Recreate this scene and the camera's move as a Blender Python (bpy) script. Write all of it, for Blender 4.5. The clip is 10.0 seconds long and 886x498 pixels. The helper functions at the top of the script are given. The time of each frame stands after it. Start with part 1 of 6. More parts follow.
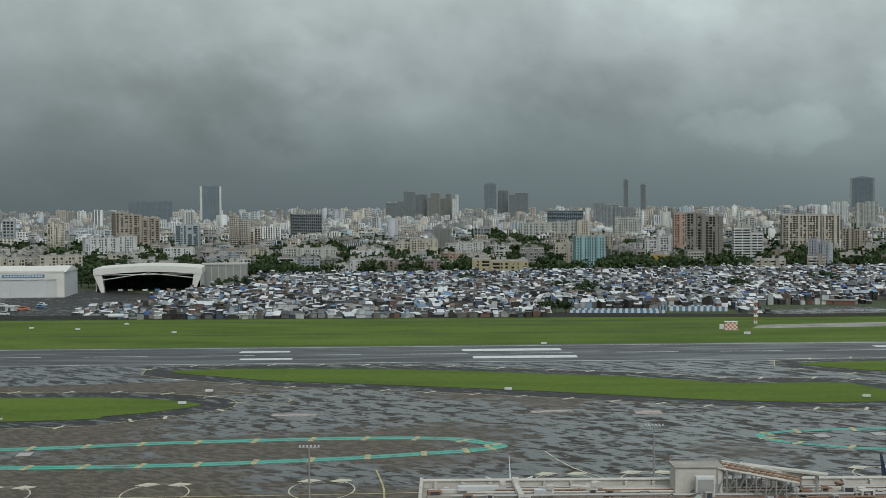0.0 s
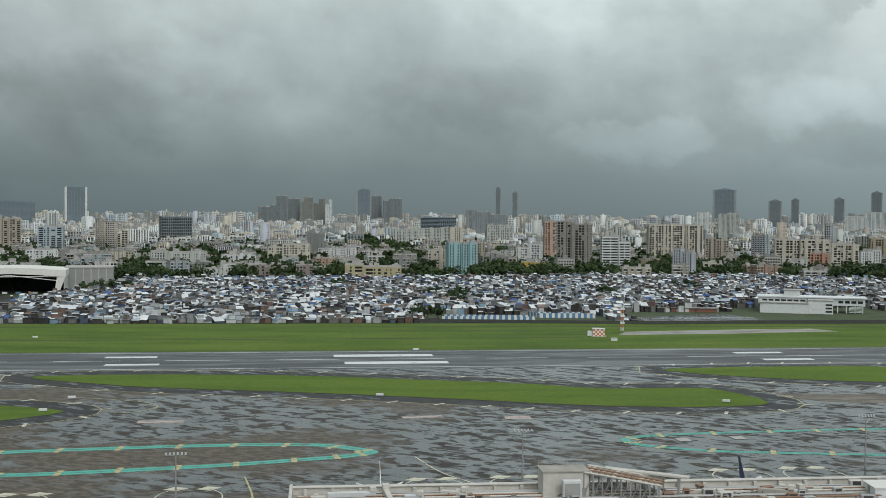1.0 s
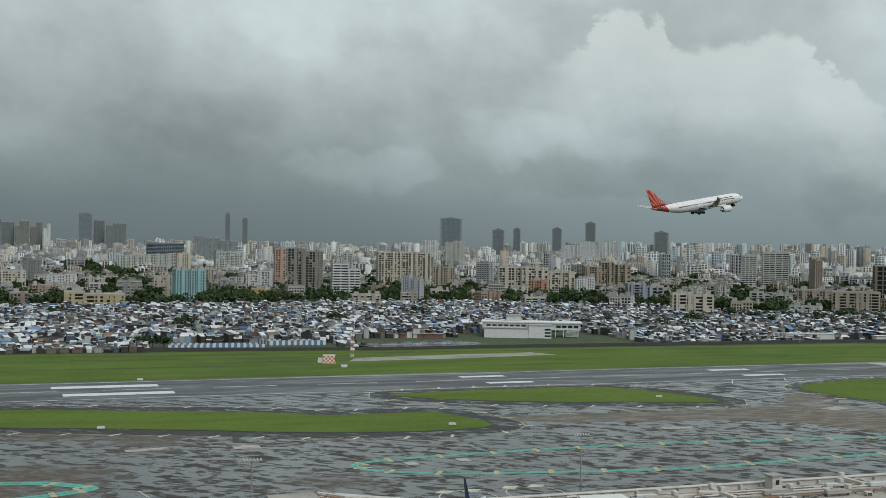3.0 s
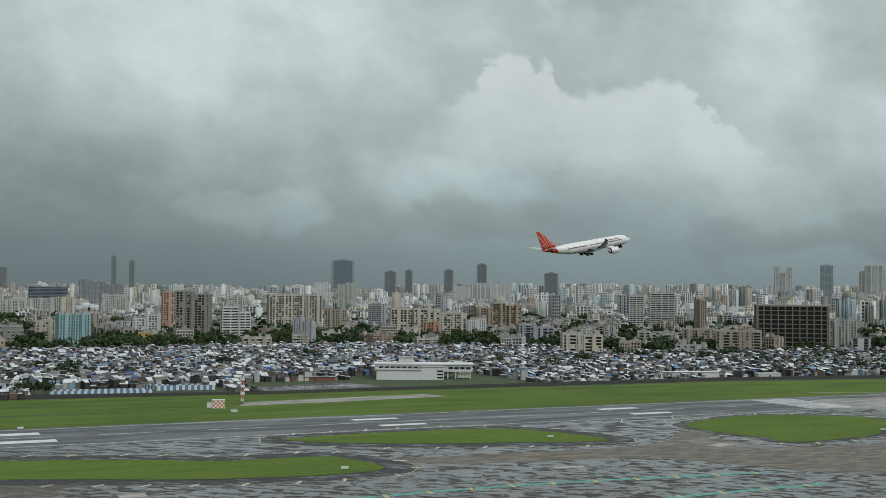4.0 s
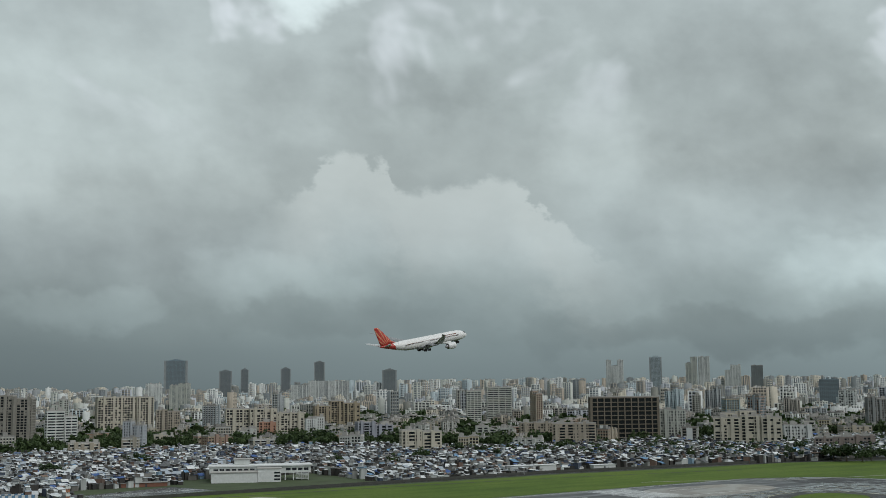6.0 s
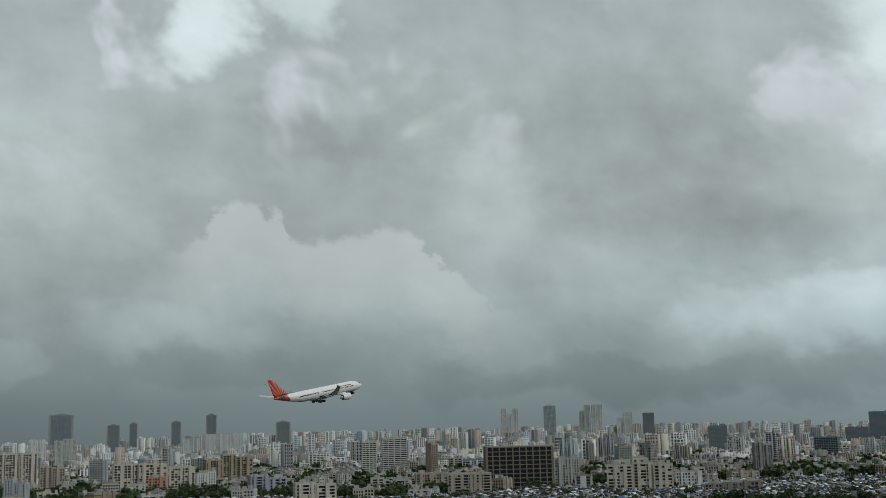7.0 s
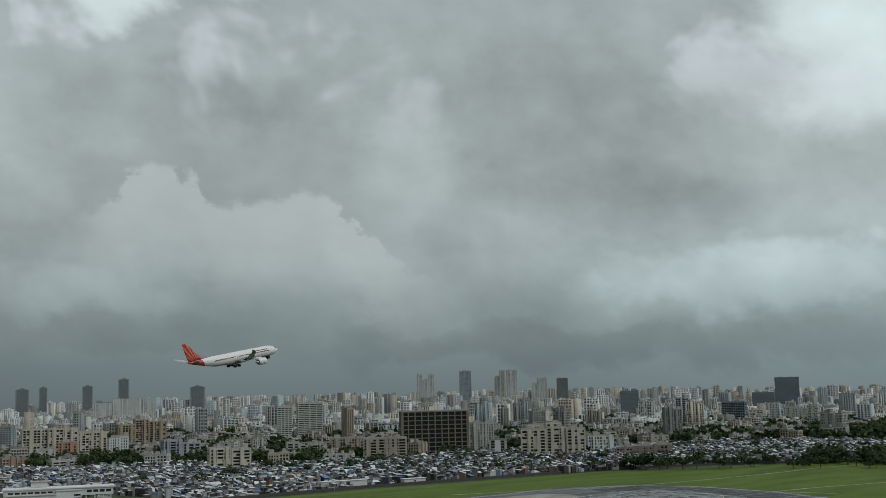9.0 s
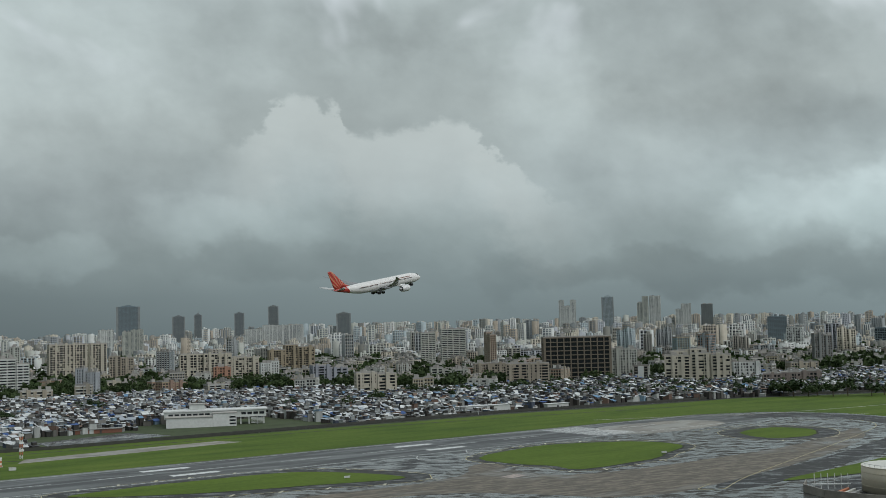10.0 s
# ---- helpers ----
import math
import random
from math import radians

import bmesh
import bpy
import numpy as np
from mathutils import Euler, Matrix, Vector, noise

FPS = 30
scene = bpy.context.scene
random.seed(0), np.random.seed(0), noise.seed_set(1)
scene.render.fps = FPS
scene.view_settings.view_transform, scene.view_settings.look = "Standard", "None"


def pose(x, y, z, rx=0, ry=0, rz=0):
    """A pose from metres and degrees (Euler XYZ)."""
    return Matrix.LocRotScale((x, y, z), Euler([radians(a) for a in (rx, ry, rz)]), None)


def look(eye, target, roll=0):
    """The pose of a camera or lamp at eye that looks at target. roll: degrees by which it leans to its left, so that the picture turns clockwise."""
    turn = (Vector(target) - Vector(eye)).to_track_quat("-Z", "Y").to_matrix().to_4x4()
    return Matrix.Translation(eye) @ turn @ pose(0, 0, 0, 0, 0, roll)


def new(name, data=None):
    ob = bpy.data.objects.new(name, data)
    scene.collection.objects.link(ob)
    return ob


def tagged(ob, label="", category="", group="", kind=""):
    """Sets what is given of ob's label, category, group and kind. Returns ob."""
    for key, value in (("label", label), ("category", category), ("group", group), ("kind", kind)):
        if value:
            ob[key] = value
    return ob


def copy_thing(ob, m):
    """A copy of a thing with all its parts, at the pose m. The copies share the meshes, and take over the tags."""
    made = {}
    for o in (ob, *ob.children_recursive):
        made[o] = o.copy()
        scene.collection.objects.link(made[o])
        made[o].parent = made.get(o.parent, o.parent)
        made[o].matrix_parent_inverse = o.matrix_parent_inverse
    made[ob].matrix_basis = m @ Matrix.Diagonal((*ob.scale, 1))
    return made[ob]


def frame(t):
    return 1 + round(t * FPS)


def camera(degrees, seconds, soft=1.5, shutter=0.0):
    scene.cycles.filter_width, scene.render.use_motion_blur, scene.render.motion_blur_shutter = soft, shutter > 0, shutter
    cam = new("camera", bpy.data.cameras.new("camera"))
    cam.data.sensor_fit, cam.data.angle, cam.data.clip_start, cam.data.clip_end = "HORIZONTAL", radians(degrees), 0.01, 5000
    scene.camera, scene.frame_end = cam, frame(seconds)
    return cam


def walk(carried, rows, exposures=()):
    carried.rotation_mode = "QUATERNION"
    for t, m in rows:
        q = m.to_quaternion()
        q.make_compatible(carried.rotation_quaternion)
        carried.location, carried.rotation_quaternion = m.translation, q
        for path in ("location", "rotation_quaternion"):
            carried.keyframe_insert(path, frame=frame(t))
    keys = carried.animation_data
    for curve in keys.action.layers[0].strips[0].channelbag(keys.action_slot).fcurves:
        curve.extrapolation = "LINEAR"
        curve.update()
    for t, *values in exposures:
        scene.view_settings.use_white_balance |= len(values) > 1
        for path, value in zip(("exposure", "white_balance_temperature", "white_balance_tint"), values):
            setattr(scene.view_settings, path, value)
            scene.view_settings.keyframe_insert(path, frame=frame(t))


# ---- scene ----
cam = camera(42.0, 10.0, soft=0.75)
EYE = 68.0
PATH = [
    (0.0, pose(0, 0, EYE, 88.05, 0.40, 0.00)),
    (0.5, pose(0, 0, EYE, 87.99, 0.14, -2.85)),
    (1.0, pose(0, 0, EYE, 88.34, -0.47, -6.27)),
    (1.5, pose(0, 0, EYE, 88.61, -0.81, -9.83)),
    (2.0, pose(0, 0, EYE, 88.92, -0.93, -12.72)),
    (2.5, pose(0, 0, EYE, 89.26, -1.03, -16.19)),
    (4.0, pose(0, 0, EYE, 91.98, -0.61, -24.93)),
    (4.5, pose(0, 0, EYE, 93.35, -0.59, -27.03)),
    (5.0, pose(0, 0, EYE, 93.79, -0.02, -29.64)),
    (6.5, pose(0, 0, EYE, 98.38, 0.88, -34.97)),
    (7.0, pose(0, 0, EYE, 99.17, 1.37, -38.06)),
    (7.5, pose(0, 0, EYE, 98.61, 1.20, -41.18)),
    (8.0, pose(0, 0, EYE, 98.92, 1.16, -43.56)),
    (8.5, pose(0, 0, EYE, 99.00, 1.25, -44.68)),
    (9.0, pose(0, 0, EYE, 97.36, 1.32, -42.19)),
    (9.5, pose(0, 0, EYE, 95.74, 1.56, -40.58)),
    (10.0, pose(0, 0, EYE, 93.89, 1.38, -35.18)),
]
walk(cam, PATH, [(0.0, -0.05), (0.4, 0.2), (1.0, 0.18), (2.5, 0.04), (5.0, 0.0), (6.5, -0.25), (7.5, -0.33), (9.0, -0.42), (10.0, -0.2)])

# ---- light: a monsoon sky, no clear sun ----
SUN_AZ, SUN_EL = 165.0, 46.0
world = bpy.data.worlds.new("monsoon_sky")
scene.world = world
world.use_nodes = True
wn, wl = world.node_tree.nodes, world.node_tree.links
wn.clear()


def wnode(kind, **vals):
    n = wn.new(kind)
    for k, v in vals.items():
        n.inputs[k].default_value = v
    return n


def wmath(op, a, b=None, c=None, clamp=False):
    n = wn.new("ShaderNodeMath")
    n.operation, n.use_clamp = op, clamp
    for i, v in enumerate((a, b, c)):
        if v is None:
            continue
        if isinstance(v, (int, float)):
            n.inputs[i].default_value = v
        else:
            wl.new(v, n.inputs[i])
    return n.outputs[0]


def wstep(v, lo, hi):
    n = wn.new("ShaderNodeMapRange")
    n.interpolation_type = "SMOOTHSTEP"
    wl.new(v, n.inputs[0])
    n.inputs[1].default_value, n.inputs[2].default_value = lo, hi
    return n.outputs[0]


def wramp(v, stops):
    n = wn.new("ShaderNodeValToRGB")
    e = n.color_ramp.elements
    while len(e) < len(stops):
        e.new(0.5)
    for el, (p, c) in zip(e, stops):
        el.position, el.color = p, (*c, 1)
    wl.new(v, n.inputs[0])
    return n.outputs[0]


def wmix(fac, a, b, mode="MIX"):
    n = wn.new("ShaderNodeMix")
    n.data_type, n.blend_type, n.clamp_factor = "RGBA", mode, True
    for sock, v in ((n.inputs[0], fac), (n.inputs[6], a), (n.inputs[7], b)):
        if isinstance(v, (int, float)):
            sock.default_value = v
        elif isinstance(v, tuple):
            sock.default_value = (*v, 1)
        else:
            wl.new(v, sock)
    return n.outputs[2]


coord = wn.new("ShaderNodeTexCoord")
sep = wn.new("ShaderNodeSeparateXYZ")
wl.new(coord.outputs["Generated"], sep.inputs[0])
az = wmath("MULTIPLY", wmath("ARCTAN2", sep.outputs[0], sep.outputs[1]), 57.29578)
el = wmath("MULTIPLY", wmath("ARCSINE", sep.outputs[2]), 57.29578)
flat = wn.new("ShaderNodeCombineXYZ")
wl.new(wmath("MULTIPLY_ADD", el, 0.012, wmath("MULTIPLY", az, 0.070)), flat.inputs[0])
wl.new(wmath("MULTIPLY", el, 0.088), flat.inputs[1])


def wnoise(scale, detail, rough, shift, distort=0.0):
    m = wn.new("ShaderNodeVectorMath")
    wl.new(flat.outputs[0], m.inputs[0])
    m.inputs[1].default_value = (shift, shift * 0.7, shift * 0.3)
    n = wnode("ShaderNodeTexNoise", Scale=scale, Detail=detail, Roughness=rough, Distortion=distort)
    wl.new(m.outputs[0], n.inputs["Vector"])
    return n.outputs[0]


# base tone by height above the horizon: dark rain below, pale cloud above
big = wnoise(1.3, 2.0, 0.5, 4.0)
soft_noise = wnoise(2.6, 6.0, 0.52, 9.0)
fine = wnoise(7.0, 5.0, 0.55, 13.0)
lift = wmath("MULTIPLY", wmath("SUBTRACT", big, 0.5), 7.0)
height = wmath("ADD", el, wmath("MULTIPLY", lift, wstep(el, 0.0, 6.0)))
base = wramp(wmath("DIVIDE", height, 40.0, clamp=True), [
    (0.0, (0.138, 0.177, 0.186)), (0.05, (0.169, 0.214, 0.223)), (0.11, (0.243, 0.297, 0.303)), (0.18, (0.345, 0.406, 0.415)),
    (0.26, (0.455, 0.525, 0.527)), (0.36, (0.47, 0.545, 0.55)), (0.50, (0.44, 0.510, 0.522)), (0.75, (0.50, 0.57, 0.585)), (1.0, (0.56, 0.63, 0.645))])
west = wmath("MULTIPLY_ADD", wstep(az, -22.0, 14.0), 0.20, 0.82)
west = wmath("ADD", west, wmath("MULTIPLY", wmath("MULTIPLY", wstep(az, 10.0, 34.0), wmath("SUBTRACT", 1.0, wstep(el, 6.0, 12.0))), 0.34))
west = wmath("ADD", west, wmath("MULTIPLY", wmath("MULTIPLY", wstep(az, 44.0, 60.0), wmath("SUBTRACT", 1.0, wstep(el, 7.0, 12.0))), 0.30))
# broad light and dark masses of cloud: azimuth, elevation, half widths, gain
MASSES = [(-10, 5.6, 6, 2.2, -0.20), (-16, 2.6, 6, 1.8, -0.08), (-6, 7.2, 4, 1.4, 0.12), (7.5, 6.2, 4, 1.6, -0.12), (15, 3.8, 3, 1.0, 0.20), (13, 13, 8, 4, 0.22),
          (24, 5.4, 4, 1.3, 0.16), (27, 3.4, 6, 1.0, -0.10), (29, 14.5, 6, 1.6, -0.10), (35, 15.0, 6, 1.5, -0.08), (48, 14, 6, 4.0, -0.20), (53, 9.5, 6, 1.8, -0.13),
          (41, 11.5, 3.5, 3, 0.10), (57, 5.4, 7, 1.5, 0.34), (50, 2.4, 14, 1.1, -0.18), (26.5, 20.2, 2.4, 2.2, 0.80), (31.5, 21.0, 2.2, 1.6, 0.5), (64, 18, 6, 6, 0.85), (20, 8.5, 6, 4, -0.10)]
warp_a = wmath("MULTIPLY_ADD", wmath("SUBTRACT", wnoise(3.2, 4.0, 0.55, 31.0), 0.5), 8.0, az)
warp_e = wmath("MULTIPLY_ADD", wmath("SUBTRACT", wnoise(3.6, 4.0, 0.55, 37.0), 0.5), 5.0, el)
mass = None
for a_, e_, ra, re_, gain in MASSES:
    da = wmath("DIVIDE", wmath("SUBTRACT", warp_a, a_), ra)
    de = wmath("DIVIDE", wmath("SUBTRACT", warp_e, e_), re_)
    near_ = wmath("SUBTRACT", 1.0, wmath("MULTIPLY_ADD", da, da, wmath("MULTIPLY", de, de)))
    spot = wmath("MULTIPLY", wstep(near_, -0.7, 1.0), gain)
    mass = spot if mass is None else wmath("ADD", mass, spot)
puff = wmath("ADD", wmath("MULTIPLY", wmath("SUBTRACT", soft_noise, 0.5), 0.62), wmath("MULTIPLY", wmath("SUBTRACT", fine, 0.5), 0.24))
puff = wmath("ADD", wmath("MULTIPLY", puff, wstep(el, 0.5, 5.0)), mass)
puff = wmath("MULTIPLY", wmath("ADD", puff, 1.0), west)
puffs = wn.new("ShaderNodeCombineXYZ")
for i in range(3):
    wl.new(puff, puffs.inputs[i])
clouds = wmix(1.0, base, puffs.outputs[0], "MULTIPLY")
# a cumulus bank with a lumpy upper edge
edge = wn.new("ShaderNodeFloatCurve")
az_w = wmath("MULTIPLY_ADD", wmath("SUBTRACT", wnoise(7.0, 4.0, 0.6, 5.0), 0.5), 5.0, az)
wl.new(wmath("DIVIDE", az_w, 60.0, clamp=True), edge.inputs[1])
curve = edge.mapping.curves[0]
BANK = [(14.4, 6.2), (18.4, 7.1), (22.9, 8.3), (26.5, 10.1), (28.6, 11.7), (29.8, 11.1), (31.3, 9.7), (33.0, 9.9), (35.2, 10.1), (36.2, 10.4), (37.2, 9.9), (38.5, 8.4), (39.9, 7.1), (42.5, 5.3), (46.4, 4.4)]
while len(curve.points) < len(BANK):
    curve.points.new(0.5, 0.5)
for pnt, (a, b) in zip(curve.points, BANK):
    pnt.location = (a / 60.0, b / 30.0)
edge.mapping.update()
lump = wmath("MULTIPLY", wmath("SUBTRACT", wnoise(15.0, 5.0, 0.6, 2.6), 0.5), 1.0)
top_el = wmath("ADD", wmath("MULTIPLY", edge.outputs[0], 30.0), lump)
below = wmath("SUBTRACT", top_el, el)
inside = wstep(below, -0.15, 0.45)
fade = wmath("SUBTRACT", 1.0, wstep(below, 0.2, 6.0))
side = wmath("MULTIPLY", wstep(az, 23.5, 27.5), wmath("SUBTRACT", 1.0, wstep(az, 37.0, 43.0)))
bank = wmath("MULTIPLY", wmath("MULTIPLY", inside, fade), side)
clouds = wmix(wmath("MULTIPLY", bank, 0.60), clouds, (0.60, 0.665, 0.66))
# the darker sheet behind its upper edge
behind = wmath("MULTIPLY", wmath("MULTIPLY", wstep(below, -5.0, -0.1), wmath("SUBTRACT", 1.0, inside)), side)
clouds = wmix(wmath("MULTIPLY", behind, 0.34), clouds, (0.30, 0.345, 0.345))
# gaps where the clear sky shows
gap_n = wnoise(1.7, 4.0, 0.55, 21.0, 0.3)
gaps = wmath("MULTIPLY", wstep(wmath("ADD", gap_n, wmath("MULTIPLY", wstep(az, 50.0, 62.0), 0.17)), 0.57, 0.70), wstep(el, 11.0, 18.0))
clouds = wmix(wmath("MULTIPLY", gaps, 0.6), clouds, (1.05, 1.12, 1.15))
sky = wn.new("ShaderNodeTexSky")
sky.sky_type, sky.sun_disc = "NISHITA", False
sky.sun_elevation, sky.sun_rotation = radians(SUN_EL), radians(SUN_AZ)
bg_sky = wnode("ShaderNodeBackground", Strength=0.12)
wl.new(sky.outputs[0], bg_sky.inputs[0])
bg_cloud = wnode("ShaderNodeBackground", Strength=1.0)
wl.new(clouds, bg_cloud.inputs[0])
mix_bg = wn.new("ShaderNodeMixShader")
wl.new(wmath("MULTIPLY", gaps, 0.15), mix_bg.inputs[0])
wl.new(bg_cloud.outputs[0], mix_bg.inputs[1])
wl.new(bg_sky.outputs[0], mix_bg.inputs[2])
out_w = wn.new("ShaderNodeOutputWorld")
wl.new(mix_bg.outputs[0], out_w.inputs[0])

sun = new("sun", bpy.data.lights.new("sun", "SUN"))
sun.data.energy, sun.data.angle, sun.data.color = 1.5, radians(45), (1.0, 0.985, 0.96)
sun.matrix_world = look((0, 0, 300), (-math.sin(radians(SUN_AZ)), -math.cos(radians(SUN_AZ)), 300 - math.tan(radians(SUN_EL))))

# ---- materials ----


class Shade:
    """A small builder of node materials."""

    def __init__(self, name, rough=0.8, metal=0.0):
        self.m = bpy.data.materials.new(name)
        self.m.use_nodes = True
        self.t = self.m.node_tree
        self.b = self.t.nodes["Principled BSDF"]
        self.b.inputs["Roughness"].default_value = rough
        self.b.inputs["Metallic"].default_value = metal
        self.c = self.t.nodes.new("ShaderNodeTexCoord")

    def link(self, a, b):
        self.t.links.new(a, b)

    def noise(self, scale, detail=4.0, rough=0.55, stretch=(1, 1, 1), turn=0.0, distort=0.0):
        mp = self.t.nodes.new("ShaderNodeMapping")
        mp.inputs["Scale"].default_value = stretch
        mp.inputs["Rotation"].default_value = (0, 0, radians(turn))
        self.link(self.c.outputs["Object"], mp.inputs[0])
        n = self.t.nodes.new("ShaderNodeTexNoise")
        for k, v in (("Scale", scale), ("Detail", detail), ("Roughness", rough), ("Distortion", distort)):
            n.inputs[k].default_value = v
        self.link(mp.outputs[0], n.inputs["Vector"])
        return n.outputs[0]

    def streaks(self, scale, longer, angle, detail=3.0, rough=0.5, distort=0.3):
        """Noise drawn out along one direction of the ground."""
        mp = self.t.nodes.new("ShaderNodeMapping")
        mp.vector_type = "TEXTURE"
        mp.inputs["Scale"].default_value = (longer, 1, 1)
        mp.inputs["Rotation"].default_value = (0, 0, radians(angle))
        self.link(self.c.outputs["Object"], mp.inputs[0])
        n = self.t.nodes.new("ShaderNodeTexNoise")
        for k, v in (("Scale", scale), ("Detail", detail), ("Roughness", rough), ("Distortion", distort)):
            n.inputs[k].default_value = v
        self.link(mp.outputs[0], n.inputs["Vector"])
        return n.outputs[0]

    def ramp(self, v, stops, step=False):
        n = self.t.nodes.new("ShaderNodeValToRGB")
        if step:
            n.color_ramp.interpolation = "CONSTANT"
        e = n.color_ramp.elements
        while len(e) < len(stops):
            e.new(0.5)
        for el_, (p, c) in zip(e, stops):
            el_.position = p
            el_.color = (*c, 1) if isinstance(c, tuple) else (c, c, c, 1)
        self.link(v, n.inputs[0])
        return n.outputs[0]

    def mix(self, fac, a, b, mode="MIX"):
        n = self.t.nodes.new("ShaderNodeMix")
        n.data_type, n.blend_type = "RGBA", mode
        for sock, v in ((n.inputs[0], fac), (n.inputs[6], a), (n.inputs[7], b)):
            if isinstance(v, (int, float)):
                sock.default_value = v
            elif isinstance(v, tuple):
                sock.default_value = (*v, 1)
            else:
                self.link(v, sock)
        return n.outputs[2]

    def colour(self, v):
        if isinstance(v, tuple):
            self.b.inputs["Base Color"].default_value = (*v, 1)
        else:
            self.link(v, self.b.inputs["Base Color"])
        return self

    def rough(self, v):
        self.link(v, self.b.inputs["Roughness"])
        return self

    def bump(self, v, strength=0.3, depth=0.05):
        n = self.t.nodes.new("ShaderNodeBump")
        n.inputs["Strength"].default_value, n.inputs["Distance"].default_value = strength, depth
        self.link(v, n.inputs["Height"])
        self.link(n.outputs[0], self.b.inputs["Normal"])
        return self

    def object_random(self):
        return self.t.nodes.new("ShaderNodeObjectInfo").outputs["Random"]

    def island_random(self):
        return self.t.nodes.new("ShaderNodeNewGeometry").outputs["Random Per Island"]


def plain(name, c, rough=0.7, metal=0.0, vary=0.25, scale=0.6):
    """A painted or bare surface: grain and broad stains round one colour."""
    s = Shade(name, rough, metal)
    n1, n2 = s.noise(scale, 5), s.noise(scale * 9, 3)
    lo = tuple(v * (1 - vary) for v in c)
    col = s.mix(n1, lo, tuple(min(1, v * (1 + vary * 0.6)) for v in c))
    col = s.mix(0.25, col, s.ramp(n2, [(0.3, 0.55), (0.7, 1.0)]), "MULTIPLY")
    s.colour(col)
    s.bump(n2, 0.15, 0.02)
    return s.m


def wall_paint(name, stops, by_island=False):
    """Weathered render: one of several paints for each building, rain streaks down the face."""
    s = Shade(name, 0.85)
    rnd = s.island_random() if by_island else s.object_random()
    col = s.ramp(rnd, stops, True)
    streak = s.noise(0.5, 5, 0.6, (1, 1, 0.12))
    blot = s.noise(0.08, 4)
    col = s.mix(0.55, col, s.ramp(streak, [(0.35, (0.60, 0.58, 0.55)), (0.6, (1, 1, 1))]), "MULTIPLY")
    col = s.mix(0.4, col, s.ramp(blot, [(0.3, (0.72, 0.72, 0.70)), (0.65, (1, 1, 1))]), "MULTIPLY")
    s.colour(col)
    return s.m


def ground_mat(name, dark, mid, pale, tone_scale, stretch, turn, wet, wet_scale=0.05):
    """Wet paving: patches of three tones, puddled film over part of it."""
    s = Shade(name)
    n1 = s.noise(tone_scale, 6, 0.62, stretch, turn, 0.6)
    n2 = s.noise(tone_scale * 4.3, 4, 0.6, stretch, turn)
    n3 = s.noise(0.006, 3, 0.5)
    col = s.ramp(n1, [(0.32, dark), (0.48, mid), (0.62, mid), (0.74, pale)])
    col = s.mix(0.6, col, s.ramp(n2, [(0.35, 0.55), (0.62, 1.0)]), "MULTIPLY")
    col = s.mix(0.5, col, s.ramp(n3, [(0.35, (0.75, 0.75, 0.78)), (0.62, (1.1, 1.04, 0.94))]), "MULTIPLY")
    s.colour(col)
    w = s.noise(wet_scale, 5, 0.6, stretch, turn + 8, 0.8)
    s.rough(s.ramp(w, [(0.40, wet[0]), (0.58, wet[1])]))
    s.bump(s.noise(1.2, 4), 0.25, 0.01)
    return s.m


M_GROUND = ground_mat("far_earth", (0.035, 0.045, 0.02), (0.05, 0.075, 0.028), (0.09, 0.09, 0.06), 0.02, (1, 1, 1), 0, (0.9, 1.0))


def wet_mat(name, film, damp, brown, size, turn, cover, film_rough=0.08, dry_from=0.52, longer=1.8, drift=0.0, damp_gloss=0.16):
    """Paving under a film of rain, with darker damp patches drawn out along one direction and zones of drier brown silt."""
    s = Shade(name)
    n1 = s.streaks(size, longer, turn, 4.0, 0.58, 0.6)
    n2 = s.streaks(size * 2.7, longer * 1.2, turn + 9, 3.0, 0.6, 0.3)
    n3 = s.noise(size * 6, 4, 0.6)
    zone = s.streaks(0.014, 1.8, 6, 4.0, 0.6, 0.5)
    if drift:
        # silt gathers towards one end of the field
        xyz, fall = s.t.nodes.new("ShaderNodeSeparateXYZ"), s.t.nodes.new("ShaderNodeMath")
        s.link(s.c.outputs["Object"], xyz.inputs[0])
        fall.operation = "MULTIPLY_ADD"
        s.link(xyz.outputs[0], fall.inputs[0])
        fall.inputs[1].default_value = -drift
        s.link(zone, fall.inputs[2])
        zone = fall.outputs[0]
    patch_ = s.ramp(s.mix(0.36, n1, n2), [(cover - 0.02, 0.0), (cover + 0.055, 1.0)])
    silt = s.ramp(s.mix(0.22, zone, n1), [(dry_from - 0.03, 0.0), (dry_from + 0.05, 1.0)])
    grain = s.ramp(n3, [(0.3, 0.62), (0.68, 1.15)])
    tone = s.mix(patch_, s.mix(n2, tuple(v * 0.7 for v in film), tuple(v * 1.3 for v in film)), damp)
    tone = s.mix(silt, tone, s.mix(s.ramp(n2, [(0.40, 0.0), (0.56, 1.0)]), brown, tuple(v * 0.45 for v in brown)))
    s.colour(s.mix(0.8, tone, grain, "MULTIPLY"))
    r_film = s.ramp(n3, [(0.35, film_rough), (0.7, film_rough + 0.12)])
    s.rough(s.mix(silt, s.mix(patch_, r_film, (0.62,) * 3), (0.58,) * 3))
    gloss = s.mix(silt, s.mix(patch_, (0.5,) * 3, (damp_gloss,) * 3), (0.26,) * 3)
    s.link(gloss, s.b.inputs["Specular IOR Level"])
    s.bump(s.noise(0.8, 3), 0.05, 0.004)
    return s.m


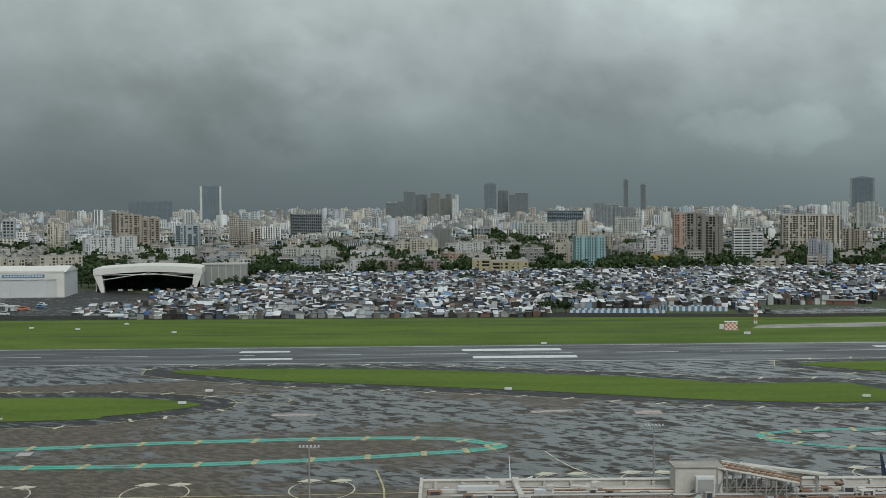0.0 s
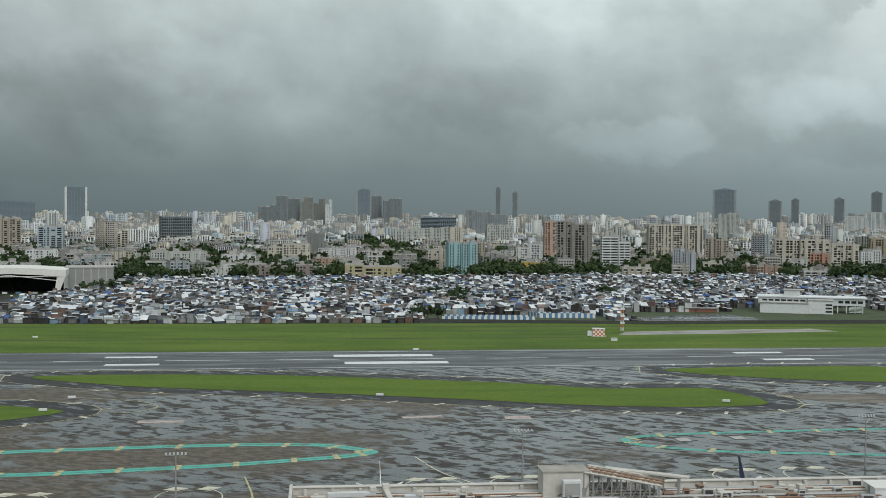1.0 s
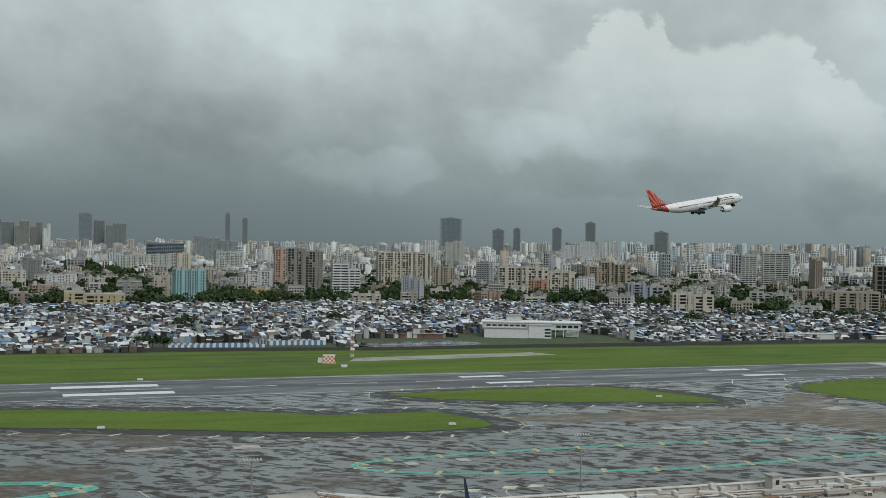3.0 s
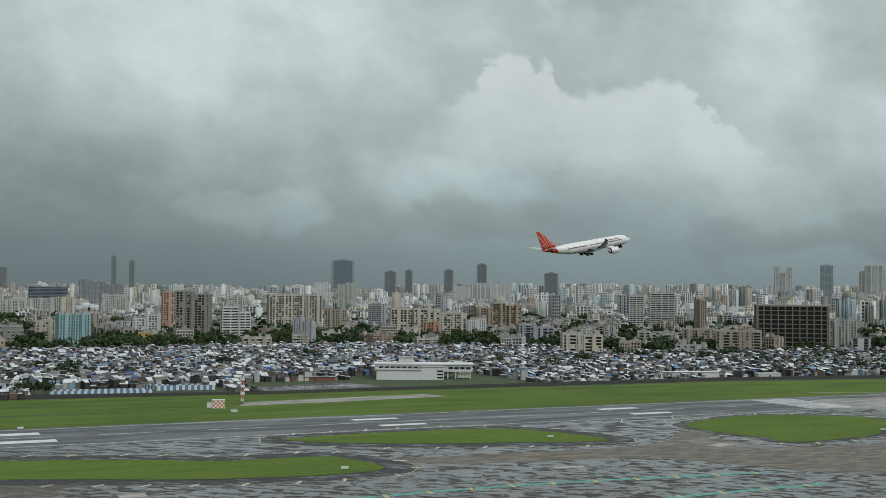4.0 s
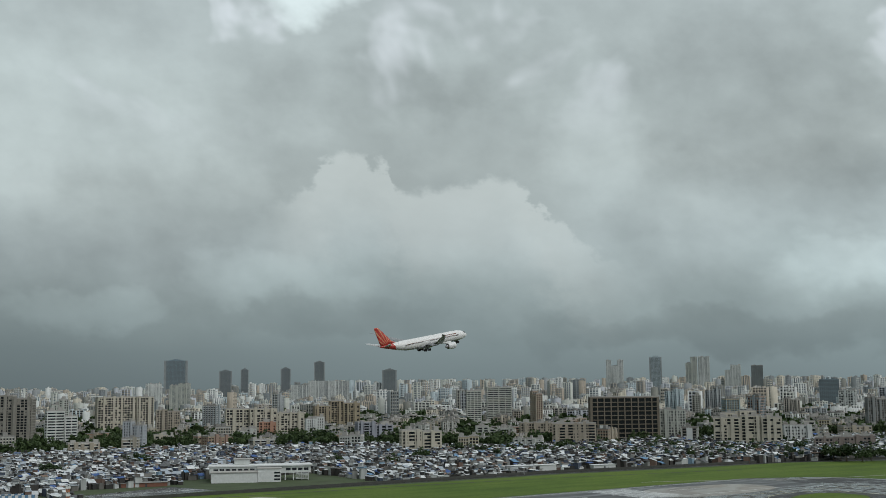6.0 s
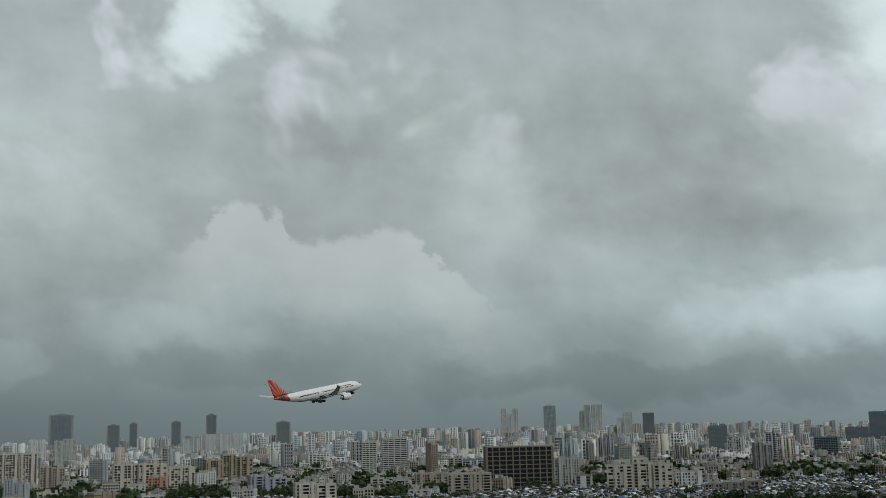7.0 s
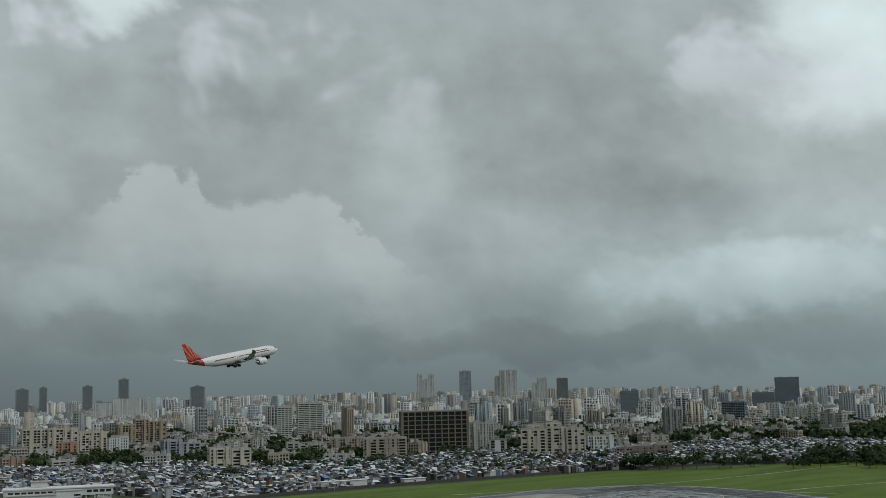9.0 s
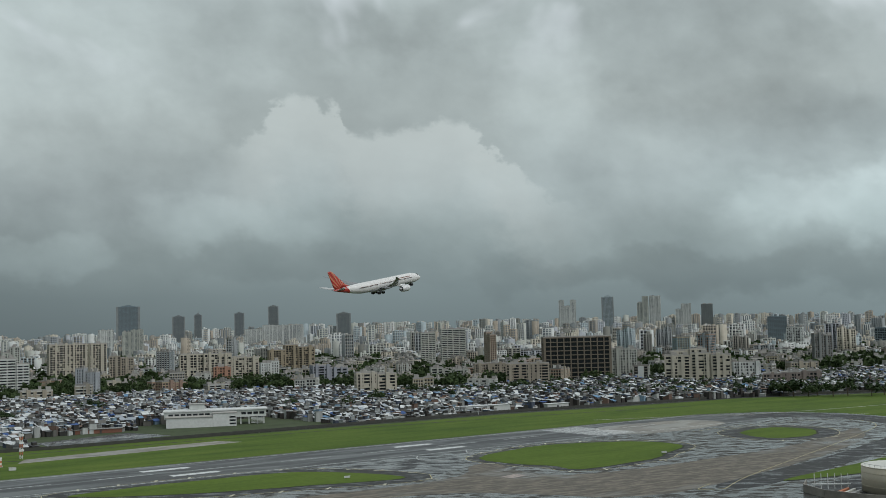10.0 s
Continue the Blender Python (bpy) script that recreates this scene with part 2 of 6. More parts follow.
M_APRON = wet_mat("wet_apron_concrete", (0.054, 0.057, 0.058), (0.042, 0.037, 0.030), (0.135, 0.112, 0.083), 0.20, -38, 0.505, 0.12, 0.497, 1.7, 0.0008)
M_DIRT = wet_mat("silted_brown_concrete", (0.11, 0.105, 0.095), (0.075, 0.066, 0.054), (0.20, 0.172, 0.135), 0.11, -12, 0.53, 0.20, 0.43, 2.6)
M_RUNWAY = ground_mat("wet_runway_asphalt", (0.03, 0.032, 0.036), (0.042, 0.045, 0.05), (0.06, 0.063, 0.068), 0.05, (0.25, 1.4, 1), 0, (0.30, 0.55))
M_TAXI = wet_mat("wet_taxiway_asphalt", (0.060, 0.063, 0.068), (0.028, 0.029, 0.031), (0.055, 0.053, 0.05), 0.21, -42, 0.50, 0.09, 0.60, 2.8, 0.0, 0.30)
M_SHOULDER = wet_mat("dark_shoulder_asphalt", (0.040, 0.042, 0.046), (0.022, 0.022, 0.023), (0.036, 0.035, 0.033), 0.21, -42, 0.43, 0.20, 0.56, 2.6, 0.0, 0.30)
M_PATCH = ground_mat("pale_worn_concrete", (0.16, 0.16, 0.15), (0.26, 0.25, 0.23), (0.36, 0.35, 0.32), 0.06, (0.5, 1, 1), 0, (0.3, 0.7))


def grass_mat(name, a, b, c):
    s = Shade(name, 0.9)
    s.b.inputs["Specular IOR Level"].default_value = 0.12
    n1, n2, n3 = s.noise(0.035, 6, 0.65, (0.35, 1.5, 1)), s.noise(0.35, 5, 0.65), s.noise(0.006, 3)
    col = s.ramp(n1, [(0.30, a), (0.5, b), (0.72, c)])
    col = s.mix(0.5, col, s.ramp(n2, [(0.3, 0.55), (0.65, 1.1)]), "MULTIPLY")
    col = s.mix(0.4, col, s.ramp(n3, [(0.35, (0.8, 0.85, 0.8)), (0.65, (1.15, 1.1, 1.0))]), "MULTIPLY")
    s.colour(col)
    s.bump(n2, 0.6, 0.15)
    return s.m


def worn_paint(name, c, wear=0.5, scale=0.5):
    """Airfield paint rubbed through to wet dark concrete in places."""
    s = Shade(name, 0.45)
    rub = s.noise(scale, 6, 0.7, (0.6, 1, 1))
    fine_n = s.noise(scale * 7, 4, 0.6)
    col = s.mix(fine_n, tuple(v * 0.72 for v in c), c)
    col = s.mix(s.ramp(rub, [(wear, 0.0), (wear + 0.16, 0.85)]), col, (0.085, 0.085, 0.08))
    s.colour(col)
    s.rough(s.ramp(fine_n, [(0.3, 0.25), (0.7, 0.6)]))
    return s.m


M_GRASS = grass_mat("airfield_grass", (0.052, 0.090, 0.018), (0.088, 0.140, 0.024), (0.120, 0.166, 0.034))
M_GRASS_B = grass_mat("mown_island_grass", (0.068, 0.112, 0.020), (0.096, 0.150, 0.024), (0.112, 0.165, 0.031))
M_WHITE_LINE = worn_paint("worn_white_marking", (0.70, 0.72, 0.72), 0.56, 0.3)
M_YELLOW_LINE = worn_paint("worn_yellow_marking", (0.50, 0.43, 0.20), 0.50, 0.5)
M_GREEN_LINE = worn_paint("teal_taxi_line", (0.055, 0.40, 0.31), 0.52, 0.22)
M_TICK = worn_paint("pale_tick_marking", (0.60, 0.57, 0.43), 0.52, 0.35)
M_SOIL = plain("wet_dark_soil", (0.022, 0.024, 0.016), 0.9)
M_PINK = worn_paint("pink_marking", (0.50, 0.39, 0.35), 0.46, 0.4)
PAINTS = [(0.0, (0.409, 0.405, 0.363)), (0.14, (0.507, 0.523, 0.506)), (0.30, (0.343, 0.320, 0.270)), (0.40, (0.245, 0.261, 0.261)),
          (0.50, (0.556, 0.573, 0.556)), (0.66, (0.393, 0.355, 0.287)), (0.76, (0.294, 0.337, 0.355)), (0.84, (0.458, 0.439, 0.372)),
          (0.93, (0.343, 0.245, 0.194)), (0.97, (0.262, 0.363, 0.397))]
M_WALL = wall_paint("weathered_wall_paint", PAINTS)
TRIMS = [(0.0, (0.500, 0.507, 0.480)), (0.10, (0.380, 0.356, 0.302)), (0.22, (0.569, 0.587, 0.569)), (0.36, (0.448, 0.418, 0.337)), (0.46, (0.259, 0.241, 0.213)),
         (0.55, (0.535, 0.534, 0.489)), (0.70, (0.397, 0.267, 0.196)), (0.78, (0.518, 0.534, 0.534)), (0.90, (0.431, 0.374, 0.249))]
M_TRIM = wall_paint("weathered_trim_paint", TRIMS)
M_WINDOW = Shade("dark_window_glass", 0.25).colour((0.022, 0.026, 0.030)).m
# far panes: haze and reflected grey sky put into the colour
M_WINDOW_HAZED = Shade("hazed_window_glass", 0.3).colour((0.125, 0.150, 0.166)).m
M_SLAB = plain("concrete_ledge", (0.40, 0.39, 0.37), 0.85)
M_ROOF = plain("damp_roof_concrete", (0.27, 0.265, 0.25), 0.7, 0, 0.35, 0.2)
M_TRUNK = plain("tree_bark", (0.10, 0.075, 0.05), 0.9)
leaf = Shade("monsoon_leaves", 0.75)
leaf.b.inputs["Specular IOR Level"].default_value = 0.2
leaf.colour(leaf.mix(0.5, leaf.ramp(leaf.island_random(), [(0.0, (0.016, 0.030, 0.013)), (0.5, (0.028, 0.050, 0.018)), (1.0, (0.045, 0.070, 0.025))]),
                     leaf.ramp(leaf.object_random(), [(0.0, (0.025, 0.045, 0.020)), (1.0, (0.050, 0.078, 0.026))])))
M_LEAF = leaf.m
ROOFS = [(0.0, (0.548, 0.583, 0.602)), (0.15, (0.106, 0.113, 0.119)), (0.27, (0.672, 0.702, 0.711)), (0.42, (0.061, 0.066, 0.069)), (0.53, (0.354, 0.401, 0.456)),
         (0.64, (0.045, 0.101, 0.273)), (0.68, (0.584, 0.620, 0.648)), (0.80, (0.141, 0.137, 0.127)), (0.89, (0.212, 0.146, 0.109)), (0.93, (0.265, 0.301, 0.329)), (0.975, (0.141, 0.273, 0.438))]
M_SHEET = wall_paint("sheet_roofing", ROOFS, True)
M_SHEET_ONE = wall_paint("sheet_roofing_single", ROOFS)
HUTS = [(0.0, (0.045, 0.041, 0.038)), (0.22, (0.148, 0.144, 0.133)), (0.38, (0.037, 0.037, 0.035)), (0.52, (0.413, 0.435, 0.435)), (0.66, (0.066, 0.084, 0.122)), (0.74, (0.265, 0.274, 0.267)), (0.84, (0.162, 0.106, 0.084)), (0.90, (0.503, 0.525, 0.525)), (0.965, (0.222, 0.335, 0.441))]
M_HUT = wall_paint("hut_wall", HUTS, True)
M_HUT_ONE = wall_paint("hut_wall_single", HUTS)

# ---- mesh tools ----


def box(bm, x0, y0, z0, x1, y1, z1, slot=0):
    v = [bm.verts.new(p) for p in ((x0, y0, z0), (x1, y0, z0), (x1, y1, z0), (x0, y1, z0), (x0, y0, z1), (x1, y0, z1), (x1, y1, z1), (x0, y1, z1))]
    for q in ((0, 3, 2, 1), (4, 5, 6, 7), (0, 1, 5, 4), (1, 2, 6, 5), (2, 3, 7, 6), (3, 0, 4, 7)):
        bm.faces.new([v[i] for i in q]).material_index = slot


def tube(bm, a, b, r0, r1=None, n=8):
    """A tapered round bar from a to b."""
    a, b = Vector(a), Vector(b)
    r1 = r0 if r1 is None else r1
    q = (b - a).to_track_quat("Z", "Y")
    rings = []
    for c, r in ((a, r0), (b, r1)):
        rings.append([bm.verts.new(c + q @ Vector((r * math.cos(k * math.tau / n), r * math.sin(k * math.tau / n), 0))) for k in range(n)])
    for k in range(n):
        bm.faces.new((rings[0][k], rings[0][(k + 1) % n], rings[1][(k + 1) % n], rings[1][k]))
    bm.faces.new(rings[0][::-1])
    bm.faces.new(rings[1])


def mesh_of(name, bm, *mats):
    me = bpy.data.meshes.new(name)
    bm.to_mesh(me)
    bm.free()
    for m in mats:
        me.materials.append(m)
    return me


def part(name, bm, material, parent, label=""):
    """Links a bmesh as one mesh object under a thing or a part."""
    mats = material if isinstance(material, (list, tuple)) else [material]
    ob = new(name, mesh_of(name, bm, *mats))
    ob.parent = parent
    if label:
        ob["label"] = label
    return ob


def shared(name, me, parent, m=None):
    """An object on mesh data that others use too."""
    ob = new(name, me)
    ob.parent = parent
    if m is not None:
        ob.matrix_basis = m
    return ob


def smooth_loop(pts, n=6):
    """A closed rounded outline through a few corner points."""
    out = []
    k = len(pts)
    for i in range(k):
        p0, p1, p2, p3 = (Vector(pts[(i + j - 1) % k]) for j in range(4))
        for s in range(n):
            t = s / n
            out.append(0.5 * (2 * p1 + (p2 - p0) * t + (2 * p0 - 5 * p1 + 4 * p2 - p3) * t * t + (3 * p1 - p0 - 3 * p2 + p3) * t * t * t))
    return out


def slab(name, pts, z0, z1, material, label, category, rounded=True, ragged=0.0):
    """A flat piece of ground with a real edge."""
    loop = smooth_loop(pts) if rounded else [Vector(p) for p in pts]
    bm = bmesh.new()
    rim = [p + Vector((noise.noise((p.x * 0.2, p.y * 0.2, z1)), noise.noise((p.y * 0.2, p.x * 0.2, 5)))) * ragged for p in loop]
    top = [bm.verts.new((p.x, p.y, z1)) for p in rim]
    low = [bm.verts.new((p.x, p.y, z0)) for p in rim]
    f = bm.faces.new(top)
    for i in range(len(top)):
        bm.faces.new((low[i], low[(i + 1) % len(top)], top[(i + 1) % len(top)], top[i]))
    bmesh.ops.recalc_face_normals(bm, faces=bm.faces)
    if f.normal.z < 0:
        bmesh.ops.reverse_faces(bm, faces=bm.faces)
    bmesh.ops.triangulate(bm, faces=[f])
    return tagged(new(name, mesh_of(name, bm, material)), label, category, kind="structure")


# ---- the airfield ----
RW_DEG = 1.15


def rwy(s, lat):
    """A place on the runway: metres along it and across it."""
    return (s * math.cos(radians(RW_DEG)) - lat * math.sin(radians(RW_DEG)), 542.5 + s * math.sin(radians(RW_DEG)) + lat * math.cos(radians(RW_DEG)))


bm = bmesh.new()
bmesh.ops.create_grid(bm, x_segments=24, y_segments=24, size=9000)
tagged(new("ground", mesh_of("ground", bm, M_GROUND)), "dark green and brown damp open ground", "ground", kind="structure")
slab("apron", [(-900, -250), (900, -250), (900, 560), (640, 590), (-900, 560)], 0.0, 0.03, M_APRON, "wet patchy grey concrete airport apron", "apron", False)
slab("runway", [rwy(-900, -34), rwy(640, -34), rwy(640, 34), rwy(-900, 34)], 0.03, 0.08, M_RUNWAY, "wet dark grey asphalt runway", "runway", False)
slab("taxiway", [(-900, 395), (-140, 452), (-60, 470), (100, 462), (300, 440), (420, 500), (380, 524), (-900, 488)], 0.03, 0.06, M_TAXI, "wet dark asphalt taxiway with puddles", "taxiway", False)
slab("grass_strip", [rwy(-1500, 34), rwy(640, 34), (690, 566), (712, 520), (702, 440), (682, 396), (740, 330), (900, 250), (1200, 200), (1185, 372), (1115, 468), (1010, 556), (915, 625), (790, 680), (655, 692), (550, 706), (450, 704), (150, 722), (-190, 722), (-1500, 735)],
     0.0, 0.09, M_GRASS, "green wet grass verge beside the runway", "grass", False)
ISLANDS = [
    [(-116, 487), (-94, 494), (-45, 493), (0, 486), (50, 471), (83, 461), (112, 446), (146, 445), (159, 438), (166, 408), (142, 400), (102, 405), (65, 418), (24, 433), (-19, 446), (-65, 459)],
    [(-400, 425), (-163, 421), (-121, 420), (-92, 410), (-87, 400), (-111, 383), (-145, 373), (-400, 350)],
    [(154, 497), (180, 505), (209, 507), (260, 504), (282, 480), (291, 445), (241, 456), (193, 470)],
    [(362, 484), (395, 500), (430, 506), (474, 484), (476, 450), (440, 428), (418, 416), (368, 411), (366, 430), (358, 455)],
    [(552, 474), (590, 482), (597, 456), (566, 432), (538, 440)],
    [(400, 321), (465, 333), (535, 347), (625, 365), (684, 390), (745, 392), (740, 330), (640, 318), (540, 326), (471, 312)]]
for pts in ISLANDS:
    # dark soil shifted to the near side, doubling as painted kerb shade
    slab("soil_edge", [(p[0] + 0.2, p[1] - 1.3) for p in pts], 0.03, 0.12, M_SOIL, "dark near edge of a grass island, wet soil with kerb shade painted in", "soil", True, 1.2)
    slab("grass_island", pts, 0.03, 0.16, M_GRASS_B, "bright green mown grass island between taxiways", "grass", True, 1.2)

# ---- the city ----


def facade_paint(name, c, vary=0.12):
    s = Shade(name, 0.85)
    streak = s.noise(0.45, 5, 0.6, (1, 1, 0.1))
    blot = s.noise(0.07, 4)
    col = s.mix(streak, tuple(v * (1 - 2.2 * vary) for v in c), tuple(min(0.85, v * (1 + vary)) for v in c))
    col = s.mix(0.45, col, s.ramp(blot, [(0.32, (0.66, 0.65, 0.63)), (0.62, (1, 1, 1))]), "MULTIPLY")
    s.colour(col)
    return s.m


CREAM, WHITE, TAN = facade_paint("cream_paint", (0.527, 0.497, 0.416)), facade_paint("white_paint", (0.614, 0.642, 0.633)), facade_paint("tan_paint", (0.403, 0.362, 0.298), 0.2)
PALE, PINK, BROWN = facade_paint("pale_stone_paint", (0.473, 0.497, 0.461)), facade_paint("pink_beige_paint", (0.457, 0.325, 0.253)), facade_paint("brown_grey_paint", (0.298, 0.285, 0.253), 0.16)
TEAL, STRIPE, SALMON = facade_paint("turquoise_paint", (0.27, 0.43, 0.45), 0.08), facade_paint("banded_white_paint", (0.574, 0.600, 0.584)), facade_paint("salmon_paint", (0.450, 0.256, 0.184))
LAVENDER, BLUEWHITE = facade_paint("lavender_paint", (0.341, 0.360, 0.416)), facade_paint("blue_white_paint", (0.427, 0.456, 0.496))
YELLOW, YELLOWISH, DULLPINK = facade_paint("yellow_paint", (0.466, 0.352, 0.080)), facade_paint("cream_yellow_paint", (0.411, 0.368, 0.224)), facade_paint("dull_pink_paint", (0.310, 0.264, 0.240), 0.18)
# HAZEGREY: the skyline towers' grey has distance haze mixed into its colour
HAZEGREY, TANGREY = facade_paint("hazed_grey_tower_paint", (0.210, 0.236, 0.240)), facade_paint("grey_beige_tower_paint", (0.233, 0.240, 0.216))
DARK, DARKSTRIPE, PALEBLUE = facade_paint("dark_grey_cladding", (0.210, 0.236, 0.248)), facade_paint("grey_pier_paint", (0.279, 0.304, 0.312)), facade_paint("pale_blue_paint", (0.404, 0.480, 0.512))
TANGRID, SKELETON = facade_paint("tan_grid_paint", (0.365, 0.312, 0.224)), facade_paint("raw_brown_concrete", (0.210, 0.184, 0.144), 0.2)
GLASS = facade_paint("grey_curtain_wall", (0.20, 0.26, 0.295), 0.1)
M_TANK = plain("black_water_tank", (0.05, 0.05, 0.055), 0.5)
M_SHUTTER = plain("faded_shutter", (0.33, 0.34, 0.34), 0.7)
FLOOR_H = 3.2
named_places = []


def facade(bm_wall, bm_rows, w, d, h, style, rnd, floors, bands=None, ox=0.0, oy=0.0, trim=0):
    """Recessed glass between proud floor bands and piers, on four sides; ox and oy move the whole volume."""
    fh = h / floors
    deep = {"bay": 0.8, "balcony": 1.6, "grid": 1.1, "pier": 0.8, "flat": 0.35, "tower": 0.4, "frame": 2.6, "ribbon": 0.5}[style]
    band = {"bay": 0.40, "balcony": 0.36, "grid": 0.28, "pier": 0.38, "flat": 0.30, "tower": 0.35, "frame": 0.18, "ribbon": 0.52}[style]
    cell = {"bay": 3.6, "balcony": 8.0, "grid": 4.4, "pier": 3.4, "flat": 4.5, "tower": 5.0, "frame": 8.0, "ribbon": 12.0}[style]
    wide = {"bay": 1.2, "balcony": 0.9, "grid": 0.8, "pier": 1.6, "flat": 0.7, "tower": 0.9, "frame": 1.1, "ribbon": 0.9}[style]
    x, y = w / 2, d / 2

    def bx(bm, x0, y0, z0, x1, y1, z1, slot=0):
        box(bm, x0 + ox, y0 + oy, z0, x1 + ox, y1 + oy, z1, slot)

    bx(bm_wall, -x + deep, -y + deep, 0, x - deep, y - deep, h)
    bx(bm_wall, -x, -y, 0, x, y, fh * 0.3)
    for k in range(1, floors + 1):
        top = k * fh + fh * band * 0.5 if k < floors else h + 0.9
        inset = 0.0 if style in ("balcony", "grid", "flat", "frame", "ribbon") else deep * 0.35
        bx(bands[k - 1] if bands else bm_wall, -x + inset, -y + inset, k * fh - fh * band * 0.5, x - inset, y - inset, top, trim)
    n = max(2, round(w / cell))
    for i in range(n + 1):
        px = -x + i * (w - wide) / n
        bx(bm_wall, px, -y - 0.02, 0, px + wide, -y + deep + 0.1, h + 0.3)
        bx(bm_wall, px, y - deep - 0.1, 0, px + wide, y + 0.02, h + 0.3)
    m = max(1, round(d / cell))
    for i in range(m + 1):
        py = -y + i * (d - wide) / m
        bx(bm_wall, -x - 0.02, py, 0, -x + deep + 0.1, py + wide, h + 0.3)
        bx(bm_wall, x - deep - 0.1, py, 0, x + 0.02, py + wide, h + 0.3)
    # closed bays, projecting bays and stair shafts break the rhythm
    if style in ("bay", "balcony", "pier", "grid") and w > 11:
        for i in range(max(1, round(w / 13))):
            px = -x + (i + rnd.uniform(0.25, 0.75)) * w / max(1, round(w / 13))
            bw = rnd.uniform(2.2, 4.2)
            bx(bm_wall, px - bw / 2, -y - rnd.uniform(0.6, 2.2), 0, px + bw / 2, -y + deep + 0.3, h + rnd.uniform(0.5, 3.4))
    if style in ("bay", "balcony", "grid"):
        for k in range(floors):
            for i in range(n):
                if rnd.random() < 0.24:
                    px = -x + i * (w - wide) / n + wide
                    bx(bm_wall, px, -y + 0.05, k * fh + fh * 0.2, px + rnd.uniform(0.4, 1.0) * (cell - wide), -y + deep + 0.1, (k + 1) * fh - 0.1)
    g = deep - 0.06
    for k in range(floors):
        b = bm_rows[min(k, len(bm_rows) - 1)]
        bx(b, -x + g, -y + g, k * fh + fh * band * 0.5, x - g, y - g, (k + 1) * fh - fh * band * 0.5)


def volumes(w, d, h, style, rnd):
    """Splits a wide block into stepped volumes: (width, depth, height, ox, oy)."""
    if style in ("tower", "flat", "frame") or w < 22:
        return [(w, d, h, 0, 0)]
    n = 2 if w < 45 else 3
    cuts = [rnd.uniform(0.8, 1.2) for _ in range(n)]
    out, at = [], -w / 2
    tall_one = rnd.randrange(n)
    for i, c in enumerate(cuts):
        vw = w * c / sum(cuts)
        vh = h if i == tall_one else h * rnd.choice([1.0, 0.94, 0.86])
        out.append((vw - 0.1, d * rnd.uniform(0.85, 1.05), vh, at + vw / 2, rnd.uniform(-2.5, 1.5)))
        at += vw
    return out


def roofscape(w, d, h, rnd, rich=True, ox=0.0, oy=0.0, bm=None):
    bm = bm or bmesh.new()
    x, y = w / 2, d / 2
    for a in ((-x, -y, x, -y + 0.3), (-x, y - 0.3, x, y), (-x, -y + 0.3, -x + 0.3, y - 0.3), (x - 0.3, -y + 0.3, x, y - 0.3)):
        box(bm, a[0] + ox, a[1] + oy, h + 0.9, a[2] + ox, a[3] + oy, h + 1.9)
    box(bm, -x + 0.3 + ox, -y + 0.3 + oy, h + 0.9, x - 0.3 + ox, y - 0.3 + oy, h + 1.0)
    for i in range(1 if not rich else rnd.randint(1, 3)):
        px, py = rnd.uniform(-0.7, 0.4) * x + ox, rnd.uniform(-0.5, 0.3) * y + oy
        s = min(rnd.uniform(2.5, 5.5), x * 0.8)
        zt = h + rnd.uniform(3.0, 5.5)
        box(bm, px, py, h + 1.0, px + s, py + min(s * 0.8, y * 0.6), zt)
        box(bm, px - 0.25, py - 0.25, zt, px + s + 0.25, py + min(s * 0.8, y * 0.6) + 0.25, zt + 0.25)
    return bm


def water_tanks(w, d, h, rnd):
    bm = bmesh.new()
    for i in range(rnd.randint(1, 4)):
        px, py = rnd.uniform(-0.8, 0.8) * w / 2, rnd.uniform(-0.6, 0.6) * d / 2
        tube(bm, (px, py, h + 1.0), (px, py, h + rnd.uniform(2.4, 3.4)), 0.9, 0.85, 8)
    return bm


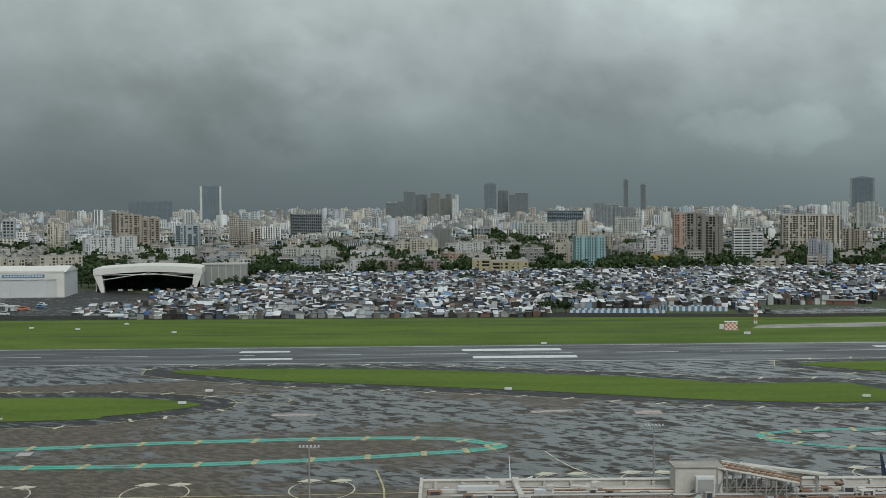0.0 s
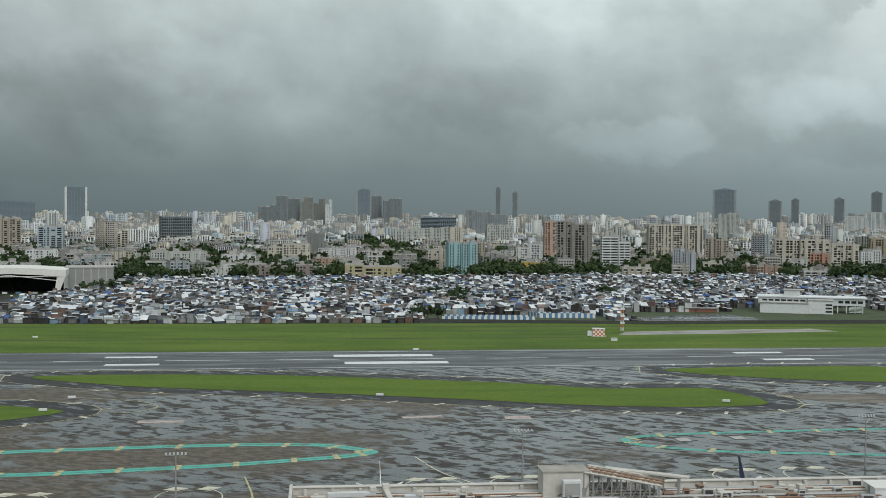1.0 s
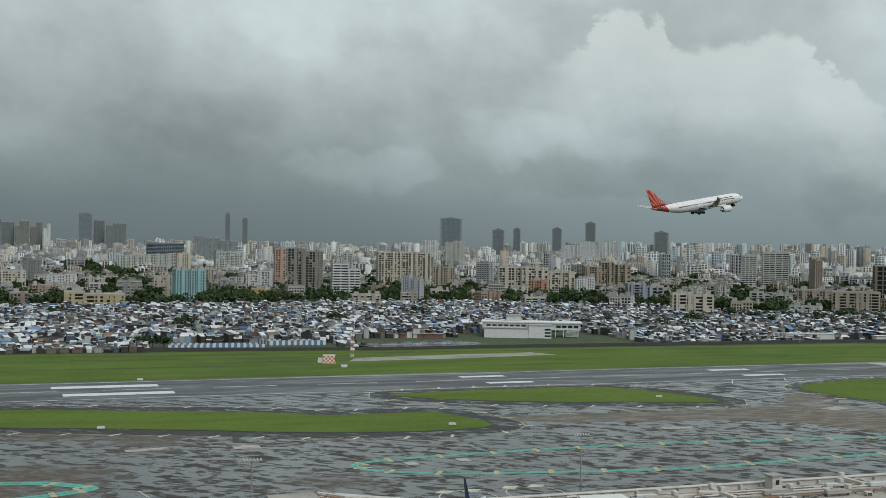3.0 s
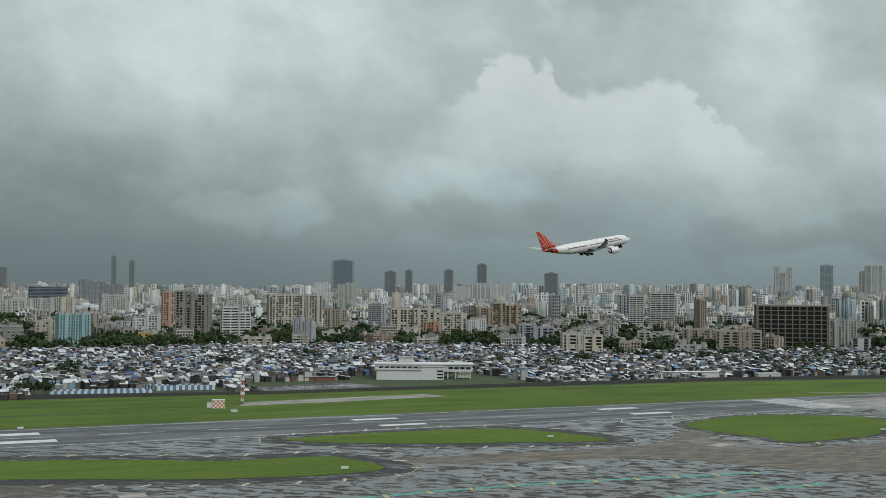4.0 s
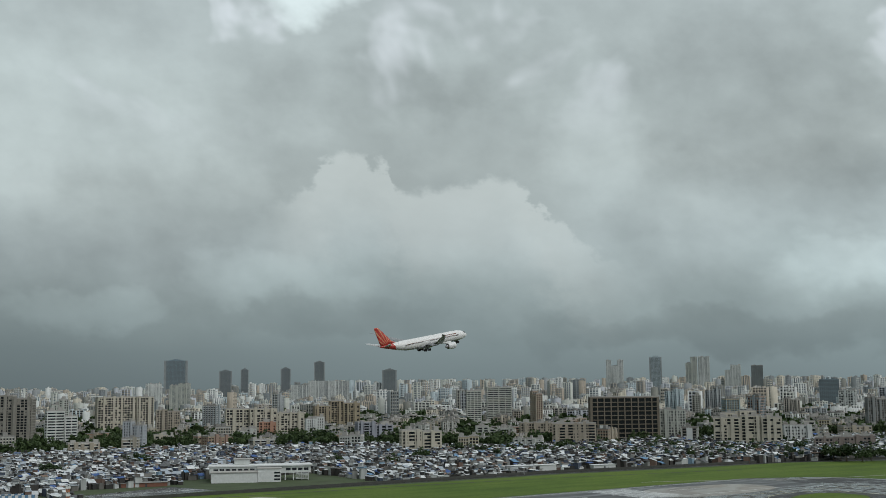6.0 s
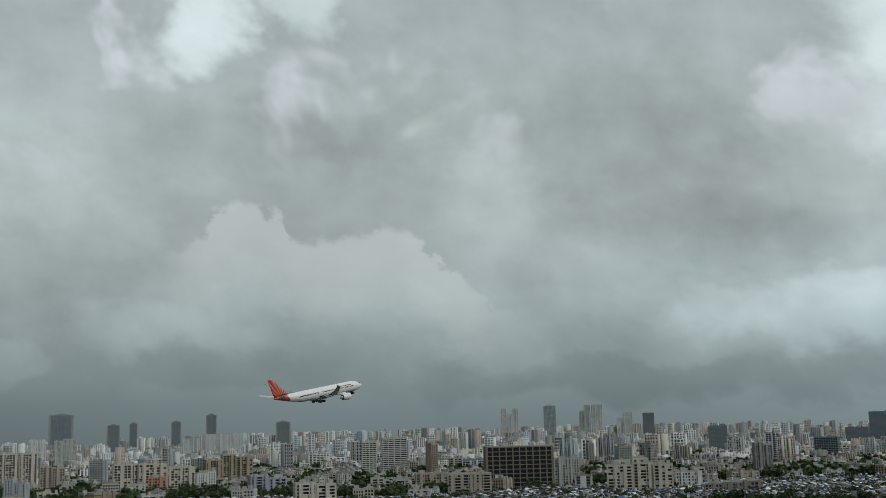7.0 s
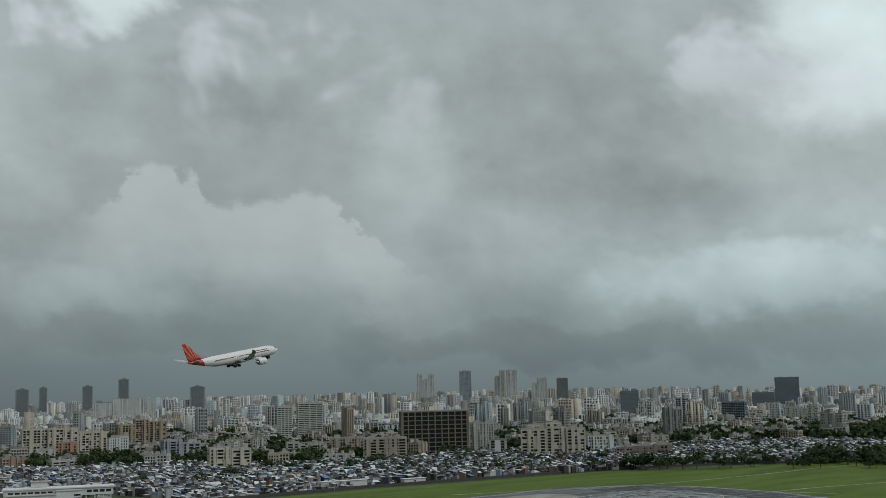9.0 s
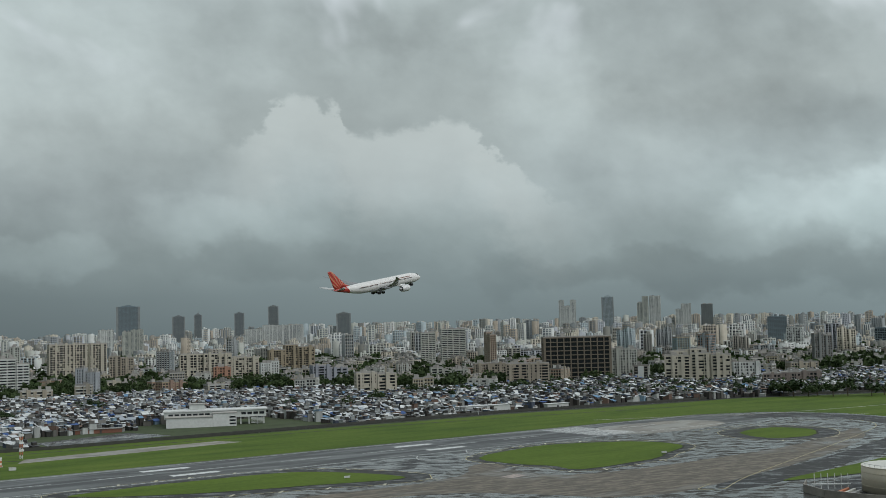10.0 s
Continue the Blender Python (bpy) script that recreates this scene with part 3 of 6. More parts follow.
def block(name, x, y, w, d, h, yaw, material, style, label):
    """One building that stands out: walls, a row of windows for each storey, roof and tanks."""
    rnd = random.Random(int(x * 7 + y * 13 + w))
    root = tagged(new(name), label, "building")
    floor_h = 5.4 if style == "frame" else FLOOR_H
    floors = max(2, round(h / floor_h))
    bw = bmesh.new()
    near_one = math.hypot(x, y) < 2000
    rows = [bmesh.new() for _ in range(floors if near_one else 1)]
    bands = [bmesh.new() for _ in range(floors)] if near_one else None
    vols = volumes(w, d, h, style, rnd)
    for vw, vd, vh, ox, oy in vols:
        facade(bw, rows, vw, vd, vh, style, rnd, max(2, min(floors, round(vh / floor_h))), bands, ox, oy)
    part("wall", bw, material, root)
    for b in bands or ():
        part("floor_band", b, material, root)
    for b in rows:
        # distant storeys get the paler glass with haze in its colour
        part("glazing", b, M_WINDOW if math.hypot(x, y) < 2900 else M_WINDOW_HAZED, root)
    for vw, vd, vh, ox, oy in vols:
        top = part("roof", roofscape(vw, vd, vh, rnd, style not in ("tower",), ox, oy), material if style in ("tower", "flat") else M_SLAB, root)
    if style == "tower":
        bm = bmesh.new()
        box(bm, -w * 0.3, -d * 0.3, h + 1, w * 0.3, d * 0.3, h + 5)
        box(bm, -w * 0.12, -d * 0.12, h + 5, w * 0.12, d * 0.12, h + 8)
        part("crown", bm, material, root)
        bm = bmesh.new()
        tube(bm, (w * 0.1, 0, h + 4), (w * 0.1, 0, h + 5 + rnd.uniform(5, 13)), 0.5, 0.25, 5)
        part("mast", bm, M_SHUTTER, top)
        for sx in (-1, 1):
            bm = bmesh.new()
            box(bm, sx * w * 0.47 - w * 0.05, -d / 2 - 0.4, 0, sx * w * 0.47 + w * 0.05, d / 2 + 0.4, h + 1.5)
            part("end_wall", bm, DARKSTRIPE if material is not GLASS or x > -500 else WHITE, root)
    if style in ("bay", "balcony", "pier", "grid"):
        part("water_tank", water_tanks(w, d, h * 0.86, rnd), M_TANK, top)
    root.matrix_world = pose(x, y, 0, 0, 0, yaw)
    dist = math.hypot(x, y)
    named_places.append((math.atan2(x, y), dist, 0.5 * w / dist, h))
    return root


block("apartment_building", -373, 1121, 39.9, 19.0, 24.7, 30, CREAM, "bay", "cream five-storey apartment block beside the hangars")
block("apartment_building", -427, 1127, 31.3, 14.9, 23.8, 33, CREAM, "bay", "cream low apartment block behind the white hangar")
block("apartment_building", -389, 1355, 31.3, 14.7, 17.3, 8, CREAM, "bay", "small cream flat-roofed block among trees")
block("apartment_building", -449, 1553, 67.6, 26.0, 34.2, 26, WHITE, "bay", "white and grey flats standing among dark trees")
block("apartment_building", -530, 1991, 75.4, 26.0, 65.3, 30, TAN, "balcony", "tan and brown balconied apartment slab")
block("apartment_building", -408, 1842, 37.8, 17.9, 45.1, 2, PALEBLUE, "balcony", "white and pale blue balconied apartment block")
block("office_tower", -784, 3896, 67.6, 26.0, 150.5, 16, GLASS, "tower", "dark glass office tower with white end walls")
block("office_building", -1105, 4362, 161.4, 26.0, 106.6, 14, GLASS, "flat", "long dark glass office building on the skyline")
block("office_building", -290, 2443, 62.4, 26.0, 59.8, 19, DARK, "flat", "dark grey office block with flat roof")
block("apartment_tower", -179, 4296, 65.1, 26.0, 99.6, 2, HAZEGREY, "pier", "grey weathered housing tower on the skyline")
block("apartment_tower", -127, 4348, 42.6, 19.2, 135.8, 2, HAZEGREY, "pier", "tall grey housing tower in a row")
block("apartment_tower", -83, 4379, 42.9, 19.3, 125.2, 1, HAZEGREY, "pier", "tall grey housing tower in a row")
block("apartment_tower", -36, 4350, 46.9, 21.1, 130.9, 0, TANGREY, "pier", "tall grey-beige housing tower in a row")
block("apartment_tower", 11, 4380, 42.9, 19.3, 126.7, -0, TANGREY, "pier", "tall grey-beige housing tower in a row")
block("apartment_tower", 47, 4340, 25.5, 12.0, 121.7, -1, WHITE, "pier", "slim pale housing tower ending a row")
block("office_tower", 180, 4396, 53.8, 24.2, 162.3, -2, GLASS, "tower", "tall dark tower with a crown and mast under construction")
block("apartment_tower", 231, 4444, 39.1, 17.6, 139.1, -3, HAZEGREY, "pier", "grey tower beside the crowned tower")
block("apartment_tower", 288, 4391, 72.9, 26.0, 129.2, -4, HAZEGREY, "pier", "grey twin-faced housing tower on the skyline")
block("institute", 245, 2529, 153.0, 26.0, 40.9, -2, PALE, "pier", "long pale institutional block with regular windows")
block("office_building", 284, 2685, 82.4, 26.0, 62.7, -2, GLASS, "flat", "dark glass curved-roof hall behind the institute")
block("apartment_tower", 450, 3044, 104.8, 26.0, 81.9, -13, DARKSTRIPE, "pier", "dark apartment slab with white vertical piers")
block("apartment_building", 166, 1318, 33.1, 15.8, 35.5, 7, TEAL, "pier", "turquoise painted apartment building with white windows")
block("apartment_tower", 210, 1730, 19.9, 12.0, 49.2, 1, CREAM, "pier", "slim cream apartment tower behind the turquoise block")
block("apartment_building", 143, 1360, 20.8, 12.0, 26.7, -14, CREAM, "bay", "cream apartment block beside the turquoise one")
block("apartment_building", 223, 1624, 30.6, 14.2, 34.2, -3, TAN, "bay", "brown weathered flats among trees")
block("apartment_tower", 364, 2284, 52.5, 24.8, 48.1, 1, PALE, "bay", "pale beige apartment tower")
block("apartment_tower", 317, 1552, 15.0, 12.0, 59.3, -2, PINK, "bay", "slim pink-beige apartment tower")
block("apartment_tower", 325, 1435, 42.0, 20.1, 61.1, -27, BROWN, "grid", "large brown-grey apartment tower with gridded balconies")
block("apartment_tower", 351, 1331, 33.0, 15.6, 43.7, -5, STRIPE, "ribbon", "white office block with horizontal window bands")
block("apartment_building", 444, 1693, 23.3, 12.0, 53.7, -10, PALE, "bay", "cream flats behind the banded white block")
block("apartment_building", 531, 1672, 79.7, 26.0, 55.7, -9, CREAM, "grid", "wide cream and white balconied apartment slab")
block("apartment_tower", 420, 1283, 23.9, 12.0, 31.4, -43, BLUEWHITE, "pier", "slim white apartment tower with dark blue stripes")
block("apartment_building", 469, 1314, 32.5, 15.0, 14.2, -15, CREAM, "balcony", "low cream flats beside the slum")
block("apartment_building", 554, 1554, 32.1, 14.8, 38.6, -15, TAN, "bay", "tan weathered flats behind the low block")
block("office_tower", 1536, 4230, 83.7, 26.0, 171.9, -20, GLASS, "tower", "dark grey glass tower rising over the skyline")
block("apartment_tower", 1071, 3121, 43.4, 19.5, 81.1, -19, WHITE, "pier", "white apartment tower pair on the skyline")
block("apartment_tower", 1138, 3098, 56.9, 25.6, 80.4, -20, PALE, "pier", "pale apartment tower pair on the skyline")
block("office_tower", 719, 4543, 19.8, 12.0, 177.2, -9, HAZEGREY, "tower", "faint thin grey tower in the rain haze")
block("office_tower", 785, 4532, 21.9, 12.0, 158.8, -10, HAZEGREY, "tower", "faint thin grey tower in the rain haze")
block("apartment_building", -51, 1197, 44.0, 19.8, 15.3, 2, DULLPINK, "bay", "long low pinkish flats at the edge of the slum")
block("apartment_building", -4, 1202, 33.0, 14.8, 14.7, 0, DULLPINK, "bay", "long low pinkish flats at the edge of the slum")
block("apartment_building", 58, 1184, 57.3, 26.0, 16.3, -1, YELLOWISH, "balcony", "low cream and yellow flats at the edge of the slum")
block("apartment_building", -94, 1422, 40.5, 18.8, 17.4, 9, WHITE, "bay", "white two-storey house among trees")
block("apartment_building", -36, 1539, 54.9, 25.4, 27.9, 6, CREAM, "bay", "cream and orange flats among trees")
block("apartment_building", 32, 1599, 46.5, 21.5, 22.0, -6, WHITE, "pier", "white flats with dark vertical bays")
block("apartment_building", -334, 1457, 37.2, 17.2, 21.4, 18, WHITE, "bay", "white low flats among trees")
block("apartment_building", -167, 1433, 65.3, 26.0, 21.1, 10, PALE, "pier", "pale low flats with dark vertical openings")
block("apartment_building", 275, 1475, 34.5, 16.0, 31.0, -6, WHITE, "bay", "crowded white and grey flats")
block("apartment_building", 250, 1306, 31.4, 14.1, 14.7, -11, YELLOW, "bay", "low yellow-fronted shop building")
block("apartment_building", 637, 1418, 101.4, 26.0, 40.0, -18, CREAM, "grid", "wide cream apartment slab with recessed balconies")
block("apartment_building", 628, 1388, 21.4, 12.0, 23.6, -21, SALMON, "bay", "salmon pink lower apartment wing")
block("apartment_building", 655, 1307, 22.9, 12.0, 30.3, -17, WHITE, "pier", "white block with tall piers")
block("apartment_tower", 794, 1514, 66.0, 26.0, 46.8, -20, TANGRID, "grid", "tan and brown gridded apartment slab")
block("apartment_building", 621, 1003, 40.8, 19.3, 23.4, -22, CREAM, "balcony", "cream flats with deep balconies beside the slum")
block("apartment_building", 712, 1259, 44.4, 21.1, 24.1, -17, LAVENDER, "balcony", "lavender grey apartment block with balconies")
block("apartment_tower", 1128, 1646, 25.4, 12.0, 58.5, -26, PALE, "ribbon", "pale grey-green apartment tower with balcony bands")
block("apartment_tower", 1187, 1654, 42.5, 19.9, 63.9, -28, PALE, "ribbon", "pale grey-green apartment tower with balcony bands")
block("apartment_building", 830, 1168, 45.7, 21.2, 17.9, -30, PALE, "balcony", "low pale balconied flats among trees")
block("office_tower", 2032, 4015, 38.3, 17.2, 162.4, -27, HAZEGREY, "tower", "grey tower in the rain haze")
block("office_tower", 1708, 4163, 45.7, 20.6, 130.7, -22, DARK, "tower", "dark tower with flared top under construction")
block("office_tower", 1794, 4181, 28.5, 12.8, 137.0, -23, DARK, "tower", "dark slim tower on the skyline")
block("office_tower", 1916, 4072, 36.5, 16.4, 138.8, -25, DARK, "tower", "dark tower on the skyline")
block("apartment_tower", 1764, 3478, 191.7, 26.0, 87.9, -27, WHITE, "pier", "long white apartment terrace of towers")
block("office_tower", 2168, 3714, 51.5, 23.2, 127.0, -30, HAZEGREY, "tower", "grey tower with cranes on the skyline")
block("unfinished_building", 943, 1058, 81.9, 26.0, 52.0, -34, SKELETON, "frame", "unfinished brown concrete frame building with open floors")
block("apartment_building", 825, 1008, 48.5, 21.8, 24.7, -39, TAN, "balcony", "tan weathered flats with bulging balconies")
block("apartment_building", 863, 1127, 39.0, 18.1, 22.0, -32, TAN, "bay", "tan weathered flats with stained walls")
block("apartment_building", 1005, 1040, 31.3, 14.5, 35.6, -39, PALE, "bay", "pale grey flats with exposed floors")
block("apartment_building", 976, 907, 37.8, 17.5, 36.5, -42, CREAM, "balcony", "cream and red-brown flats with banded floors")
block("apartment_tower", 2840, 3228, 63.1, 26.0, 155.3, -41, WHITE, "pier", "white twin tower on the skyline")
block("office_tower", 3018, 3202, 43.6, 19.6, 166.4, -43, PALEBLUE, "tower", "grey tower with rounded crown on the skyline")
block("apartment_tower", 3041, 3040, 41.8, 18.8, 162.6, -45, PALE, "pier", "pale grey tower on the skyline")
block("apartment_tower", 3072, 3009, 41.6, 18.7, 162.8, -46, WHITE, "pier", "white slab tower on the skyline")
block("apartment_tower", 3142, 2936, 55.7, 25.1, 131.5, -47, WHITE, "pier", "white twin tower on the skyline")
block("apartment_tower", 3199, 2874, 41.1, 18.5, 129.2, -48, HAZEGREY, "pier", "grey tower pair on the skyline")
block("office_building", 3123, 1984, 65.9, 26.0, 62.0, -58, GLASS, "flat", "dark stepped office complex on the skyline")
block("office_building", 3204, 1949, 72.6, 26.0, 106.4, -59, GLASS, "flat", "dark stepped office complex on the skyline")
block("office_building", 1989, 1330, 45.4, 21.8, 46.2, -71, GLASS, "flat", "dark blue glass office block")
block("apartment_tower", 1964, 1529, 33.0, 15.6, 50.0, -62, WHITE, "grid", "white gridded apartment tower")
block("apartment_building", 2000, 1246, 19.4, 12.0, 42.9, -68, WHITE, "pier", "white and glass narrow block")
block("apartment_building", 1037, 877, 30.4, 14.4, 20.3, -40, WHITE, "bay", "white flats with two rows of windows")
block("apartment_building", 968, 886, 71.6, 26.0, 32.1, -48, CREAM, "balcony", "cream and red-brown flats with banded floors")
block("apartment_building", 986, 774, 58.1, 26.0, 13.4, -52, DULLPINK, "bay", "low faded flats with striped shutters")
block("apartment_building", 2007, 1195, 61.1, 26.0, 37.0, -59, PALE, "bay", "pale low flats among dark trees")
block("office_building", 2341, 1876, 46.4, 20.9, 74.1, -51, GLASS, "flat", "dark glass office block among pale towers")
# crown and mast of the tower being built, hoardings
for hx, hy, hw, hh, yaw in ((913, 1060, 9.5, 20, -41), (924, 930, 6.5, 20, -45), (660, 1640, 12, 34, -22)):
    root = tagged(new("billboard"), "blank white hoarding on a steel post", "billboard")
    bm = bmesh.new()
    box(bm, -hw / 2, -0.4, hh * 0.35, hw / 2, 0.4, hh)
    part("panel", bm, WHITE, root)
    bm = bmesh.new()
    for sx in (-0.25, 0.25):
        tube(bm, (sx * hw, 0.6, 0), (sx * hw, 0.6, hh * 0.9), 0.4)
    part("post", bm, M_TANK, root)
    root.matrix_world = pose(hx, hy, 0, 0, 0, yaw)

# ordinary blocks, built a few times over and copied
rng = random.Random(11)
TYPES = []
for i in range(30):
    h = (9, 11, 12.5, 13, 15, 16, 18, 19, 21, 22, 24, 26, 28, 30, 33, 36, 40, 44, 48, 53, 58, 64, 13, 16, 19, 22, 25, 29, 34, 41)[i]
    w, d = (rng.uniform(16, 38), rng.uniform(11, 17)) if h < 30 else (rng.uniform(15, 30), rng.uniform(12, 18))
    style = rng.choice(["bay", "bay", "balcony", "balcony", "grid", "pier"])
    kind_ = "low weathered flats with stained walls and a flat roof" if h < 17 else "weathered mid-rise apartment block with dark windows" if h < 32 else "pale concrete high-rise apartment building"
    root = tagged(new("city_block"), kind_, "building", "city buildings")
    bw, br, bt = bmesh.new(), bmesh.new(), bmesh.new()
    for vw, vd, vh, ox, oy in volumes(w, d, h, style, rng):
        facade(bw, [br], vw, vd, vh, style, rng, max(3, round(vh / FLOOR_H)), None, ox, oy, 1)
        roofscape(vw, vd, vh, rng, True, ox, oy, bt)
    part("wall", bw, [M_WALL, M_TRIM], root)
    part("glazing", br, M_WINDOW, root)
    part("roof", bt, M_ROOF if i % 2 else M_SLAB, root)
    root.location = (0, -4000 - 60 * i, 0)
    TYPES.append((root, w, d, h))


def far_type(w, d, h, rnd):
    """A plainer block for the distance: glass core, floor bands, piers, blank ends, roof rooms; rows of box corners and a slot."""
    rows, x, y = [], w / 2, d / 2
    floors = max(3, round(h / FLOOR_H))
    fh = h / floors
    rows.append((-x + 0.5, -y + 0.5, 0, x - 0.5, y - 0.5, h - 0.1, 2))
    step = 1 if floors < 16 else 2
    for k in range(0, floors + 1, step):
        rows.append((-x + 0.1, -y + 0.1, max(0, k * fh - 0.65 * step), x - 0.1, y - 0.1, k * fh + (0.65 * step if k < floors else 0.9), 1))
    n = max(2, round(w / rnd.uniform(4.5, 8.0)))
    for k in range(n + 1):
        wide = rnd.uniform(1.2, 3.2)
        px = -x + k * (w - wide) / n
        rows.append((px, -y - rnd.choice([0.0, 0.0, 1.1]), 0, px + wide, y, h + rnd.choice([0.4, 1.0, 2.2]), 0))
    if rnd.random() < 0.6:
        rows.append((-x - 0.05, -y + 0.3, 0, -x + 0.8, y - 0.3, h + 0.7, 0))
        rows.append((x - 0.8, -y + 0.3, 0, x + 0.05, y - 0.3, h + 0.7, 0))
    for k in range(rnd.randint(1, 3)):
        px, py, s_ = rnd.uniform(-0.75, 0.4) * x, rnd.uniform(-0.6, 0.1) * y, rnd.uniform(2.5, 6.0)
        rows.append((px, py, h, min(x, px + s_), py + 4, h + rnd.uniform(2.5, 6.0), rnd.choice([0, 1, 3])))
    rows.append((-x + 0.4, -y + 0.4, h, x - 0.4, y - 0.4, h + 1.0, 3))
    return rows


FAR_TYPES = []
for i in range(44):
    h = 9 + 3.2 * i * (0.5 + 0.5 * i / 43)
    w, d = rng.uniform(14, 40) if h < 40 else rng.uniform(16, 34), rng.uniform(11, 18)
    FAR_TYPES.append((far_type(w, d, h, rng), w, d, h))
used_spots = {}


def free_spot(x, y, r):
    for i in range(int(x // 60) - 1, int(x // 60) + 2):
        for j in range(int(y // 60) - 1, int(y // 60) + 2):
            for (a, b, s) in used_spots.get((i, j), ()):
                if (a - x) ** 2 + (b - y) ** 2 < (r + s) ** 2:
                    return False
    return True


def take_spot(x, y, r):
    used_spots.setdefault((int(x // 60), int(y // 60)), []).append((x, y, r))


for a, dist, half, h in named_places:
    take_spot(math.sin(a) * dist, math.cos(a) * dist, min(40, half * dist))


def hides_named(a, dist, half, h):
    top = (h - EYE) / dist
    for na, nd, nh, hh in named_places:
        if dist < nd and abs(a - na) < half + nh and top > (hh * 0.45 - EYE) / nd:
            return True
    return False


SLUM = [(-243, 738), (-190, 726), (560, 722), (680, 700), (800, 690), (925, 645), (1015, 566), (1122, 476), (1196, 376), (1500, 376), (1330, 880), (1000, 1000), (700, 1010), (640, 1130), (450, 1230), (0, 1165), (-175, 1140), (-195, 990)]


def within(poly, x, y):
    hit_ = False
    for i in range(len(poly)):
        (x0, y0), (x1, y1) = poly[i - 1], poly[i]
        if (y0 > y) != (y1 > y) and x < (x1 - x0) * (y - y0) / (y1 - y0) + x0:
            hit_ = not hit_
    return hit_


placed = []
for trial in range(90000):
    dist = 1180 + 3760 * rng.random() ** 1.05
    a = radians(rng.uniform(-24, 68))
    x, y = math.sin(a) * dist, math.cos(a) * dist
    deg = math.degrees(a)
    right = min(1, max(0, (deg - 20) / 14)) * (1 - 0.8 * min(1, max(0, (deg - 48) / 10)))
    far = min(1, max(0, (dist - 1600) / 3000))
    if dist < 1600:
        want = rng.uniform(9, 21)
    else:
        want = (13 + 32 * far ** 1.5 + 18 * right * far) * rng.uniform(0.55, 1.4)
        if rng.random() < 0.05 + 0.08 * right:
            want = rng.uniform(34, 62) * (1 + (0.35 + 0.35 * right) * far)
        if dist > 4200:
            want = (60 + 26 * right) * rng.uniform(0.6, 1.25)
    plain_one = dist > 2150
    pool = FAR_TYPES if plain_one else TYPES
    want = min(want, 58 if dist < 3000 else 92)
    pick = min(rng.sample(sorted(pool, key=lambda t_: abs(t_[3] - want))[:7], 3), key=lambda t_: abs(t_[3] - want))
    kind_, w, d, h = pick
    sz, hz = rng.uniform(0.85, 1.2), min(1.2, max(0.82, want / h))
    r = 0.42 * w * sz + (10 if dist < 1900 else 7 if dist < 2800 else 3)
    if within(SLUM, x, y) or (x < -150 and y < 1080) or noise.noise((x * 0.0035, y * 0.0035, 12.0)) > 0.22 or not free_spot(x, y, r) or hides_named(a, dist, 0.55 * w * sz / dist, h * hz):
        continue
    take_spot(x, y, r)
    placed.append((dist, pick, pose(x, y, 0, 0, 0, -deg + rng.choice([0, 90, 0, 180]) + rng.uniform(-30, 30)) @ Matrix.Diagonal((sz, sz, hz, 1))))
    if len(placed) >= 4600:
        break
placed.sort(key=lambda p_: p_[0])
for dist, pick, m_ in placed[:250]:
    copy_thing(pick[0], m_)
# the rest of the city in one piece, paints by the house
FAR_PAINTS = [PALE, WHITE, CREAM, WHITE, PALE, TAN, DARKSTRIPE, CREAM, HAZEGREY, TANGREY, PALEBLUE, BLUEWHITE, TANGREY, BROWN, STRIPE, TAN]
EXTRA = [M_WINDOW, M_WINDOW_HAZED, M_ROOF, M_SLAB]
stock = {}
for root, w, d, h in TYPES:
    pieces = []
    for ob in root.children:
        me = ob.data
        co, idx, sl = np.empty(len(me.vertices) * 3), np.empty(len(me.loops), dtype=np.int32), np.empty(len(me.polygons), dtype=np.int32)
        me.vertices.foreach_get("co", co)
        me.loops.foreach_get("vertex_index", idx)
        me.polygons.foreach_get("material_index", sl)
        nm = ob.name.split(".")[0]
        pieces.append((co.reshape(-1, 3), idx.reshape(-1, 4), sl + {"wall": 0, "glazing": 2, "roof": 3}[nm]))
    stock[id(root)] = pieces
CORNER = np.array([(0, 1, 2), (3, 1, 2), (3, 4, 2), (0, 4, 2), (0, 1, 5), (3, 1, 5), (3, 4, 5), (0, 4, 5)])
QUADS = np.array([(4, 5, 6, 7), (0, 1, 5, 4), (1, 2, 6, 5), (2, 3, 7, 6), (3, 0, 4, 7)], dtype=np.int32)
for rows, w, d, h in FAR_TYPES:
    arr = np.array(rows)
    co = arr[:, :6][:, CORNER].reshape(-1, 3)
    idx = (QUADS[None] + 8 * np.arange(len(arr), dtype=np.int32)[:, None, None]).reshape(-1, 4)
    stock[id(rows)] = [(co, idx, np.repeat(arr[:, 6].astype(np.int32), 5))]
v_all, f_all, m_all, base_i = [], [], [], 0
NP = len(FAR_PAINTS)
for i, (dist, pick, m_) in enumerate(placed[250:]):
    mm = np.array(m_)
    # beyond 2700 m the glass has haze painted into it
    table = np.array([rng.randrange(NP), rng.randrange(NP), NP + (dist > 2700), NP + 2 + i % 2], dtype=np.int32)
    if rng.random() < 0.55:
        table[1] = table[0]
    for co, idx, sl in stock[id(pick[0])]:
        v_all.append(co @ mm[:3, :3].T + mm[:3, 3])
        f_all.append(idx + base_i)
        m_all.append(table[sl])
        base_i += len(co)
v_all, f_all, m_all = np.concatenate(v_all), np.concatenate(f_all), np.concatenate(m_all)
me = bpy.data.meshes.new("far_city")
me.vertices.add(len(v_all))
me.vertices.foreach_set("co", v_all.ravel())
me.loops.add(f_all.size)
me.loops.foreach_set("vertex_index", f_all.ravel())
me.polygons.add(len(f_all))
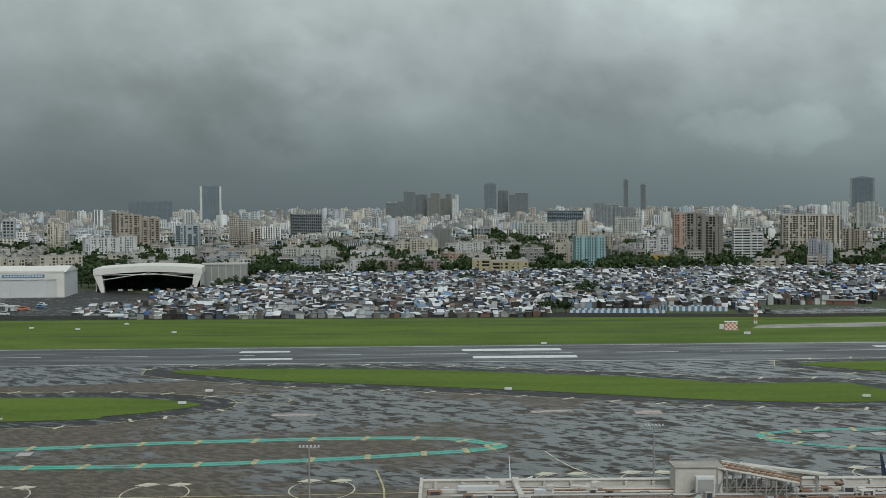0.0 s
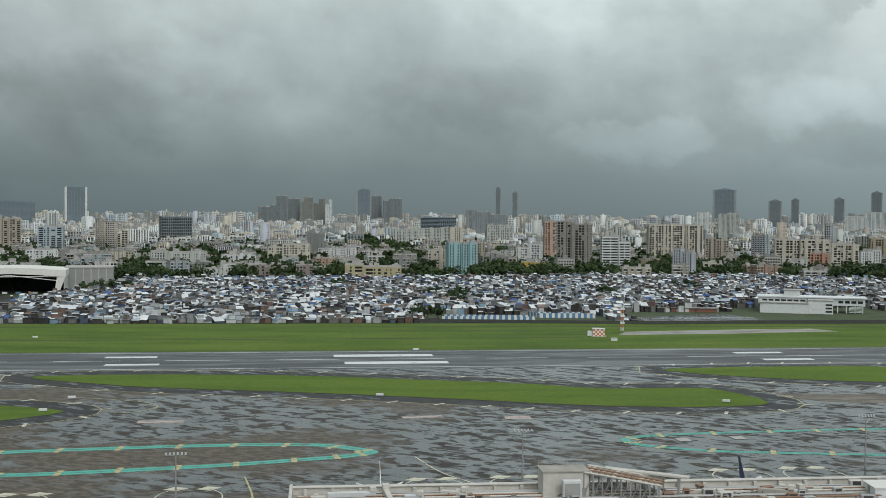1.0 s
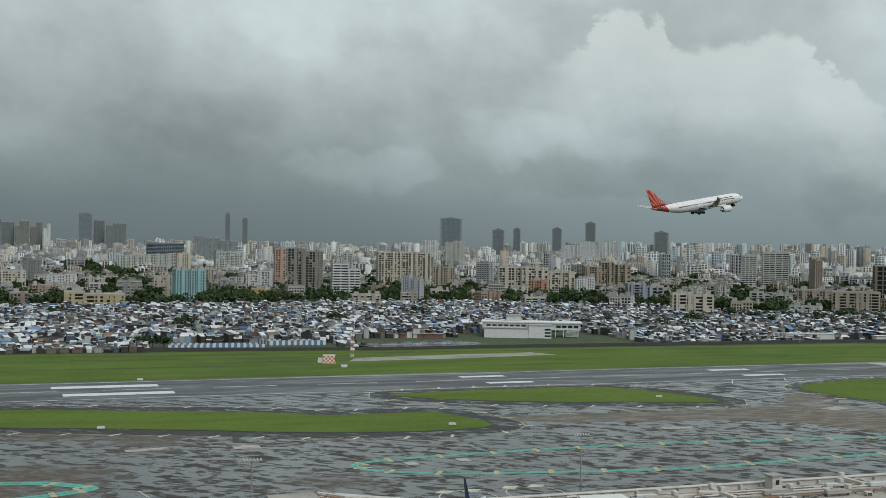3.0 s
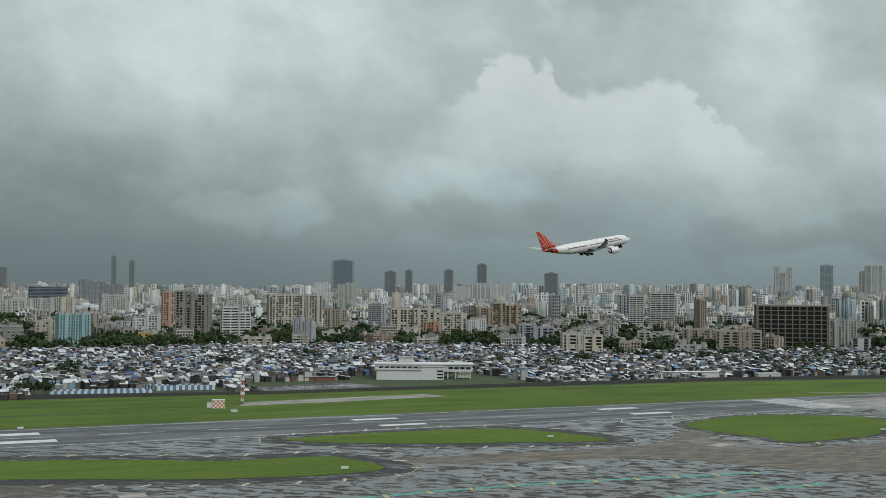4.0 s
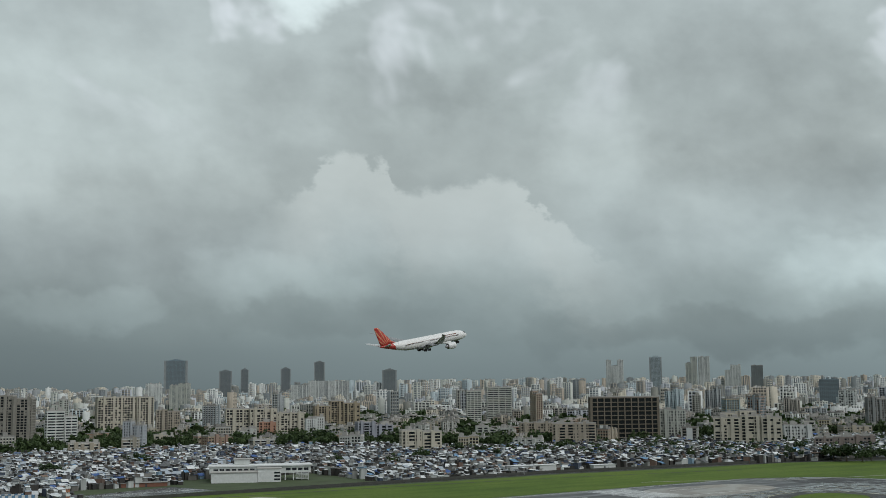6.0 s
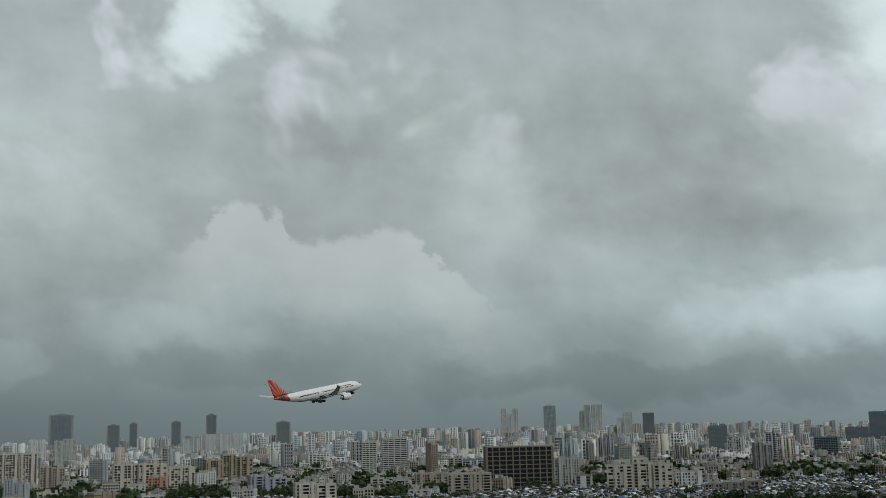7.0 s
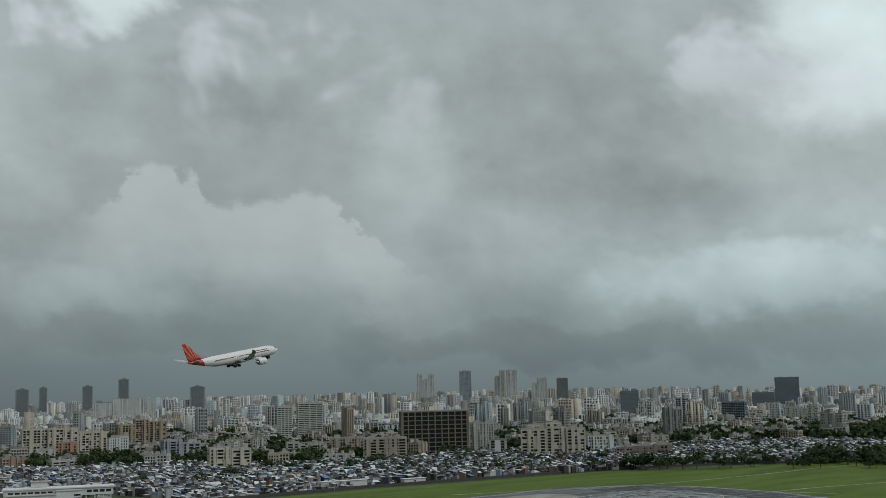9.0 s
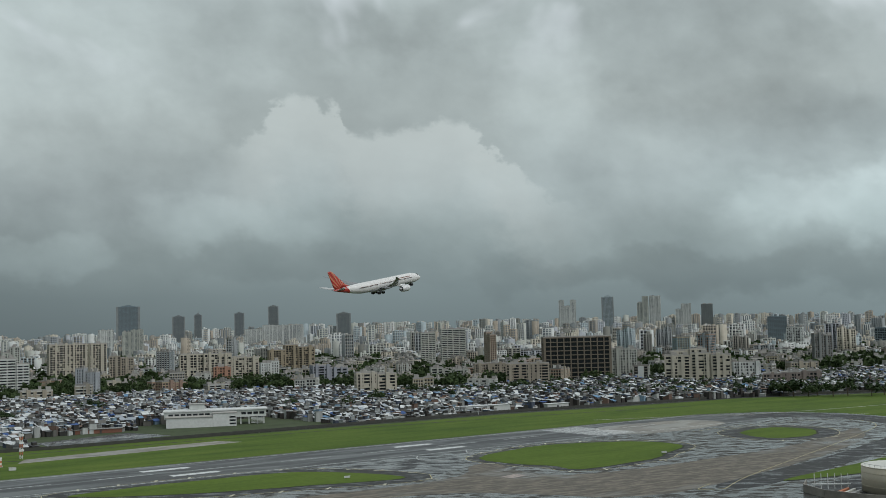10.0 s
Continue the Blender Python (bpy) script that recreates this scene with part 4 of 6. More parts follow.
me.polygons.foreach_set("loop_start", np.arange(0, f_all.size, 4, dtype=np.int32))
for m_ in FAR_PAINTS + EXTRA:
    me.materials.append(m_)
me.polygons.foreach_set("material_index", m_all)
me.update(calc_edges=True)
tagged(new("far_city", me), "pale crowded high-rise city reaching to the horizon", "buildings", kind="stuff")
for root, w, d, h in TYPES:
    for o in list(root.children_recursive) + [root]:
        bpy.data.objects.remove(o)

# ---- trees ----


def crown_mesh(rnd, height, spread, clumps, leaves, palm=False):
    """Leaf sprays in uneven clumps round the limbs."""
    bm = bmesh.new()
    for c in range(clumps):
        a, r = rnd.uniform(0, math.tau), spread * math.sqrt(rnd.random())
        cz = height * (0.45 + 0.55 * rnd.random() * (1 - 0.5 * (r / spread) ** 2))
        cr = spread * rnd.uniform(0.22, 0.42)
        for k in range(leaves):
            v = Vector((rnd.gauss(0, 1), rnd.gauss(0, 1), rnd.gauss(0, 0.8)))
            v = v.normalized() * cr * rnd.uniform(0.7, 1.05)
            o = Vector((r * math.cos(a), r * math.sin(a), cz)) + v
            s = rnd.uniform(0.45, 0.95)
            t1 = Vector((rnd.uniform(-1, 1), rnd.uniform(-1, 1), rnd.uniform(-0.6, 0.6))).normalized()
            t2 = v.cross(t1).normalized() if v.cross(t1).length > 0.01 else Vector((0, 0, 1))
            bm.faces.new([bm.verts.new(o + t1 * s + t2 * 0.2 * s), bm.verts.new(o + t2 * s), bm.verts.new(o - t1 * s), bm.verts.new(o - t2 * s * 0.8)])
    return bm


TREES = []
for i in range(6):
    rnd = random.Random(40 + i)
    height, spread = rnd.uniform(9, 13), rnd.uniform(4.5, 7.0)
    root = tagged(new("tree"), "dense dark green broadleaf tree in the city", "tree", "city trees")
    bm = bmesh.new()
    tube(bm, (0, 0, 0), (0.2, 0.1, height * 0.45), 0.38, 0.24)
    for k in range(5):
        a = k * 1.256 + rnd.uniform(-0.3, 0.3)
        tube(bm, (0.2, 0.1, height * rnd.uniform(0.3, 0.42)), (spread * 0.55 * math.cos(a), spread * 0.55 * math.sin(a), height * rnd.uniform(0.55, 0.8)), 0.18, 0.05, 6)
    part("trunk", bm, M_TRUNK, root)
    part("crown", crown_mesh(rnd, height, spread, 16, 26), M_LEAF, root)
    root.location = (200 + 40 * i, -4000, 0)
    TREES.append(root)
crown_data = []
for tr in TREES:
    me = [c for c in tr.children if c.name.startswith("crown")][0].data
    co = np.empty(len(me.vertices) * 3)
    me.vertices.foreach_get("co", co)
    crown_data.append(co.reshape(-1, 3))


def tree_at(x, y, s):
    copy_thing(rng.choice(TREES), pose(x, y, 0, 0, 0, rng.uniform(0, 360)) @ Matrix.Diagonal((s * rng.uniform(0.9, 1.3), s * rng.uniform(0.9, 1.3), s, 1)))


singles = 0
for k in range(4000):
    a = radians(rng.uniform(-24, 66))
    dist = 1060 + 640 * rng.random() ** 1.8
    x, y = math.sin(a) * dist, math.cos(a) * dist
    dense = noise.noise((x * 0.006, y * 0.006, 3.0))
    if (within(SLUM, x, y) and (x < 640 or rng.random() < 0.45)) or dense < -0.35 or not free_spot(x, y, 3) or (x < -150 and y < 1010) or hides_named(a, dist, 4 / dist, 6):
        continue
    tree_at(x, y, rng.uniform(0.95, 1.7) * (0.6 if (x > 880 and y < 800) or within(SLUM, x, y) else 1.0))
    singles += 1
    if singles > 330:
        break
for x, y, s in ((532, 312, 0.55), (540, 306, 0.45), (560, 296, 0.5), (72, 745, 1.0), (66, 752, 0.9), (80, 752, 0.8), (105, 860, 1.1), (110, 905, 1.1), (118, 880, 0.9), (95, 930, 1.0), (-178, 1005, 1.2), (-190, 985, 1.1), (-160, 1010, 1.0), (620, 868, 1.0), (700, 905, 1.1),
                (560, 905, 1.2), (800, 860, 1.0), (850, 800, 1.0), (900, 760, 1.1), (950, 752, 0.5), (760, 940, 1.2), (1010, 740, 0.5), (1080, 742, 0.55), (1160, 745, 0.6), (1230, 715, 0.55), (500, 850, 1.1), (470, 900, 1.0), (240, 930, 1.1), (330, 1000, 1.2), (20, 1050, 1.0), (640, 960, 1.2), (1050, 800, 1.2), (990, 860, 1.2), (1150, 820, 1.2), (880, 840, 1.0), (-160, 1120, 1.2), (-130, 1150, 1.2)):
    tree_at(x, y, s)
for tr in TREES:
    for o in list(tr.children_recursive) + [tr]:
        bpy.data.objects.remove(o)
# farther woods between the blocks
nrng = np.random.default_rng(5)
verts = []
made = 0
while made < 10400:
    a, dist = nrng.uniform(-0.42, 1.16), 1150 + 2900 * nrng.random() ** 1.25
    if made >= 9000:
        # thicker woods towards the sea
        a, dist = nrng.uniform(0.78, 1.16), nrng.uniform(1120, 2300)
    x, y = math.sin(a) * dist, math.cos(a) * dist
    if within(SLUM, x, y) or (x < -150 and y < 1085) or noise.noise((x * 0.004, y * 0.004, 8.0)) < -0.3 or not free_spot(x, y, 0):
        continue
    base_c = crown_data[made % 6].reshape(-1, 4, 3)
    if dist < 1550:
        base_c = base_c[::3]
        mid = base_c.mean(axis=1, keepdims=True)
        base_c = (mid + (base_c - mid) * 1.4).reshape(-1, 3)
    else:
        base_c = base_c[::10]
        mid = base_c.mean(axis=1, keepdims=True)
        base_c = (mid + (base_c - mid) * 2.8).reshape(-1, 3)
    t, s = nrng.uniform(0, 6.28), nrng.uniform(0.95, 1.8)
    c_, s_ = math.cos(t) * s, math.sin(t) * s
    p = np.stack([base_c[:, 0] * c_ - base_c[:, 1] * s_ + x, base_c[:, 0] * s_ + base_c[:, 1] * c_ + y, base_c[:, 2] * s * 1.05 - 1.5], 1)
    verts.append(p)
    made += 1
made = 0
while made < 620:
    x, y = nrng.uniform(600, 1330), nrng.uniform(390, 1010)
    if not within(SLUM, x, y) or noise.noise((x * 0.012, y * 0.012, 4.0)) < -0.05 - 0.25 * (x > 900) or math.hypot(x, y) < 1010:
        continue
    base_c = crown_data[made % 6].reshape(-1, 4, 3)[::2]
    mid = base_c.mean(axis=1, keepdims=True)
    base_c = (mid + (base_c - mid) * 1.2).reshape(-1, 3)
    t, s = nrng.uniform(0, 6.28), nrng.uniform(0.5, 0.95)
    c_, s_ = math.cos(t) * s, math.sin(t) * s
    verts.append(np.stack([base_c[:, 0] * c_ - base_c[:, 1] * s_ + x, base_c[:, 0] * s_ + base_c[:, 1] * c_ + y, base_c[:, 2] * s - 0.5], 1))
    made += 1
verts = np.concatenate(verts)
me = bpy.data.meshes.new("woodland")
me.from_pydata(verts.tolist(), [], np.arange(len(verts)).reshape(-1, 4).tolist())
me.materials.append(M_LEAF)
tagged(new("woodland", me), "dark green tree cover between the far city blocks", "trees", kind="stuff")

# ---- the slum: packed huts with sheet roofs ----


def hut(bw, br, x, y, w, d, h, yaw, tilt, rnd, base=0.0):
    c, s = math.cos(yaw), math.sin(yaw)

    def put(bm, px, py, pz):
        return bm.verts.new((x + px * c - py * s, y + px * s + py * c, pz))

    a, b = w / 2, d / 2
    ring = [(-a, -b), (a, -b), (a, b), (-a, b)]
    lo = [put(bw, *p, base) for p in ring]
    hi = [put(bw, p[0], p[1], h + tilt * p[1]) for p in ring]
    for i in range(4):
        bw.faces.new((lo[i], lo[(i + 1) % 4], hi[(i + 1) % 4], hi[i]))
    e = rnd.uniform(0.1, 0.4)
    over = [(-a - e, -b - e), (a + e, -b - e), (a + e, b + e), (-a - e, b + e)]
    u0 = [put(br, *p, h + tilt * p[1] - 0.02) for p in over]
    u1 = [put(br, *p, h + tilt * p[1] + 0.12) for p in over]
    br.faces.new(u1)
    br.faces.new(u0[::-1])
    for i in range(4):
        br.faces.new((u0[i], u0[(i + 1) % 4], u1[(i + 1) % 4], u1[i]))
    # an upper room or a covered store on some of the roofs
    if base == 0.0 and rnd.random() < 0.34:
        uw, ud = w * rnd.uniform(0.4, 0.75), d * rnd.uniform(0.4, 0.7)
        hut(bw, br, x + rnd.uniform(-0.2, 0.2) * w, y + rnd.uniform(-0.1, 0.2) * d, uw, ud, h + rnd.uniform(1.9, 2.8), yaw, tilt * 0.7, rnd, h - 0.2)


srnd = random.Random(77)
bulk_w, bulk_r = bmesh.new(), bmesh.new()
one_by_one = 0
gy = 386.0
while gy < 1250:
    step = srnd.uniform(4.6, 6.4)
    gx = -250.0
    while gx < 1460:
        w = srnd.uniform(2.6, 6.2)
        gx += w * 1.06 + (srnd.uniform(1.5, 4) if srnd.random() < 0.16 else 0.25)
        x, y = gx + srnd.uniform(-1, 1), gy + srnd.uniform(-2, 2) + 6 * noise.noise((gx * 0.02, gy * 0.02, 1))
        if (y < 716 and x < 600) or not within(SLUM, x, y) or srnd.random() < 0.06 or noise.noise((x * 0.02, y * 0.02, 6)) > 0.5 or not free_spot(x, y, 2):
            continue
        if (300 < x < 420 and y < 840) or (205 < x < 320 and y < 805) or (70 < x < 195 and y < 775) or (560 < x < 925 and y < 745 - (x - 560) * 0.24):
            continue
        d = step * srnd.uniform(0.75, 1.05)
        h = srnd.choice([2.5, 2.9, 3.3, 3.8, 4.8, 5.6, 6.4]) + srnd.uniform(-0.4, 0.6) + (1.5 if y > 1050 and srnd.random() < 0.3 else 0)
        if y < 762 and x < 600:
            h = srnd.uniform(2.2, 3.2)
        yaw, tilt = srnd.gauss(0, 0.34) + (math.pi if srnd.random() < 0.4 else 0), srnd.uniform(0.04, 0.42)
        if y < 800 and x < 330 and one_by_one < 270:
            bw, br = bmesh.new(), bmesh.new()
            hut(bw, br, 0, 0, w, d, h, yaw, tilt, srnd)
            root = tagged(new("shanty"), "crowded slum hut with weathered sheet roofing", "hut", "slum huts")
            part("wall", bw, M_HUT_ONE, root)
            part("roof", br, M_SHEET_ONE, root)
            root.location = (x, y, 0)
            one_by_one += 1
        else:
            hut(bulk_w, bulk_r, x, y, w, d, h, yaw, tilt, srnd)
    gy += step
slum_root = tagged(new("slum", mesh_of("slum", bulk_w, M_HUT)), "densely packed slum huts behind the airfield wall", "huts", kind="stuff")
tagged(part("roofs", bulk_r, M_SHEET, slum_root, "white, blue and grey sheet roofs"), kind="stuff")

# ---- paint on the airfield ----


def ribbon(name, pts, width, z, material, label, parent=None, closed=False, smooth=6):
    """A painted line that follows a few points."""
    path = smooth_loop(pts, smooth) if closed else []
    if not closed:
        for i in range(len(pts) - 1):
            p0, p1, p2, p3 = (Vector(pts[min(max(i + j - 1, 0), len(pts) - 1)]) for j in range(4))
            for s in range(smooth):
                t = s / smooth
                path.append(0.5 * (2 * p1 + (p2 - p0) * t + (2 * p0 - 5 * p1 + 4 * p2 - p3) * t * t + (3 * p1 - p0 - 3 * p2 + p3) * t * t * t))
        path.append(Vector(pts[-1]))
    bm = bmesh.new()
    pairs = []
    n = len(path)
    for i, p in enumerate(path):
        a, b = (path[i - 1], path[(i + 1) % n]) if closed else (path[max(i - 1, 0)], path[min(i + 1, n - 1)])
        d = (b - a).normalized()
        off = Vector((-d.y, d.x)) * width / 2
        pairs.append((bm.verts.new((p.x + off.x, p.y + off.y, z)), bm.verts.new((p.x - off.x, p.y - off.y, z))))
    for i in range(n if closed else n - 1):
        (a, b), (c, d) = pairs[i], pairs[(i + 1) % n]
        bm.faces.new((a, b, d, c))
    bmesh.ops.recalc_face_normals(bm, faces=bm.faces)
    if bm.faces and sum(f.normal.z for f in bm.faces) < 0:
        bmesh.ops.reverse_faces(bm, faces=bm.faces)
    ob = new(name, mesh_of(name, bm, material))
    if parent:
        ob.parent = parent
        return ob
    return tagged(ob, label, "marking", kind="structure")


def patch(name, x, y, w, d, yaw, z, material, label):
    bm = bmesh.new()
    box(bm, -w / 2, -d / 2, -0.02, w / 2, d / 2, 0)
    ob = tagged(new(name, mesh_of(name, bm, material)), label, "marking", kind="structure")
    ob.matrix_world = pose(x, y, z, 0, 0, yaw)
    return ob


RZ = 0.092
for s in range(-18, 10):
    a = rwy(81 + 50 * s + 15, 0)
    patch("centreline_dash", *a, 30, 0.9, RW_DEG, RZ, M_WHITE_LINE, "worn white runway centreline dash")
for lat in (-29.5, 29.5):
    ribbon("runway_edge_line", [rwy(-900, lat), rwy(0, lat), rwy(620, lat)], 0.9, RZ, M_WHITE_LINE, "thin white runway edge line")
for s0, length, width in ((-98, 24, 5.5), (9, 48, 8.5), (210, 25, 6), (361, 26, 6)):
    for lat in (-13.6, 13.6):
        patch("touchdown_mark", *rwy(s0 + length / 2 + (4 if lat < 0 else 0), lat), length, width, RW_DEG, RZ, M_WHITE_LINE, "broad white touchdown bar on the runway")
for k in range(14):
    lat = -25 + k * 3.6 + (3 if k > 6 else 0)
    patch("threshold_stripe", *rwy(500, lat), 32, 1.9, RW_DEG, RZ, M_WHITE_LINE, "white threshold stripe of the runway")
slab("worn_concrete", [(505, 515), (590, 520), (600, 560), (520, 566)], 0.07, 0.087, M_PATCH, "pale worn concrete at the runway end", "paving", True, 3)
slab("far_pavement", [(173, 648), (184, 667), (240, 676), (304, 682), (312, 666), (243, 652)], 0.08, 0.11, M_PATCH, "pale puddled strip of old paving in the grass", "paving", False, 3)
slab("car_lot", [(214, 722), (216, 762), (285, 790), (300, 745)], 0.08, 0.12, M_TAXI, "dark wet asphalt lot with white bays", "paving", False)
for k in range(6):
    patch("bay_line", 232 + 11 * k, 752 + 2.0 * k, 1.0, 22, 65, 0.13, M_WHITE_LINE, "white bay line on the wet lot")
slab("perimeter_road", [(-900, 727), (-190, 726), (560, 712), (700, 694), (800, 684), (925, 628), (1012, 554), (1116, 464), (1186, 368), (1190, 374), (1120, 470), (1017, 560), (930, 634), (803, 691), (702, 701), (561, 719), (-190, 733), (-900, 736)], 0.08, 0.11, M_SHOULDER, "narrow dark perimeter road by the wall", "road", False)
slab("hangar_yard", [(-900, 735), (-245, 735), (-205, 930), (-300, 1000), (-900, 960)], 0.0, 0.05, M_SHOULDER, "dark wet yard before the hangars", "paving", False)
slab("end_loop", [(380, 317), (470, 339), (560, 361), (640, 378), (675, 400), (694, 440), (703, 500), (690, 548), (650, 563), (598, 558), (612, 540), (652, 532), (672, 500), (660, 450), (636, 414), (560, 386), (470, 357), (372, 332)], 0.03, 0.07, M_SHOULDER, "dark wet asphalt turning loop", "taxiway", True)
slab("brown_pavement", [(120, 460), (180, 430), (300, 428), (352, 470), (350, 400), (480, 400), (560, 420), (620, 440), (560, 395), (440, 352), (330, 330), (280, 390), (200, 405), (172, 425)], 0.035, 0.05, M_DIRT, "brown silted concrete taxiway", "taxiway", True, 3)


def offset_loop(pts, r):
    loop = smooth_loop(pts, 5)
    area = sum(loop[i - 1].x * loop[i].y - loop[i].x * loop[i - 1].y for i in range(len(loop)))
    sgn = 1 if area > 0 else -1
    out = []
    for i, p in enumerate(loop):
        d = (loop[(i + 1) % len(loop)] - loop[i - 1]).normalized()
        out.append(Vector((p.x + d.y * r * sgn, p.y - d.x * r * sgn)))
    return out


tick_bm = bmesh.new()
box(tick_bm, -0.6, -2.9, -0.02, 0.6, 2.9, 0)
tick_mesh = mesh_of("shoulder_tick", tick_bm, M_TICK)
for i, pts in enumerate(ISLANDS[:5]):
    rim = offset_loop(pts, 13 if i != 3 else 7)
    shoulder = slab("taxiway_shoulder", [(p.x, p.y) for p in rim], 0.04, 0.075, M_SHOULDER, "dark wet asphalt shoulder round a grass island", "taxiway", False)
    line = ribbon("edge_line", [(p.x, p.y) for p in rim], 0.5, 0.085, M_YELLOW_LINE, "", shoulder, True, 1)
    run = 0.0
    for k in range(len(rim)):
        p, q = rim[k - 1], rim[k]
        run += (q - p).length
        if run > 15:
            run = 0
            d = q - p
            shared("tick", tick_mesh, shoulder, pose(q.x, q.y, 0.1, 0, 0, math.degrees(math.atan2(d.y, d.x)) - 28))

LOOPS = [[(-240, 316), (-127, 329), (-81, 337), (-31, 342), (-1, 341), (12, 334), (16, 329), (10, 325), (2, 322), (-29, 314), (-74, 307), (-119, 305), (-240, 300)],
         [(300, 346), (266, 349), (200, 355), (136, 352), (114, 350), (100, 347), (94, 342), (97, 334), (107, 328), (124, 322), (191, 312), (243, 316), (300, 318)]]
yt_bm = bmesh.new()
box(yt_bm, -0.8, -3.0, -0.02, 0.8, 3.0, 0)
yellow_tick = mesh_of("yellow_tick", yt_bm, M_YELLOW_LINE)
for pts, lw in zip(LOOPS, (1.0, 0.62)):
    loop = tagged(new("taxi_guide_line"), "wide teal double taxi line with yellow ticks", "marking", kind="structure")
    for off in (-1.15 * lw, 1.15 * lw):
        moved = []
        for i, p in enumerate(pts):
            d = (Vector(pts[min(i + 1, len(pts) - 1)]) - Vector(pts[max(i - 1, 0)])).normalized()
            moved.append((p[0] - d.y * off, p[1] + d.x * off))
        ribbon("stripe", moved, 2.0 * lw, 0.06, M_GREEN_LINE, "", loop)
    run = 0
    for i in range(len(pts) - 1):
        a, b = Vector(pts[i]), Vector(pts[i + 1])
        n = max(1, int((b - a).length / 15))
        for k in range(n):
            p = a.lerp(b, (k + 0.5) / n)
            shared("tick", yellow_tick, loop, pose(p.x, p.y, 0.075, 0, 0, math.degrees(math.atan2((b - a).y, (b - a).x)) - 12))

# stand circles with lozenge signs
loz_bm = bmesh.new()
v = [loz_bm.verts.new(p) for p in ((-3.2, 0, 0), (0, -2.2, 0), (3.2, 0, 0), (0, 2.2, 0))]
loz_bm.faces.new(v)
w_ = [loz_bm.verts.new(p) for p in ((-3.2, 0, -0.02), (0, -2.2, -0.02), (3.2, 0, -0.02), (0, 2.2, -0.02))]
for i in range(4):
    loz_bm.faces.new((w_[i], w_[(i + 1) % 4], v[(i + 1) % 4], v[i]))
lozenge = mesh_of("lozenge", loz_bm, M_TICK)
for cx, cy in ((-70, 276), (-30, 279), (-108, 274), (30, 285), (52, 286), (112, 290), (132, 291)):
    ring = tagged(new("stand_circle"), "thin pale yellow stand circle on wet concrete", "marking", kind="structure")
    ribbon("circle", [(cx + 8 * math.cos(a), cy + 10 * math.sin(a)) for a in [k * math.tau / 20 for k in range(20)]], 0.35, 0.055, M_TICK, "", ring, True, 2)
    for sx in (-4.0, 4.0):
        shared("lozenge", lozenge, ring, pose(cx + sx, cy + 9.2, 0.07, 0, 0, 12))
for x, y, w, d, yaw in ((-50, 382, 15, 5, -4), (68, 383, 9, 6, 0), (36, 386, 14, 4, 6), (233, 384, 13, 5, -10), (330, 415, 12, 7, 20), (430, 430, 12, 6, 10)):
    patch("faded_marking", x, y, w, d, yaw, 0.06, M_PINK, "faded pinkish painted panel on the apron")
for pts, mat_ in (([(-69, 400), (-60, 402), (-55, 412), (-62, 423), (-76, 430), (-92, 436)], M_YELLOW_LINE), ([(-120, 271), (-10, 275), (40, 282)], M_YELLOW_LINE), ([(-18, 300), (-15, 280), (-14, 262)], M_YELLOW_LINE),
                  ([(28, 322), (34, 300), (46, 280)], M_TICK), ([(380, 520), (372, 505), (380, 490), (420, 484)], M_WHITE_LINE), ([(345, 516), (336, 500), (345, 485)], M_WHITE_LINE),
                  ([(365, 322), (400, 340), (470, 368), (560, 404), (640, 440), (668, 470), (660, 490), (600, 505), (540, 500)], M_YELLOW_LINE), ([(365, 322), (356, 328), (372, 336)], M_YELLOW_LINE),
                  ([(520, 512), (600, 508), (655, 520), (720, 500)], M_WHITE_LINE)):
    ribbon("lead_line", pts, 0.5, 0.095, mat_, "thin worn guide line on wet paving")
for pts in ([(640, 562), (679, 555), (761, 543), (872, 537), (919, 539), (1010, 530)], [(664, 441), (728, 436), (775, 425), (870, 395)], [(560, 612), (610, 590), (660, 562)], [(700, 432), (705, 400), (690, 372)]):
    ribbon("service_track", pts, 2.2, 0.12, M_PATCH, "pale dirt track across the grass")
for pts in ([(368, 436), (410, 434), (462, 428)], [(-900, 700), (-200, 702), (150, 698), (420, 690), (560, 676), (700, 650)], [(150, 636), (60, 634), (-80, 630), (-300, 628)], [(186, 655), (160, 668), (100, 676), (20, 680)]):
    ribbon("drain_ditch", pts, 2.6, 0.1, M_SOIL, "dark wet drain across the grass")

# ---- the perimeter wall and things beyond the runway ----
M_OLDWALL = plain("mouldy_concrete_wall", (0.06, 0.062, 0.055), 0.9, 0, 0.3, 0.3)
wall_pts = [(-900, 740), (-240, 734), (70, 731), (210, 712), (300, 716), (560, 720), (700, 702), (803, 692), (930, 637), (1020, 562), (1122, 472), (1192, 374)]
wall = tagged(new("perimeter_wall"), "dark stained concrete perimeter wall", "wall", kind="structure")
pan = bmesh.new()
box(pan, 0, -0.12, 0, 7.8, 0.12, 2.1)
box(pan, 7.7, -0.22, 0, 8.1, 0.22, 2.3)
panel_mesh = mesh_of("wall_panel", pan, M_OLDWALL)
for i in range(len(wall_pts) - 1):
    a, b = Vector(wall_pts[i]), Vector(wall_pts[i + 1])
    if i == 0:
        a = a.lerp(b, 0.55)
    n = max(1, int((b - a).length / 8))
    for k in range(n):
        p = a.lerp(b, k / n)
        shared("wall_panel", panel_mesh, wall, pose(p.x, p.y, 0.05, 0, 0, math.degrees(math.atan2((b - a).y, (b - a).x))) @ Matrix.Diagonal(((b - a).length / n / 8, 1, 1, 1)))

